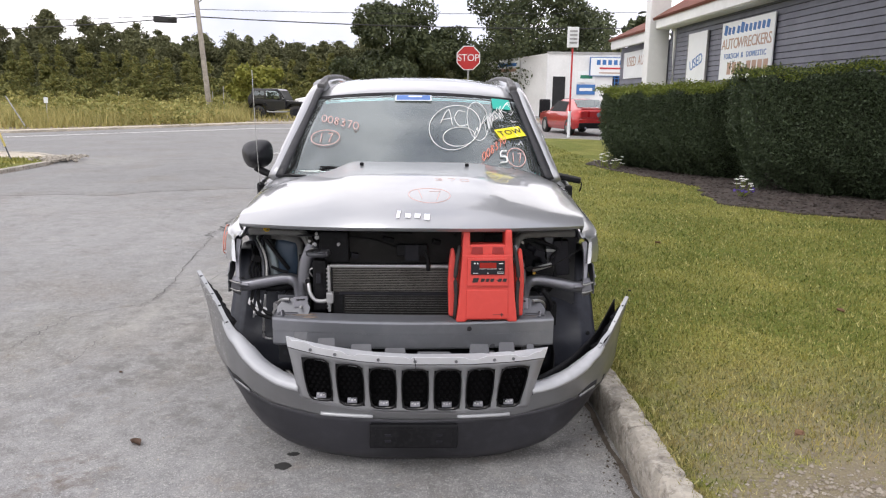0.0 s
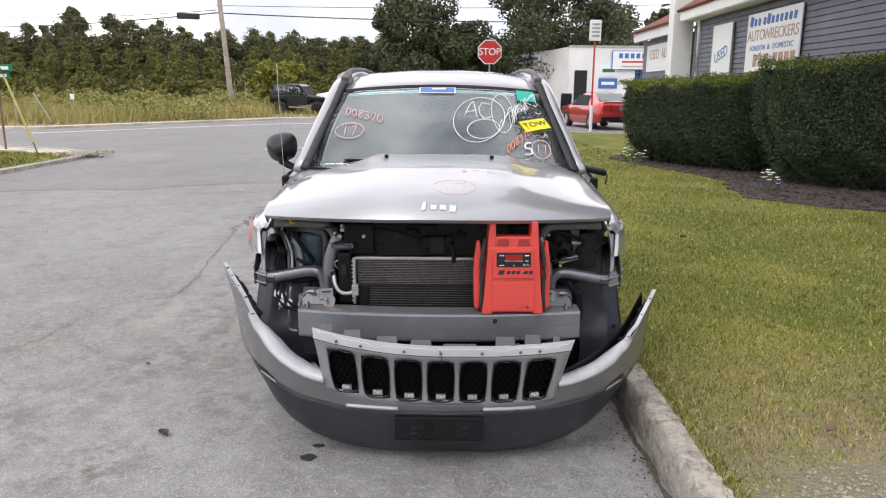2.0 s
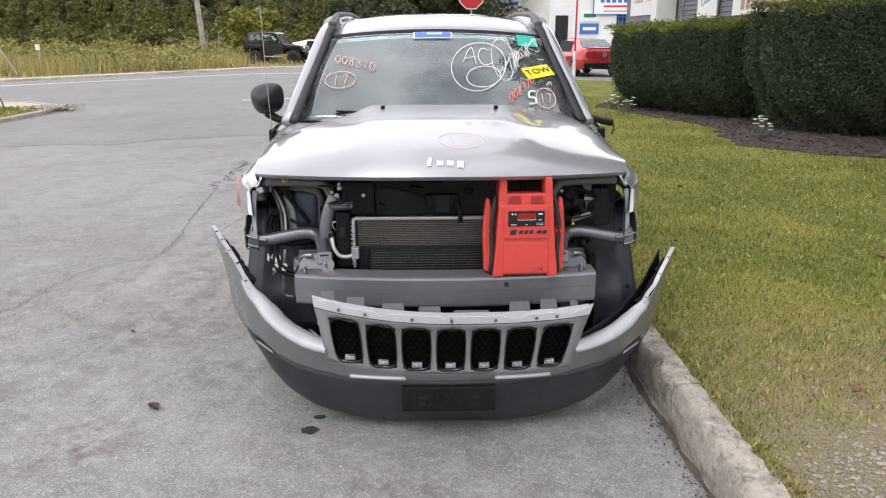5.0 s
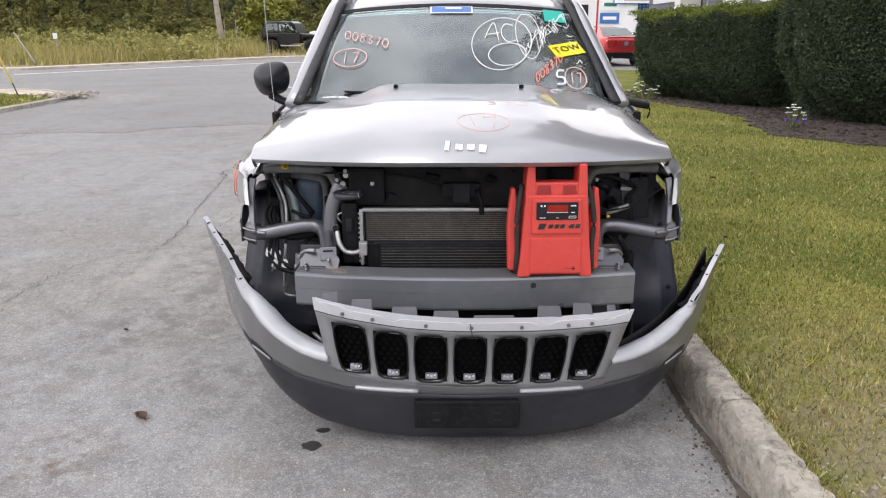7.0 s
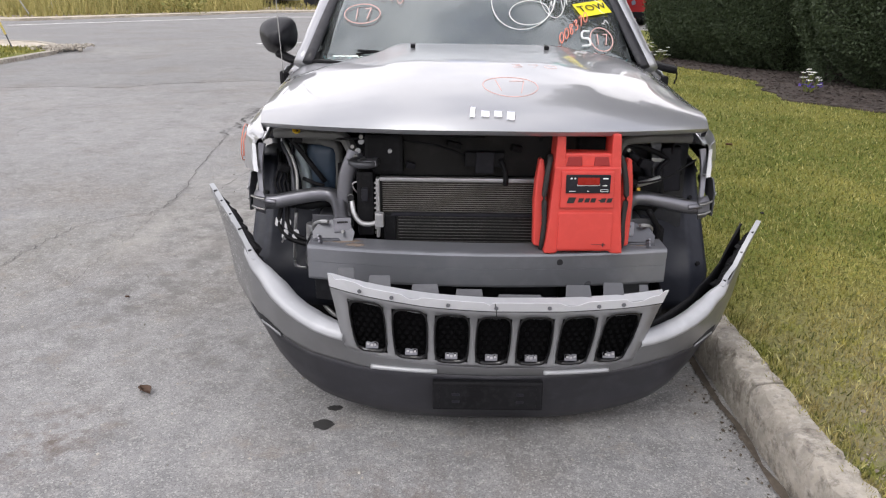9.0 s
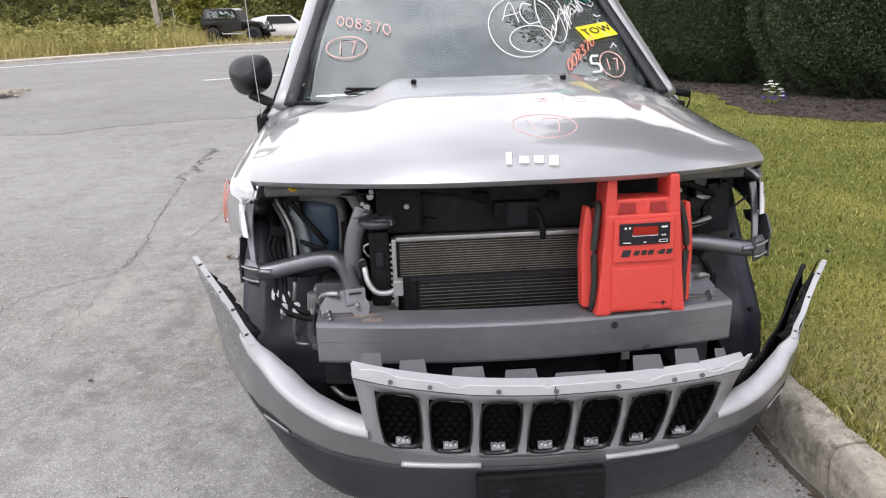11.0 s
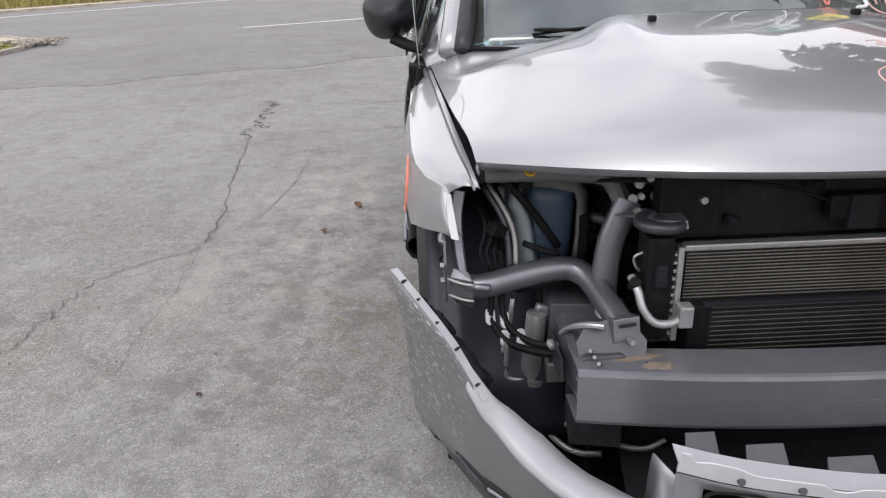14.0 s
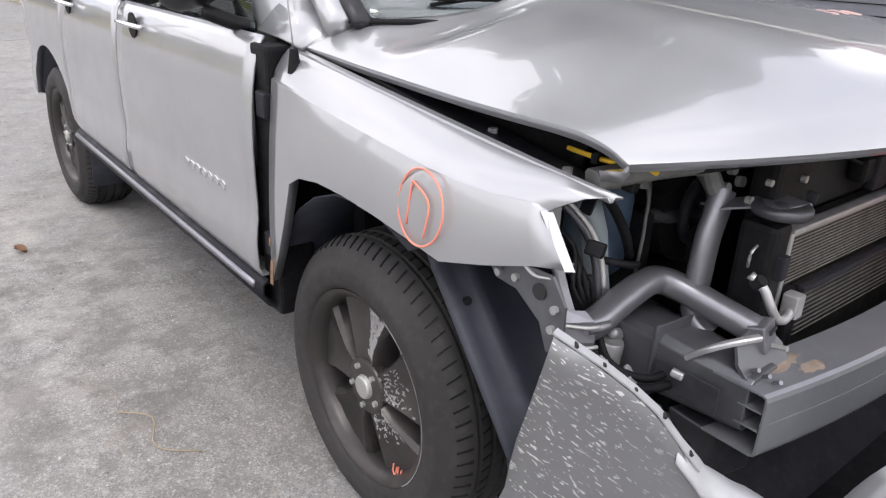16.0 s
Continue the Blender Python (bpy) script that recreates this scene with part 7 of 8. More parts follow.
# Grille inserts: rounded frames with a honeycomb set back.
for k in range(7):
    c = 0.122 * (k - 3)
    zt, zb = g_top(c) - 0.044, g_top(c) - 0.239
    loop = []
    for t in range(24):
        a = 2 * math.pi * t / 24
        q, r = math.cos(a), math.sin(a)
        q, r = math.copysign(abs(q) ** 0.45, q), math.copysign(abs(r) ** 0.45, r)
        loop.append((c + q * 0.050, (zt + zb) / 2 + r * (zt - zb) / 2))
    bm = bmesh.new()
    rings = [[bm.verts.new(cover(c + (u - c) * f, (zt + zb) / 2 + (z - (zt + zb) / 2) * f, o)) for u, z in loop] for f, o in ((1.06, 0.001), (1.02, 0.005), (0.96, 0.002), (0.90, -0.020))]
    for a, b in zip(rings, rings[1:]):
        for t in range(24):
            bm.faces.new((a[t], a[(t + 1) % 24], b[(t + 1) % 24], b[t]))
    ins = part("grille_insert", bm, GLOSSBLACK, bumper, "gloss black grille slot", smooth=True)
    back = [cover(c + q * 0.044, lerp(zt, zb, t), -0.020) for q, t in ((-1, 0.02), (1, 0.02), (1, 0.98), (-1, 0.98))]
    bm = bmesh.new()
    bm.faces.new([bm.verts.new(p) for p in back])
    part("mesh_backing", bm, DEEPBLACK, ins, thick=0.003)
    bars = []
    for r in range(9):
        for q in range(4):
            u, z = c - 0.034 + 0.0225 * q + (0.011 if r % 2 else 0), lerp(zt, zb, (r + 0.8) / 10)
            if abs(u - c) < 0.042:
                bars.append(cyl_bm(0.0085, 0.006, tuple(cover(u, z, -0.015)), (68, 0, 0), 6, 0.005))
    part("honeycomb", join_bm(*bars), DEEPBLACK, ins)
    part("clip_foot", box_bm((0.038, 0.004, 0.022), tuple(cover(c, zb + 0.020, -0.012)), (-22, 0, 0), bevel=0.003), TUBE, ins, "grey fixing foot at the slot's base")
    for q in (-1, 0, 1):
        part("bright_tab", box_bm((0.008, 0.003, 0.007), tuple(cover(c + q * 0.011, zb + 0.026 - 0.004 * (q == 0), -0.008)), (-22, 0, q * 22), bevel=0.001), ALU, ins)

# ---- the red booster pack on the beam ----
booster = thing("jump_starter", "red plastic jump starter pack standing on the bumper beam", "jump starter", loc=(0.292, -0.775, 0.6185))
booster.matrix_world = pose(0.302, -0.782, 0.619, -5, 0, 2)


def outline_prism(pts, y0, y1, bevel=0.006):
    """A body with an outline in x and z and a depth in y."""
    bm = bmesh.new()
    a, b = [bm.verts.new((x, y0, z)) for x, z in pts], [bm.verts.new((x, y1, z)) for x, z in pts]
    n = len(pts)
    bm.faces.new(a)
    bm.faces.new(b[::-1])
    for k in range(n):
        bm.faces.new((a[k], b[k], b[(k + 1) % n], a[(k + 1) % n]))
    bmesh.ops.recalc_face_normals(bm, faces=bm.faces[:])
    if bevel:
        bmesh.ops.bevel(bm, geom=bm.edges[:], offset=bevel, segments=2, profile=0.6, affect="EDGES")
    return bm


body = part("body", outline_prism([(-0.122, 0.0), (-0.085, 0.0), (-0.08, 0.008), (0.08, 0.008), (0.085, 0.0), (0.122, 0.0), (0.112, 0.10), (0.100, 0.27), (-0.100, 0.27), (-0.112, 0.10)], 0.0, 0.13), RED, booster, "red moulded plastic body")
part("front_panel", outline_prism([(-0.082, 0.145), (0.082, 0.145), (0.080, 0.258), (-0.080, 0.258)], -0.008, 0.01, 0.004), RED, booster)
part("lower_panel", outline_prism([(-0.084, 0.014), (0.084, 0.014), (0.083, 0.130), (-0.083, 0.130)], -0.005, 0.01, 0.003), RED, booster)
screenp = part("display_panel", box_bm((0.134, 0.006, 0.056), (0, -0.0095, 0.220), bevel=0.002), DARKGREY, booster, "dark grey control panel")
part("display", box_bm((0.066, 0.003, 0.022), (0.0, -0.0135, 0.229)), DISPLAY, screenp, "red digital display window")
for x, z, w, h in ((0.0, 0.2155, 0.066, 0.0015), (-0.033, 0.2175, 0.0015, 0.004), (0.033, 0.2175, 0.0015, 0.004), (0.050, 0.2155, 0.012, 0.0025), (-0.048, 0.1985, 0.020, 0.002), (0.0, 0.1985, 0.007, 0.002), (0.049, 0.2035, 0.022, 0.0012), (0.049, 0.1975, 0.022, 0.0012), (0.038, 0.2005, 0.0012, 0.007), (0.060, 0.2005, 0.0012, 0.007), (-0.052, 0.237, 0.006, 0.005), (-0.041, 0.237, 0.005, 0.005), (0.051, 0.237, 0.016, 0.004)):
    part("panel_print", box_bm((w, 0.001, h), (x, -0.0129, z)), SIGNWHITE, screenp)
for k, (w, h) in enumerate([(0.026, 0.018), (0.017, 0.013), (0.016, 0.013), (0.017, 0.013), (0.008, 0.004), (0.017, 0.013), (0.017, 0.013)]):
    x = -0.060 + sum([0.0285, 0.0195, 0.0185, 0.0195, 0.0105, 0.0195, 0.0195][:k])
    bm = box_bm((w * 0.85, 0.0015, h), (0, 0, 0))
    for v in bm.verts:
        v.co.x += v.co.z * 0.35
    part("logo_mark", bm, INK, booster, "black maker's mark as plain slanted shapes", m=pose(x + 0.012, -0.0090, 0.170))
part("plus_mark", join_bm(box_bm((0.014, 0.0015, 0.003)), box_bm((0.003, 0.0015, 0.014)), box_bm((0.03, 0.0012, 0.001), (-0.02, 0, 0.001))), INK, booster, "black plus sign", m=pose(0.058, -0.0058, 0.030))
part("pocket_bar", outline_prism([(-0.092, 0.262), (0.092, 0.262), (0.072, 0.310), (-0.072, 0.310)], 0.008, 0.10), RED, booster)
for s in (-1, 1):
    # Raised panels in darker red; the pockets' shade is painted, not hollowed.
    part("pocket", outline_prism([(s * 0.018, 0.272), (s * 0.066, 0.272), (s * 0.060, 0.300), (s * 0.020, 0.300)], 0.0045, 0.012, 0.002), REDSHADE, booster, "pocket as a darker red panel, recess shade in its colour")
    part("handle_post", outline_prism([(s * 0.068, 0.26), (s * 0.102, 0.26), (s * 0.096, 0.368), (s * 0.070, 0.368)], 0.004, 0.09), RED, booster)
    wing = part("cable_wing", outline_prism([(s * 0.112, 0.012), (s * 0.150, 0.016), (s * 0.154, 0.16), (s * 0.150, 0.225), (s * 0.142, 0.29), (s * 0.130, 0.29), (s * 0.116, 0.21)], 0.035, 0.075), RED, booster, "red side wing wound with cable", bevel=0.004)
    part("cable", tube_bm([(s * 0.124, 0.045, 0.006), (s * 0.125, 0.026, 0.03), (s * 0.122, 0.020, 0.10), (s * 0.126, 0.018, 0.18), (s * 0.118, 0.022, 0.25), (s * 0.108, 0.04, 0.292), (s * 0.104, 0.09, 0.285)], 0.0085, 8), RUBBER, wing, "black booster cable", smooth=True)
part("handle_bar", box_bm((0.19, 0.05, 0.03), (0, 0.05, 0.372), bevel=0.01), RED, booster)


# ---- hedges, bed, building ----
def hedge(name, front, depth, tops, n, seed, label, fresh=1.0, tuck=0.04):
    """A clipped hedge along a front line, of small leaves on an uneven skin, with fresh tips on top."""
    r = np.random.default_rng(seed)
    line = [Vector((*p, 0)) for p in front]
    hd = thing(name, label, "hedge", loc=(*front[0], 0.17), group="clipped hedges")
    inv = hd.matrix_world.inverted()
    seglen = [(b - a).length for a, b in zip(line, line[1:])]
    total = sum(seglen)

    def at(s):
        s = s * total
        for a, b, L in zip(line, line[1:], seglen):
            if s <= L or b is line[-1]:
                d = (b - a).normalized()
                return a + d * min(s, L), Vector((-d.y, d.x, 0))
            s -= L

    pts, tips = [], []
    probe = at(0.5)[1]
    sign = 1 if probe.x > 0 else -1
    for _ in range(n):
        s, face = r.random(), r.random()
        c, nn = at(s)
        nn = nn * sign
        top = lerp(tops[0], tops[1], s) + 0.04 * math.sin(s * 21) + 0.03 * math.sin(s * 47 + 1)
        if face < 0.60:
            z = 0.10 + (top - 0.10) * r.random()
            c = at(s + (1 - s) * tuck * max(0, 1 - (z - 0.10) / 1.0))[0]
            o = 0.70 * max(0, 1 - (z - 0.10) / 0.70) ** 1.6 + 0.45 * max(0, 1 - min(s, 1 - s) * total / 0.45) ** 2 + 0.08 * max(0, (z - top + 0.15) / 0.15) ** 2 + 0.035 * math.sin(s * 38 + z * 7) + r.normal(0, 0.035)
            p = c + nn * o
        elif face < 0.80:
            z = top + r.normal(0, 0.03)
            p = c + nn * (depth * r.random())
        else:
            z = 0.16 + (top - 0.16) * r.random()
            e = at(tuck * max(0, 1 - (z - 0.10) / 1.0) if r.random() < 0.5 else 1.0)[0]
            p = e + nn * (0.35 + (depth - 0.35) * r.random()) + Vector((r.normal(0, 0.05), r.normal(0, 0.05), 0))
        q = inv @ Vector((p.x, p.y, z))
        (tips if z > top - 0.07 - 0.05 * r.random() and r.random() < fresh else pts).append(tuple(q))
    v, f = leaf_quads(np.array(pts), 0.018, r, 0.1, 0.5)
    o1 = tagged(fast_mesh("foliage", v, f, HEDGE_LEAF), kind="stuff")
    v, f = leaf_quads(np.array(tips), 0.020, r, 0.0, 0.4)
    o2 = tagged(fast_mesh("fresh_growth", v, f, HEDGE_TOP), kind="stuff")
    o1.parent = o2.parent = hd
    # The dense inside, near black: shade between the leaves put into its colour.
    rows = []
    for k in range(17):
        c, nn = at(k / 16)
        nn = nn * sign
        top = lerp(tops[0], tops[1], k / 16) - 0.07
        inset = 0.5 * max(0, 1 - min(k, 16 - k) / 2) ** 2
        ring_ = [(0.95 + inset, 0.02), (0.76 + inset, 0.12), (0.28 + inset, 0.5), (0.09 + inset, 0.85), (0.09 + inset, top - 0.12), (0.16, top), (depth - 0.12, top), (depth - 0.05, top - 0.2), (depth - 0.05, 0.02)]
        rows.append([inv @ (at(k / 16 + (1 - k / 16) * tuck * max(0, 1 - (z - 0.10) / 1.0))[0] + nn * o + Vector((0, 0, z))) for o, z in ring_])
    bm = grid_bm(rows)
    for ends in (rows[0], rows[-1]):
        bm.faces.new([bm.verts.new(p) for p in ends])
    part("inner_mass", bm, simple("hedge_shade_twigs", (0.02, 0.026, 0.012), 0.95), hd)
    return hd


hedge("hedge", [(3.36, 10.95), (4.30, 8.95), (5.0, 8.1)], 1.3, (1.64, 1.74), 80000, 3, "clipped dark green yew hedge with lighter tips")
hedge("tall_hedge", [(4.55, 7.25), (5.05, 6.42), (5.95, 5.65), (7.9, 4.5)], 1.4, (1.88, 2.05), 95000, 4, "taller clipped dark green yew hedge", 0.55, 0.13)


def flowers(x, y, seed, purple, n=14, spread=0.14):
    r = random.Random(seed)
    fl = thing("flower_clump", "small white flowers" + (" with purple ones below" if purple else " beside the hedge"), "flowers", loc=(x, y, 0.18))
    stems, heads, low = [], [], []
    for k in range(n):
        a, d, h = r.uniform(0, 6.28), spread * math.sqrt(r.random()), r.uniform(0.10, 0.28)
        px, py = d * math.cos(a), d * math.sin(a)
        stems.append(tube_bm([(px * 0.3, py * 0.3, 0), (px * 0.8, py * 0.8, h * 0.6), (px, py, h)], 0.004, 4, 2))
        for q in range(5):
            b = 6.283 * q / 5
            heads.append(box_bm((0.027, 0.016, 0.004), (px + 0.018 * math.cos(b), py + 0.018 * math.sin(b), h), (r.uniform(-30, 30), r.uniform(-30, 30), math.degrees(b))))
        if purple:
            low.append(box_bm((0.04, 0.03, 0.006), (px * 1.2, py * 1.2, 0.07 + 0.05 * r.random()), (r.uniform(-40, 40), r.uniform(-40, 40), r.uniform(0, 90))))
    tagged(part("stems", join_bm(*stems), HEDGE_TOP, fl), kind="stuff")
    tagged(part("petals", join_bm(*heads), FLOWERWHITE, fl), kind="stuff")
    if low:
        tagged(part("low_petals", join_bm(*low), FLOWERPURPLE, fl), kind="stuff")


flowers(4.45, 6.3, 1, True)
flowers(3.62, 10.15, 2, False, 16, 0.22)
flowers(3.52, 10.55, 3, False, 8, 0.15)

# The yard office beyond the hedges.
WX = 7.1
office = thing("yard_office", "low yard office with grey lap siding and red-brown roof", "building", loc=(WX, 18.0, 0.0))


def at_office(bm):
    bm.transform(Matrix.Translation((-WX, -18.0, 0)))
    return bm


# Near-black backing, so the gaps between boards read as shadow lines.
part("wall", at_office(box_bm((8.0, 22.0, 3.7), (WX + 4.06, 6.9, 1.85))), SHADEBLACK, office)
for k in range(27):
    z = 0.35 + 0.123 * k
    part("siding_board", at_office(box_bm((0.022, 21.9, 0.112), (WX + 0.035, 6.9, z + 0.06), (0, 9, 0))), SIDING, office)
part("corner_post", at_office(box_bm((0.60, 0.50, 4.6), (WX - 0.20, 18.45, 2.3), bevel=0.03)), WHITEPAINT, office, "white painted corner pier")
part("downpipe", at_office(tube_bm([(WX - 0.05, 17.5, 3.45), (WX + 0.0, 17.4, 3.2), (WX + 0.0, 17.4, 0.3)], 0.05, 8)), WHITEPAINT, office, smooth=True)
part("fascia", at_office(box_bm((0.16, 22.4, 0.26), (WX - 0.32, 6.75, 3.62), bevel=0.01)), WHITEPAINT, office, "white fascia board")
part("soffit", at_office(box_bm((0.5, 22.3, 0.04), (WX - 0.1, 6.75, 3.49))), WHITEPAINT, office)
part("roof", at_office(grid_bm([[(WX - 0.45, y, 3.76), (WX + 1.2, y, 4.75), (WX + 4.0, y, 6.2), (WX + 8.4, y, 4.0)] for y in (-4.6, 5, 18.1)])), SHINGLE, office, thick=0.08)
for k in range(9):
    part("shingle_course", at_office(box_bm((0.24, 22.6, 0.02), (WX - 0.36 + 0.2 * k, 6.75, 3.825 + 0.108 * k), (0, -27, 0))), SHINGLE, office)
# The porch wing behind the pier.
wing = part("porch_wing", at_office(box_bm((3.0, 4.5, 3.3), (WX + 1.66, 21.4, 1.65))), SIDING, office)
for k in range(15):
    part("siding_board", at_office(box_bm((0.02, 4.4, 0.18), (WX + 0.13, 21.4, 0.3 + 0.2 * k), (0, 6, 0))), SIDING, wing)
part("wing_fascia", at_office(box_bm((0.14, 5.0, 0.30), (WX - 0.14, 21.3, 3.42))), WHITEPAINT, wing)
part("wing_roof", at_office(grid_bm([[(WX - 0.29, 18.5, 3.58), (WX + 1.9, 18.5, 4.7)], [(WX - 0.29, 23.9, 3.58), (WX + 1.9, 23.0, 4.7)]])), SHINGLE, wing, thick=0.08)


def wall_sign(name, label, y0, y1, z0, z1, x=WX - 0.03):
    sg = thing(name, label, "sign", loc=(x, (y0 + y1) / 2, (z0 + z1) / 2))
    inv = Matrix.Translation((-x, -(y0 + y1) / 2, -(z0 + z1) / 2))
    part("board", box_bm((0.03, y1 - y0, z1 - z0), (0, 0, 0), bevel=0.004), SIGNWHITE, sg, "white painted board")
    return sg, inv


def bars(sg, rows_, mat, label):
    for y, z, w, h in rows_:
        part("sign_bar", box_bm((0.006, w, h), (-0.018, y, z)), mat, sg, label)


sg, inv = wall_sign("yard_sign", "white yard sign with blue and tan lettering", 11.33, 13.95, 1.97, 3.25)
for k in range(11):
    part("name_shape", box_bm((0.006, 0.13 if k not in (0, 4) else 0.17, 0.16 if k not in (0, 4) else 0.22), (-0.018, 1.08 - 0.205 * k - (0.06 if k > 2 else 0), 0.44 + (0.03 if k in (0, 4) else 0)), (12, 0, 0), bevel=0.002), SIGNBLUE, sg, "blue name as plain shapes")
m = lambda y, z: Matrix.Translation((-0.018, y, z)) @ Euler((radians(90), 0, radians(-90))).to_matrix().to_4x4()
for word, y in (("AUTO", 0.80), ("WRECKERS", -0.42)):
    part("lettering", text_bm(word, 0.335, m(y, 0.14), 0.004, 0.95), SIGNTAN, sg, "tan word")
for word, y in (("FOREIGN", 0.68), ("&", 0.10), ("DOMESTIC", -0.58)):
    part("lettering", text_bm(word, 0.17, m(y, -0.13), 0.004, 1.2), SIGNBLUE, sg, "blue word")
bars(sg, [(0.75 - 0.27 * k - (0.1 if k > 2 else 0), -0.40, 0.20, 0.27) for k in range(3)] + [(-0.02, -0.40, 0.12, 0.05)] + [(-0.26 - 0.27 * k, -0.40, 0.20, 0.27) for k in range(4)], SIGNTAN, "tan figures as plain bars")
sg, inv = wall_sign("used_sign", "narrow white sign with blue lettering", 14.85, 16.17, 1.45, 3.2)
part("lettering", text_bm("USED", 0.37, m(0, 0.12) @ Matrix.Rotation(radians(14), 4, "Z"), 0.004, 1.0), SIGNBLUE, sg, "blue word")
part("lettering", text_bm("AUTO", 0.34, m(0, -0.62), 0.004, 1.0), SIGNTAN, sg, "tan word")
for y in (-0.665, 0.665):
    part("sign_frame", box_bm((0.05, 0.03, 1.72), (0, y, 0)), GALV, sg)
sg, inv = wall_sign("porch_sign", "white sign on the porch wing", 19.6, 23.0, 2.2, 3.1, WX + 0.10)
for word, y in (("USED", 0.72), ("AUTO", -0.72)):
    part("lettering", text_bm(word, 0.46, m(y, 0.1), 0.004, 1.0), SIGNTAN, sg, "tan word")

# ---- the white shop across the cross street ----
shop = thing("repair_shop", "white flat-roofed repair shop with an open bay", "building", loc=(14.0, 56.0, 0.0))
part("front_wall", box_bm((14.0, 0.4, 5.0), (2.9, -0.1, 2.5)), WHITEPAINT, shop, "white painted front wall")
part("side_wall", grid_bm([[(-4.1, -0.3, 0), (-4.1, -0.3, 5.0)], [(-8.6, 9.0, 0), (-8.6, 9.0, 4.6)]]), WHITEPAINT, shop, thick=0.3)
part("back_block", box_bm((14, 9, 4.4), (4.0, 5.5, 2.2)), WHITEPAINT, shop)
part("parapet", box_bm((14.2, 0.5, 0.18), (2.9, -0.1, 5.05)), GALV, shop)
# Dark panels on the walls paint the shade inside bays and window.
part("bay_opening", box_bm((1.0, 0.1, 3.2), (-3.2, -0.32, 1.6)), SHADEBLACK, shop, "open workshop bay, its inner shade painted as a dark panel")
part("bay_opening", box_bm((0.1, 2.0, 3.0), (-6.2, 3.9, 1.5), (0, 0, 26)), SHADEBLACK, shop)
win = part("window", box_bm((1.5, 0.12, 1.3), (1.9, -0.32, 2.6)), SHADEBLACK, shop, "barred window, the room's shade painted as a dark panel")
for k in range(5):
    part("window_bar", box_bm((0.05, 0.05, 1.3), (1.3 + 0.3 * k, -0.40, 2.6)), SIGNBLUE, win)
for k in range(4):
    part("window_bar", box_bm((1.5, 0.05, 0.05), (1.9, -0.42, 2.1 + 0.33 * k)), SIGNBLUE, win)
ss = thing("shop_sign", "long white shop sign in blue and red", "sign", loc=(16.2, 55.55, 4.0))
part("board", box_bm((6.0, 0.06, 1.5), (0, 0, 0)), SIGNBLUE, ss, "blue sign edge")
part("face", box_bm((5.85, 0.07, 1.38), (0, -0.02, 0)), SIGNWHITE, ss)
for k in range(11):
    part("name_shape", box_bm((0.30, 0.02, 0.38), (-2.3 + 0.46 * k, -0.065, 0.34)), SIGNBLUE, ss, "blue name as plain shapes")
for z, h in ((-0.12, 0.22), (-0.48, 0.14)):
    part("sign_bar", box_bm((4.4, 0.02, h * 0.6), (0, -0.065, z)), SIGNRED if h > 0.2 else SIGNTAN, ss, "line of lettering as a plain bar")
s2 = thing("side_shop_sign", "small white sign on the shop's side", "sign", loc=(7.4, 60.6, 4.0), rz=26)
part("board", box_bm((0.08, 3.6, 1.2), (-0.3, 0, 0)), SIGNWHITE, s2)
for z in (0.25, -0.2):
    part("sign_bar", box_bm((0.02, 2.9, 0.26), (-0.35, 0, z)), SIGNBLUE if z > 0 else SIGNTAN, s2)
for x, z, w, h, mt in ((13.0, 3.2, 1.4, 0.9, SIGNGREEN), (13.0, 2.2, 1.5, 0.8, SIGNBLUE)):
    nb = thing("notice_board", "small coloured notice on the shop wall", "sign", loc=(x, 55.66, z), group="shop notices")
    part("board", box_bm((w, 0.06, h)), SIGNWHITE if mt is SIGNGREEN else mt, nb)
    part("notice_print", box_bm((w * 0.7, 0.02, h * 0.3), (0, -0.04, 0)), mt if mt is SIGNGREEN else SIGNWHITE, nb)
drum = thing("black_tank", "black plastic tank beside the shop", "tank", loc=(9.2, 52.5, 0.0))
part("tank_body", cyl_bm(0.42, 1.4, (0, 0, 0.70), n=24, bevel=0.1), BLACK, drum, smooth=True)


# ---- stop sign, posts, poles, wires ----
def post_sign(name, label, x, y, h, panel):
    ps = thing(name, label, "sign", loc=(x, y, 0.0))
    part("post", box_bm((0.05, 0.04, h), (0, 0.03, h / 2)), GALV, ps)
    return ps


st = post_sign("stop_sign", "red octagonal stop sign with a white border", 1.39, 20.0, 3.0, None)
octo = lambda r: [(r * math.cos(math.pi / 8 + k * math.pi / 4), r * math.sin(math.pi / 8 + k * math.pi / 4)) for k in range(8)]
face = Matrix.Translation((0, 0, 2.71)) @ Euler((radians(90), 0, 0)).to_matrix().to_4x4()
part("border", prism_bm(octo(0.405), 0, 0.006), SIGNWHITE, st, "white border", m=face)
part("panel", prism_bm(octo(0.375), 0.006, 0.010), SIGNRED, st, "red octagon", m=face)
part("lettering", text_bm("STOP", 0.30, face @ Matrix.Translation((0, 0, 0.012)), 0.001, 0.95), SIGNWHITE, st, "white word")

ls = thing("tall_sign_post", "thin red and white post with a white box sign", "sign", loc=(5.6, 24.5, 0.0))
part("post", cyl_bm(0.035, 3.6, (0, 0, 1.8), n=10), SIGNRED, ls, "thin red post")
part("post_foot", cyl_bm(0.06, 1.0, (0, 0, 0.5), n=10), SIGNWHITE, ls, "white lower sleeve")
part("box_sign", box_bm((0.42, 0.15, 0.75), (0, 0, 3.75), bevel=0.02), SIGNWHITE, ls)
for k in range(4):
    part("sign_bar", box_bm((0.28, 0.02, 0.06), (0, -0.08, 3.55 + 0.14 * k)), GALV, ls)

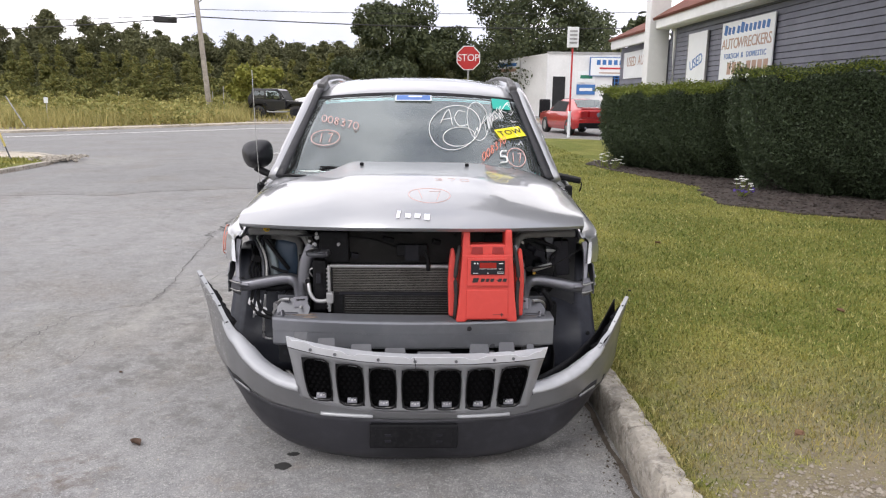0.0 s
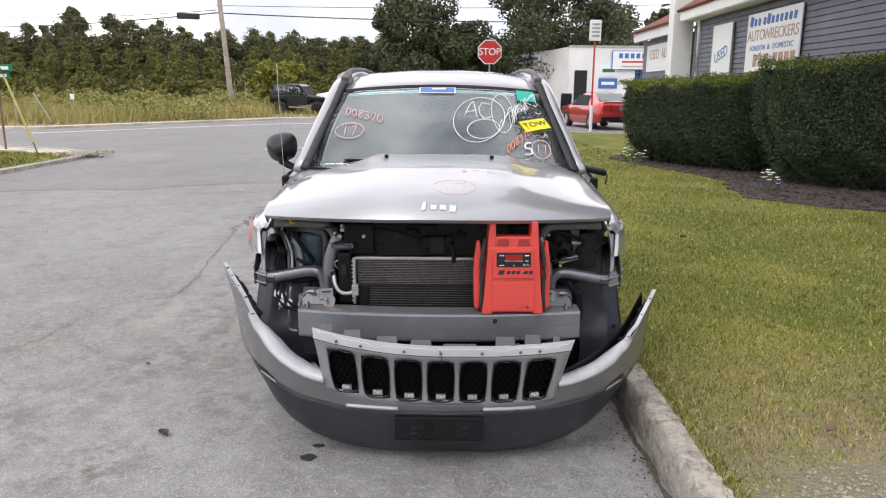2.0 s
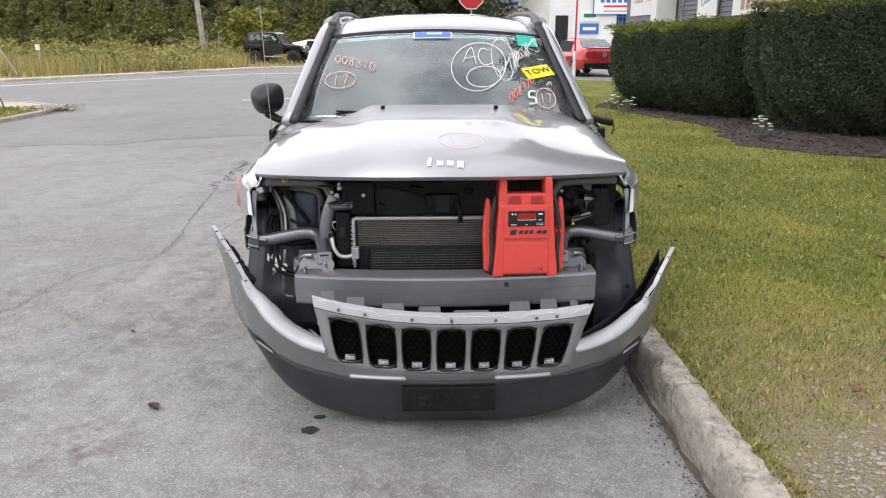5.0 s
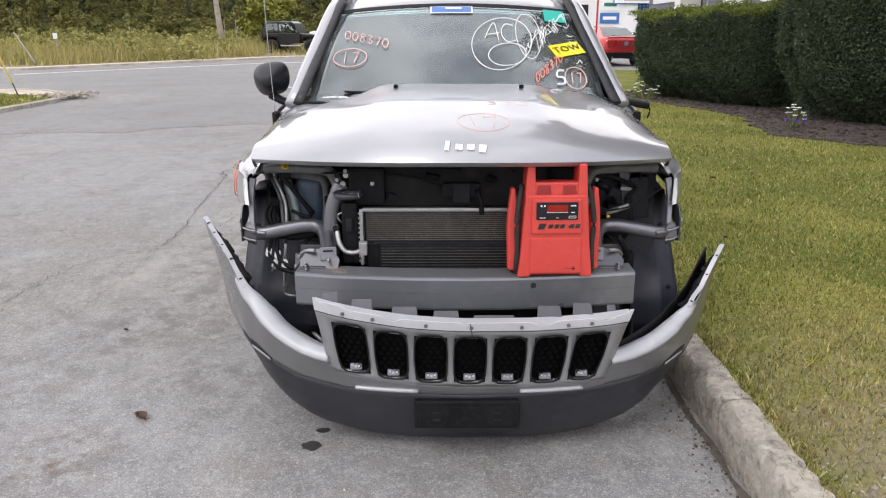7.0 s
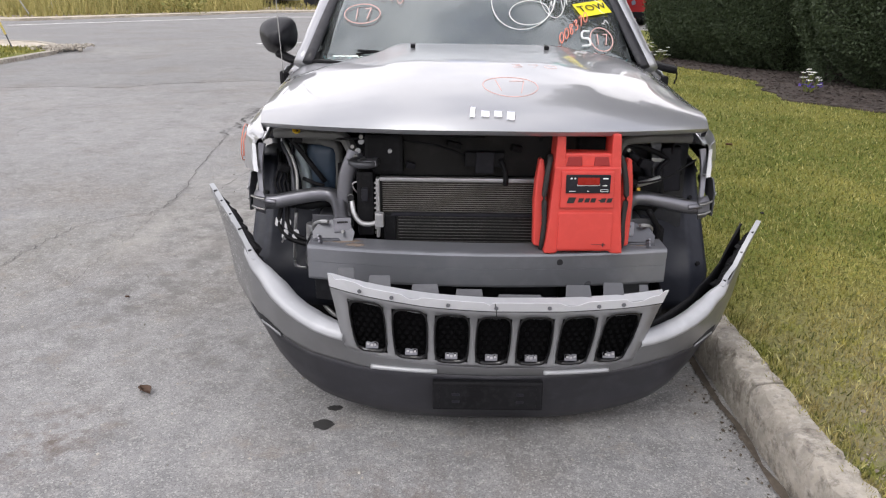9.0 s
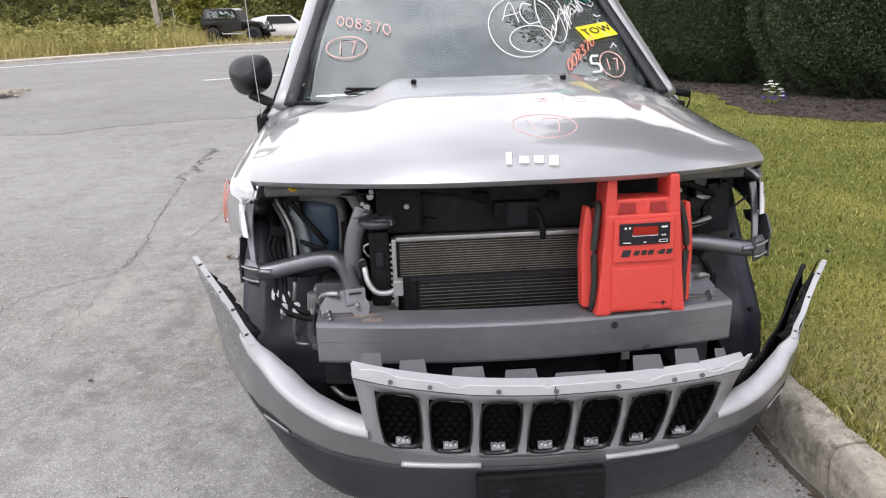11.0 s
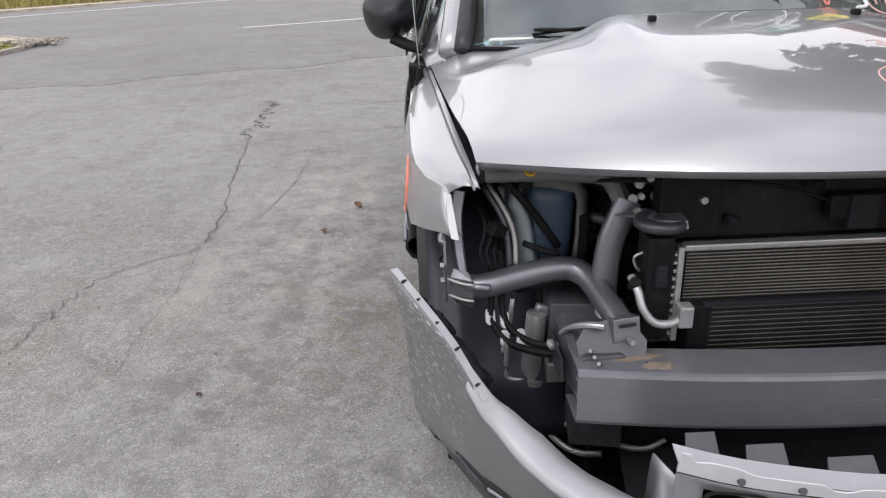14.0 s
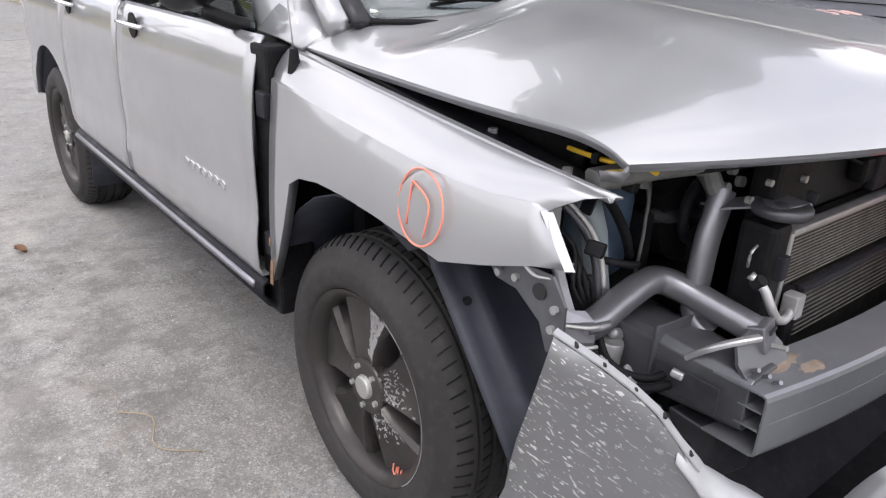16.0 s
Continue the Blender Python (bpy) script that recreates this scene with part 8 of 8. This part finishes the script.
ss = thing("street_sign", "green street name blades on a thin brown post", "sign", loc=(-10.40, 13.5, 0.07))
part("post", cyl_bm(0.026, 1.95, (0, 0, 0.975), n=8), RUST, ss, "thin brown post")
part("blade", box_bm((0.62, 0.012, 0.155), (0.06, 0, 1.875), (0, 0, 4), bevel=0.003), SIGNGREEN, ss, "green street name blade")
part("blade_print", box_bm((0.46, 0.004, 0.075), (0.05, -0.010, 1.872), (0, 0, 4)), SIGNWHITE, ss, "name as a plain bar")
part("blade", box_bm((0.36, 0.012, 0.145), (0.09, 0, 1.70), (0, 0, 35), bevel=0.003), SIGNGREEN, ss)
part("blade_print", box_bm((0.24, 0.004, 0.07), (0.093, -0.010, 1.70), (0, 0, 35)), SIGNWHITE, ss)


def utility_pole(name, label, x, y, h, r, lean, arms):
    up = thing(name, label, "utility pole", loc=(x, y, 0.0))
    part("shaft", tube_bm([(0, 0, -0.1), (lean * 0.5, 0, h / 2), (lean, 0, h)], r, 14, 3, radii=(r, r * 0.7)), PALE_WOOD if arms else POLE_WOOD, up, "weathered wooden shaft", smooth=True)
    if arms:
        part("crossarm", box_bm((2.2, 0.1, 0.12), (lean, 0, h - 0.6)), POLE_WOOD, up)
        for k in (-0.9, -0.3, 0.3, 0.9):
            part("insulator", cyl_bm(0.05, 0.16, (lean + k, 0, h - 0.45), n=8), GALV, up)
    return up


far_pole = utility_pole("utility_pole", "leaning grey wooden utility pole by the empty lot", -12.45, 39.0, 11.0, 0.16, -0.75, True)
part("lamp_arm", tube_bm([(-0.40, -0.05, 6.45), (0.0, -0.05, 6.75), (0.25, -0.05, 6.80)], 0.035, 8), GALV, far_pole, "short lamp arm", smooth=True)
part("lamp_head", box_bm((0.62, 0.26, 0.20), (0.35, -0.05, 6.78), (0, -6, 0), bevel=0.07), GALV, far_pole, "grey street lamp head")
near_pole = utility_pole("utility_pole", "leaning brown utility pole with a grey conduit on the corner verge", -8.75, 9.9, 10.0, 0.16, -1.1, False)
part("conduit", box_bm((0.10, 0.05, 3.2), (-0.10, -0.15, 1.6), (0, -6.2, 0), bevel=0.01), GALV, near_pole, "grey cable conduit")
part("pole_tag", box_bm((0.06, 0.01, 0.05), (-0.07, -0.18, 0.95)), SIGNBLUE, near_pole)
rub = random.Random(21)
rubble = part("kerb_rubble", scatter_boxes([((rub.uniform(0.02, 0.10), rub.uniform(0.02, 0.08), rub.uniform(0.015, 0.05)), (-8.0 + rub.gauss(0, 0.20), 12.45 + rub.gauss(0, 0.28), 0.06 + 0.05 * rub.random()), (rub.uniform(-40, 40), rub.uniform(-40, 40), rub.uniform(0, 90))) for k in range(220)]), KERB)
tagged(rubble, "broken concrete and dirt at the kerb's end", "rubble", kind="stuff")
GUARD = simple("faded_yellow_guard", (0.60, 0.50, 0.16), 0.6, vary=0.15)
guy = thing("guy_wire", "yellow guard on a guy wire by the corner pole", "guy wire", loc=(-8.93, 12.25, 0.05))
part("anchor", tube_bm([(0, 0, 0), (-0.10, 0.0, 0.32)], 0.014, 6, 1), STEEL, guy, "dark anchor rod")
part("guard", tube_bm([(-0.09, 0, 0.28), (-0.34, 0.02, 1.0), (-0.60, 0.05, 1.72)], 0.022, 8, 1), GUARD, guy, "faded yellow plastic guard")
part("wire", tube_bm([(-0.60, 0.05, 1.72), (-2.9, 0.3, 8.5)], 0.008, 5, 1), WIRE, guy)
for k, (x, y, h, lx, mt) in enumerate([(-16.15, 28.0, 1.10, 0.0, GALV), (-15.78, 25.6, 1.27, -0.70, GALV), (-17.25, 25.6, 1.32, -0.02, GALV), (-13.2, 42, 1.6, 0.05, GALV), (-12.2, 41, 1.9, 0.0, GALV), (-16.9, 37.0, 1.5, 0.1, GALV)]):
    mk = thing("marker_post", "thin leaning marker post among the weeds", "post", loc=(x, y, 0.05), group="marker posts")
    part("stake", tube_bm([(0, 0, 0), (lx, 0, h)], 0.024, 6, 1), mt, mk)
    if k == 0:
        part("plate", box_bm((0.18, 0.02, 0.24), (0, -0.02, h), bevel=0.004), SIGNWHITE, mk)


def wire(a, b, sag, r=0.014):
    a, b = Vector(a), Vector(b)
    pts = [a.lerp(b, k / 16) - Vector((0, 0, sag * 4 * (k / 16) * (1 - k / 16))) for k in range(17)]
    wr = part("overhead_wire", tube_bm(pts, r, 5, 1), WIRE)
    return tagged(wr, "thin black overhead cable", "cable", "overhead cables")


px, py = -13.1, 39.0
wire((-44, 64, 6.9), (px, py, 5.75), 0.25, 0.035)
wire((-44, 64, 7.9), (px, py, 5.9), 0.3, 0.02)
wire((-44, 64, 9.6), (px, py, 8.3), 0.3)
wire((px, py, 5.75), (34, 50, 7.6), 0.75, 0.032)
wire((px, py, 6.15), (34, 50, 8.6), 0.5, 0.016)
wire((px, py, 8.4), (34, 50, 10.5), 0.8)
tr = thing("cable_box", "dark splice box hanging on the cable", "cable box", loc=(-15.3, 40.7, 5.72))
part("case", box_bm((1.3, 0.25, 0.35), (0, 0, 0), (0, 0, 14), bevel=0.08), WIRE, tr)


# ---- parked vehicles ----
def shell(stations, seg=10):
    """A car body lofted through stations of (y, half width, sill, belt, roof half width, roof)."""
    rows = []
    for y, w, z0, zb, rw, zr in stations:
        half = [(w * 0.92, z0), (w, z0 + 0.15), (w, (z0 + zb) / 2), (w * 0.97, zb), (lerp(w, rw, 0.5), lerp(zb, zr, 0.55)), (rw, zr - 0.03), (rw * 0.6, zr)]
        rows.append([(x, y, z) for x, z in half] + [(-x, y, z) for x, z in half[::-1]])
    bm = grid_bm(rows)
    for ends in (rows[0], rows[-1]):
        bm.faces.new([bm.verts.new(p) for p in ends])
    bmesh.ops.remove_doubles(bm, verts=bm.verts[:], dist=1e-4)
    return bm


def plain_wheel(parent, x, y, r, w, rim=GALV):
    wh = part("wheel", lathe_bm([(-w / 2, r * 0.62), (-w / 2, r * 0.92), (-w * 0.35, r), (w * 0.35, r), (w / 2, r * 0.92), (w / 2, r * 0.62)], 28), RUBBER, parent, smooth=True, m=pose(x, y, r))
    part("rim", cyl_bm(r * 0.62, w * 0.9, (x, y, r), (0, 90, 0), 24, bevel=0.01), rim, wh)
    for k in range(5):
        a = 2 * math.pi * k / 5
        part("rim_spoke", box_bm((w * 0.94, r * 0.14, r * 0.5), (x, y + r * 0.3 * math.sin(a), r + r * 0.3 * math.cos(a)), (-math.degrees(a), 0, 0), bevel=0.01), rim, wh)


coupe = thing("red_coupe", "red sports coupe with black lower bumper, seen from behind", "car", loc=(6.55, 27.8, 0.0), rz=10)
part("body", shell([(-2.35, 0.80, 0.42, 0.82, 0.70, 1.02), (-2.25, 0.92, 0.30, 0.88, 0.78, 1.08), (-1.7, 0.95, 0.24, 0.93, 0.74, 1.12), (-1.0, 0.95, 0.22, 0.93, 0.60, 1.42), (0.0, 0.93, 0.22, 0.92, 0.60, 1.50), (0.7, 0.93, 0.22, 0.92, 0.66, 1.30), (1.0, 0.93, 0.22, 0.92, 0.78, 1.03), (2.2, 0.90, 0.28, 0.80, 0.75, 0.92), (2.4, 0.75, 0.4, 0.7, 0.6, 0.82)]), CARRED, coupe, "glossy red body", smooth=True)
part("rear_glass", grid_bm([[(-0.62, -1.68, 1.145), (0.62, -1.68, 1.145)], [(-0.55, -1.05, 1.43), (0.55, -1.05, 1.43)]]), GLASS, coupe, thick=0.01)
part("rear_skirt", box_bm((1.6, 0.1, 0.22), (0, -2.33, 0.42), bevel=0.03), BLACK, coupe)
part("tail_panel", box_bm((1.5, 0.06, 0.24), (0, -2.36, 0.86), bevel=0.02), CARRED, coupe)
part("boot_badge", cyl_bm(0.09, 0.03, (0, -2.40, 0.86), (90, 0, 0), 20), CHROME, coupe)
part("spoiler", box_bm((1.4, 0.16, 0.03), (0, -2.2, 1.10), bevel=0.015), CARRED, coupe)
for s in (-1, 1):
    for k in range(3):
        part("tail_lamp", box_bm((0.10, 0.05, 0.22), (s * (0.42 + 0.13 * k), -2.37 + 0.01 * k, 0.87), bevel=0.01), LAMPRED, coupe)
    for y in (-1.45, 1.35):
        plain_wheel(coupe, s * 0.84, y, 0.34, 0.24)
    part("side_glass", grid_bm([[(s * 0.93, -1.1, 0.96), (s * 0.91, 0.75, 0.95)], [(s * 0.68, -0.85, 1.36), (s * 0.70, 0.4, 1.38)]]), SHADEBLACK, coupe, thick=0.01)
    part("exhaust", cyl_bm(0.05, 0.12, (s * 0.55, -2.38, 0.33), (90, 0, 0), 14), CHROME, coupe)

jeep = thing("black_off_roader", "black short off-roader with a hard top, parked by the lot", "car", loc=(-8.75, 41.2, 0.02), rz=-100)


def side_plate(pts, x0, x1, bevel=0.02):
    """A body slab with an outline in y and z between two widths."""
    bm = outline_yz(pts, x0, x1)
    bmesh.ops.recalc_face_normals(bm, faces=bm.faces[:])
    bmesh.ops.bevel(bm, geom=bm.edges[:], offset=bevel, segments=2, profile=0.6, affect="EDGES")
    return bm


part("tub", side_plate([(-1.72, 0.62), (-1.72, 1.16), (0.42, 1.16), (0.52, 1.10), (0.52, 0.60), (-0.72, 0.52), (-0.80, 0.72), (-0.98, 0.90), (-1.35, 0.90), (-1.52, 0.72)], -0.76, 0.76), CARBLACK, jeep, "black body tub")
part("engine_hood", side_plate([(0.50, 0.72), (0.50, 1.15), (1.50, 1.08), (1.62, 1.02), (1.66, 0.72)], -0.60, 0.60, 0.04), CARBLACK, jeep, "black engine hood")
part("grille", box_bm((1.15, 0.05, 0.36), (0, 1.67, 0.86), bevel=0.02), CARBLACK, jeep)
top = part("hard_top", side_plate([(-1.70, 1.16), (-1.62, 1.78), (-1.50, 1.83), (0.02, 1.82), (0.10, 1.76), (0.12, 1.70), (0.05, 1.16)], -0.70, 0.70, 0.05), CARBLACK, jeep, "black hard top")
for s in (-1, 1):
    part("side_window", outline_yz([(-1.50, 1.24), (-1.44, 1.68), (-0.82, 1.68), (-0.82, 1.24)], s * 0.700, s * 0.706), TINTED, top)
    part("door_window", outline_yz([(-0.70, 1.22), (-0.70, 1.68), (0.0, 1.68), (0.26, 1.22)], s * 0.702, s * 0.712), GLASS, top, "pale reflecting door window")
    part("door_seam", outline_yz([(-0.76, 0.66), (-0.76, 1.20), (-0.745, 1.20), (-0.745, 0.66)], s * 0.757, s * 0.764), SHADEBLACK, jeep)
    part("door_seam", outline_yz([(0.31, 0.66), (0.31, 1.16), (0.325, 1.16), (0.325, 0.66)], s * 0.757, s * 0.764), SHADEBLACK, jeep)
    part("head_lamp", cyl_bm(0.09, 0.05, (s * 0.40, 1.70, 0.93), (90, 0, 0), 16), CHROME, jeep)
    for y in (-1.17, 1.20):
        plain_wheel(jeep, s * 0.74, y, 0.41, 0.27, DARKGREY)
        part("flare", side_plate([(y - 0.60, 0.72), (y - 0.42, 0.98), (y + 0.40, 1.0), (y + 0.56, 0.84), (y + 0.54, 0.80), (y + 0.36, 0.93), (y - 0.38, 0.92), (y - 0.54, 0.68)], s * 0.58, s * 0.90, 0.012), BLACK, jeep, "black wheel flare")
    part("mirror", box_bm((0.10, 0.08, 0.16), (s * 0.86, 0.30, 1.28), bevel=0.02), BLACK, jeep)
    part("side_step", tube_bm([(s * 0.78, -0.62, 0.50), (s * 0.88, -0.50, 0.46), (s * 0.88, 0.50, 0.46), (s * 0.78, 0.62, 0.50)], 0.04, 8), GALV, jeep, "bright tubular side step", smooth=True)
part("windscreen_frame", side_plate([(0.16, 1.72), (0.10, 1.76), (0.44, 1.14), (0.52, 1.14)], -0.68, 0.68, 0.008), CARBLACK, jeep)
# Opaque white pane; the sky's reflection is put into its colour.
part("windscreen", outline_yz([(0.165, 1.68), (0.175, 1.69), (0.47, 1.18), (0.46, 1.17)], -0.60, 0.60), SIGNWHITE, jeep, "windscreen painted white for the sky reflected in it")
part("front_bumper", box_bm((1.55, 0.18, 0.16), (0, 1.88, 0.56), bevel=0.03), BLACK, jeep)
part("winch_hoop", tube_bm([(-0.35, 1.90, 0.62), (-0.30, 1.92, 0.84), (0.30, 1.92, 0.84), (0.35, 1.90, 0.62)], 0.03, 8), BLACK, jeep, smooth=True)
part("spare_wheel", cyl_bm(0.39, 0.24, (0, -1.90, 1.10), (90, 0, 0), 28, bevel=0.05), RUBBER, jeep)
van = thing("pale_car", "small pale car parked behind the off-roader", "car", loc=(-6.6, 44.0, 0.0), rz=-70)
part("body", shell([(-2.0, 0.7, 0.35, 0.8, 0.6, 0.95), (-1.7, 0.82, 0.25, 0.88, 0.62, 1.25), (-0.8, 0.85, 0.22, 0.9, 0.6, 1.42), (0.4, 0.85, 0.22, 0.9, 0.6, 1.42), (1.0, 0.85, 0.22, 0.88, 0.72, 1.0), (1.9, 0.78, 0.3, 0.75, 0.6, 0.85)]), WHITEPAINT, van, smooth=True)
for s in (-1, 1):
    for y in (-1.2, 1.2):
        plain_wheel(van, s * 0.75, y, 0.31, 0.2)
    part("side_glass", grid_bm([[(s * 0.86, -1.2, 0.93), (s * 0.86, 0.7, 0.93)], [(s * 0.66, -1.0, 1.36), (s * 0.66, 0.35, 1.36)]]), SHADEBLACK, van, thick=0.01)
white = thing("white_car", "white car waiting on the cross street", "car", loc=(-1.4, 48.0, 0.0), rz=80)
part("body", shell([(-2.2, 0.7, 0.35, 0.8, 0.6, 0.95), (-1.8, 0.86, 0.25, 0.9, 0.66, 1.05), (-1.0, 0.88, 0.22, 0.92, 0.6, 1.42), (0.4, 0.88, 0.22, 0.92, 0.6, 1.44), (1.1, 0.88, 0.22, 0.9, 0.74, 1.02), (2.1, 0.8, 0.3, 0.78, 0.6, 0.88)]), WHITEPAINT, white, smooth=True)
for s in (-1, 1):
    for y in (-1.3, 1.3):
        plain_wheel(white, s * 0.78, y, 0.32, 0.2)
    part("side_glass", grid_bm([[(s * 0.89, -1.3, 0.95), (s * 0.89, 0.8, 0.95)], [(s * 0.66, -1.0, 1.38), (s * 0.66, 0.4, 1.38)]]), SHADEBLACK, white, thick=0.01)


# ---- trees and weeds ----
def tree(name, label, x, y, h, spread, leaf, per, seed, blobs=26, size=0.22, trunk=0.3, low=0.25):
    r = np.random.default_rng(seed)
    tr = thing(name, label, "tree", loc=(x, y, 0.0))
    limbs = [tube_bm([(0, 0, -0.1), (0.1, 0.05, h * 0.3), (0.0, 0.1, h * 0.75)], trunk, 8, 3, radii=(trunk, trunk * 0.3))]
    blob = []
    for k in range(blobs):
        a, q = r.uniform(0, 6.283), math.sqrt(r.random())
        z = h * r.uniform(low, 0.92)
        f = math.sin(math.pi * min(1, max(0.05, (z / h - low * 0.6) / (1.05 - low * 0.6)))) ** 0.6
        c = (spread * q * f * math.cos(a), spread * q * f * math.sin(a), z)
        s = spread * r.uniform(0.20, 0.36)
        blob.append((c, (s, s, s * 0.75)))
        if k % 2 == 0:
            limbs.append(tube_bm([(0, 0, z * 0.5), (c[0] * 0.5, c[1] * 0.5, z * 0.8), c], 0.06, 5, 2, radii=(trunk * 0.35, 0.03)))
    part("trunk", join_bm(*limbs), BARK, tr, smooth=True)
    v, f = leaf_quads(clump_points(r, blob, per), size, r, 0.1, 0.6)
    crown = fast_mesh("crown", v, f, leaf)
    crown.parent = tr
    return tr


tree("oak_tree", "large dark green broadleaf tree behind the shop road", -3.0, 62.0, 9.9, 5.4, OAK_LEAF, 950, 11, 34, 0.15)
tree("oak_tree", "large dark green broadleaf tree beside the white shop", 9.3, 64.0, 11.4, 7.2, OAK_LEAF, 950, 12, 44, 0.15)
tree("oak_tree", "broad dark tree overhanging the hedge beside the yard", 6.9, 6.3, 12.0, 4.4, OAK_LEAF, 620, 13, 38, 0.16, low=0.40)
tree("yellow_bush", "yellow-green bush beside the parked off-roader", -10.6, 43.5, 3.2, 1.9, BUSH_LEAF, 260, 14, 20, 0.12, 0.06, 0.15)


def woods(name, label, spots, leaf, per, seed, size, conical):
    """Many crowns in one mesh, each built of clumps that grow outwards and thin out to the tip."""
    r = np.random.default_rng(seed)
    pts = []
    for x, y, h, w in spots:
        n, nb = int(per * h / 6), int(26 + 4 * h)
        t = r.random(nb) ** (0.8 if conical else 0.65)
        rad = (1 - t) ** 0.8 if conical else np.clip((1 - t) * 2.2, 0, 1) ** 0.7 * (0.6 + 0.4 * np.clip(t * 4, 0, 1))
        a = r.uniform(0, 6.283, nb)
        rr = w * rad * r.uniform(0.35, 1.15, nb)
        lean = r.normal(0, 0.05, 2) * h
        c = np.stack([x + rr * np.cos(a) + lean[0] * t, y + rr * np.sin(a) + lean[1] * t, 0.1 + h * t], 1)
        spread = w * (0.10 + 0.22 * (1 - t)) * r.uniform(0.6, 1.3, nb)
        k = r.integers(0, nb, n)
        d = r.normal(size=(n, 3)) * np.array([1.0, 1.0, 0.7])
        p = c[k] + d * spread[k][:, None] * 0.75
        p[:, 2] = np.maximum(p[:, 2], 0.05)
        pts.append(p)
    v, f = leaf_quads(np.concatenate(pts), size, r, 0.2, 0.6)
    return tagged(fast_mesh(name, v, f, leaf), label, "woods", kind="stuff")


r8 = random.Random(8)
woods("cedar_row", "row of young conical cedars along the lot", [(-66 + 1.22 * k + r8.uniform(-0.4, 0.4), 66 - 0.05 * k + r8.uniform(-1.5, 1.5), r8.uniform(4.8, 6.0) - (0.016 * k if k < 36 else 0.7), r8.uniform(1.0, 1.35)) for k in range(56)], CEDAR_LEAF, 6000, 21, 0.085, True)
woods("far_woods", "mixed woods rising behind the cedars", [(-80 + 1.0 * k + r8.uniform(-1, 1), 76 + r8.uniform(-3, 5), r8.uniform(6.0, 7.6) + 2.3 * math.exp(-(((-80 + k + 37) / 7) ** 2)) + 0.6 * math.exp(-(((-80 + k + 20) / 5) ** 2)), r8.uniform(1.9, 2.9)) for k in range(102)], WOODS_LEAF, 4200, 22, 0.115, False)
woods("woods_edge", "pale green shrubs at the woods' edge", [(-66 + 1.5 * k + r8.uniform(-1, 1), 62 + r8.uniform(-1.5, 1.5), r8.uniform(1.4, 3.0), r8.uniform(1.0, 1.7)) for k in range(60)], CEDAR_LEAF, 1800, 23, 0.12, False)
woods("woods_back", "shaded inner woods", [(-80 + 3.2 * k, 82, 6.2, 5.0) for k in range(34)], OAK_LEAF, 900, 25, 0.8, False)
woods("side_woods", "distant woods closing the view", [(24 + 4.5 * k, 80 + r8.uniform(-3, 5), r8.uniform(7, 11), 3.4) for k in range(14)] + [(-85 - r8.uniform(0, 8), -60 + 6 * k, r8.uniform(7, 11), 4) for k in range(22)] + [(-80 + 7 * k, -75 - r8.uniform(0, 8), r8.uniform(7, 11), 4.5) for k in range(24)] + [(75 + r8.uniform(0, 8), -60 + 7 * k, r8.uniform(7, 11), 4.5) for k in range(20)], OAK_LEAF, 500, 24, 0.5, False)


woods("field_shrubs", "scattered low green shrubs among the weeds", [(-46 + 35 * r8.random(), 30 + 28 * r8.random(), r8.uniform(0.5, 1.5), r8.uniform(0.5, 1.3)) for k in range(170)] + [(-11.8 - 0.6 * k, 39.5 + 0.3 * k, 1.1, 0.8) for k in range(6)], SHRUB_LEAF, 1900, 26, 0.07, False)


def in_field(x, y):
    ky = np.interp(x, [p[0] for p in FAR_KERB], [p[1] for p in FAR_KERB])
    return y > ky + 0.5


rw = np.random.default_rng(31)
tagged(blades("tall_weeds", (-48, -9.5, 15, 62), 120000, 0.72, DRYBLADE, rw, 0.05, 0.8, 0.02, keep=lambda x, y: in_field(x, y - 1.2) & ((np.sin(x * 0.9) + np.sin(y * 0.7 + x * 0.35)) > -0.9)), "tall yellow-green weeds filling the lot", "weeds", kind="stuff")
tagged(blades("low_weeds", (-48, 4, 15, 62), 30000, 0.28, DRYBLADE, rw, 0.05, 0.8, 0.03, keep=in_field), "low dry grass along the lot's edge", "grass", kind="stuff")
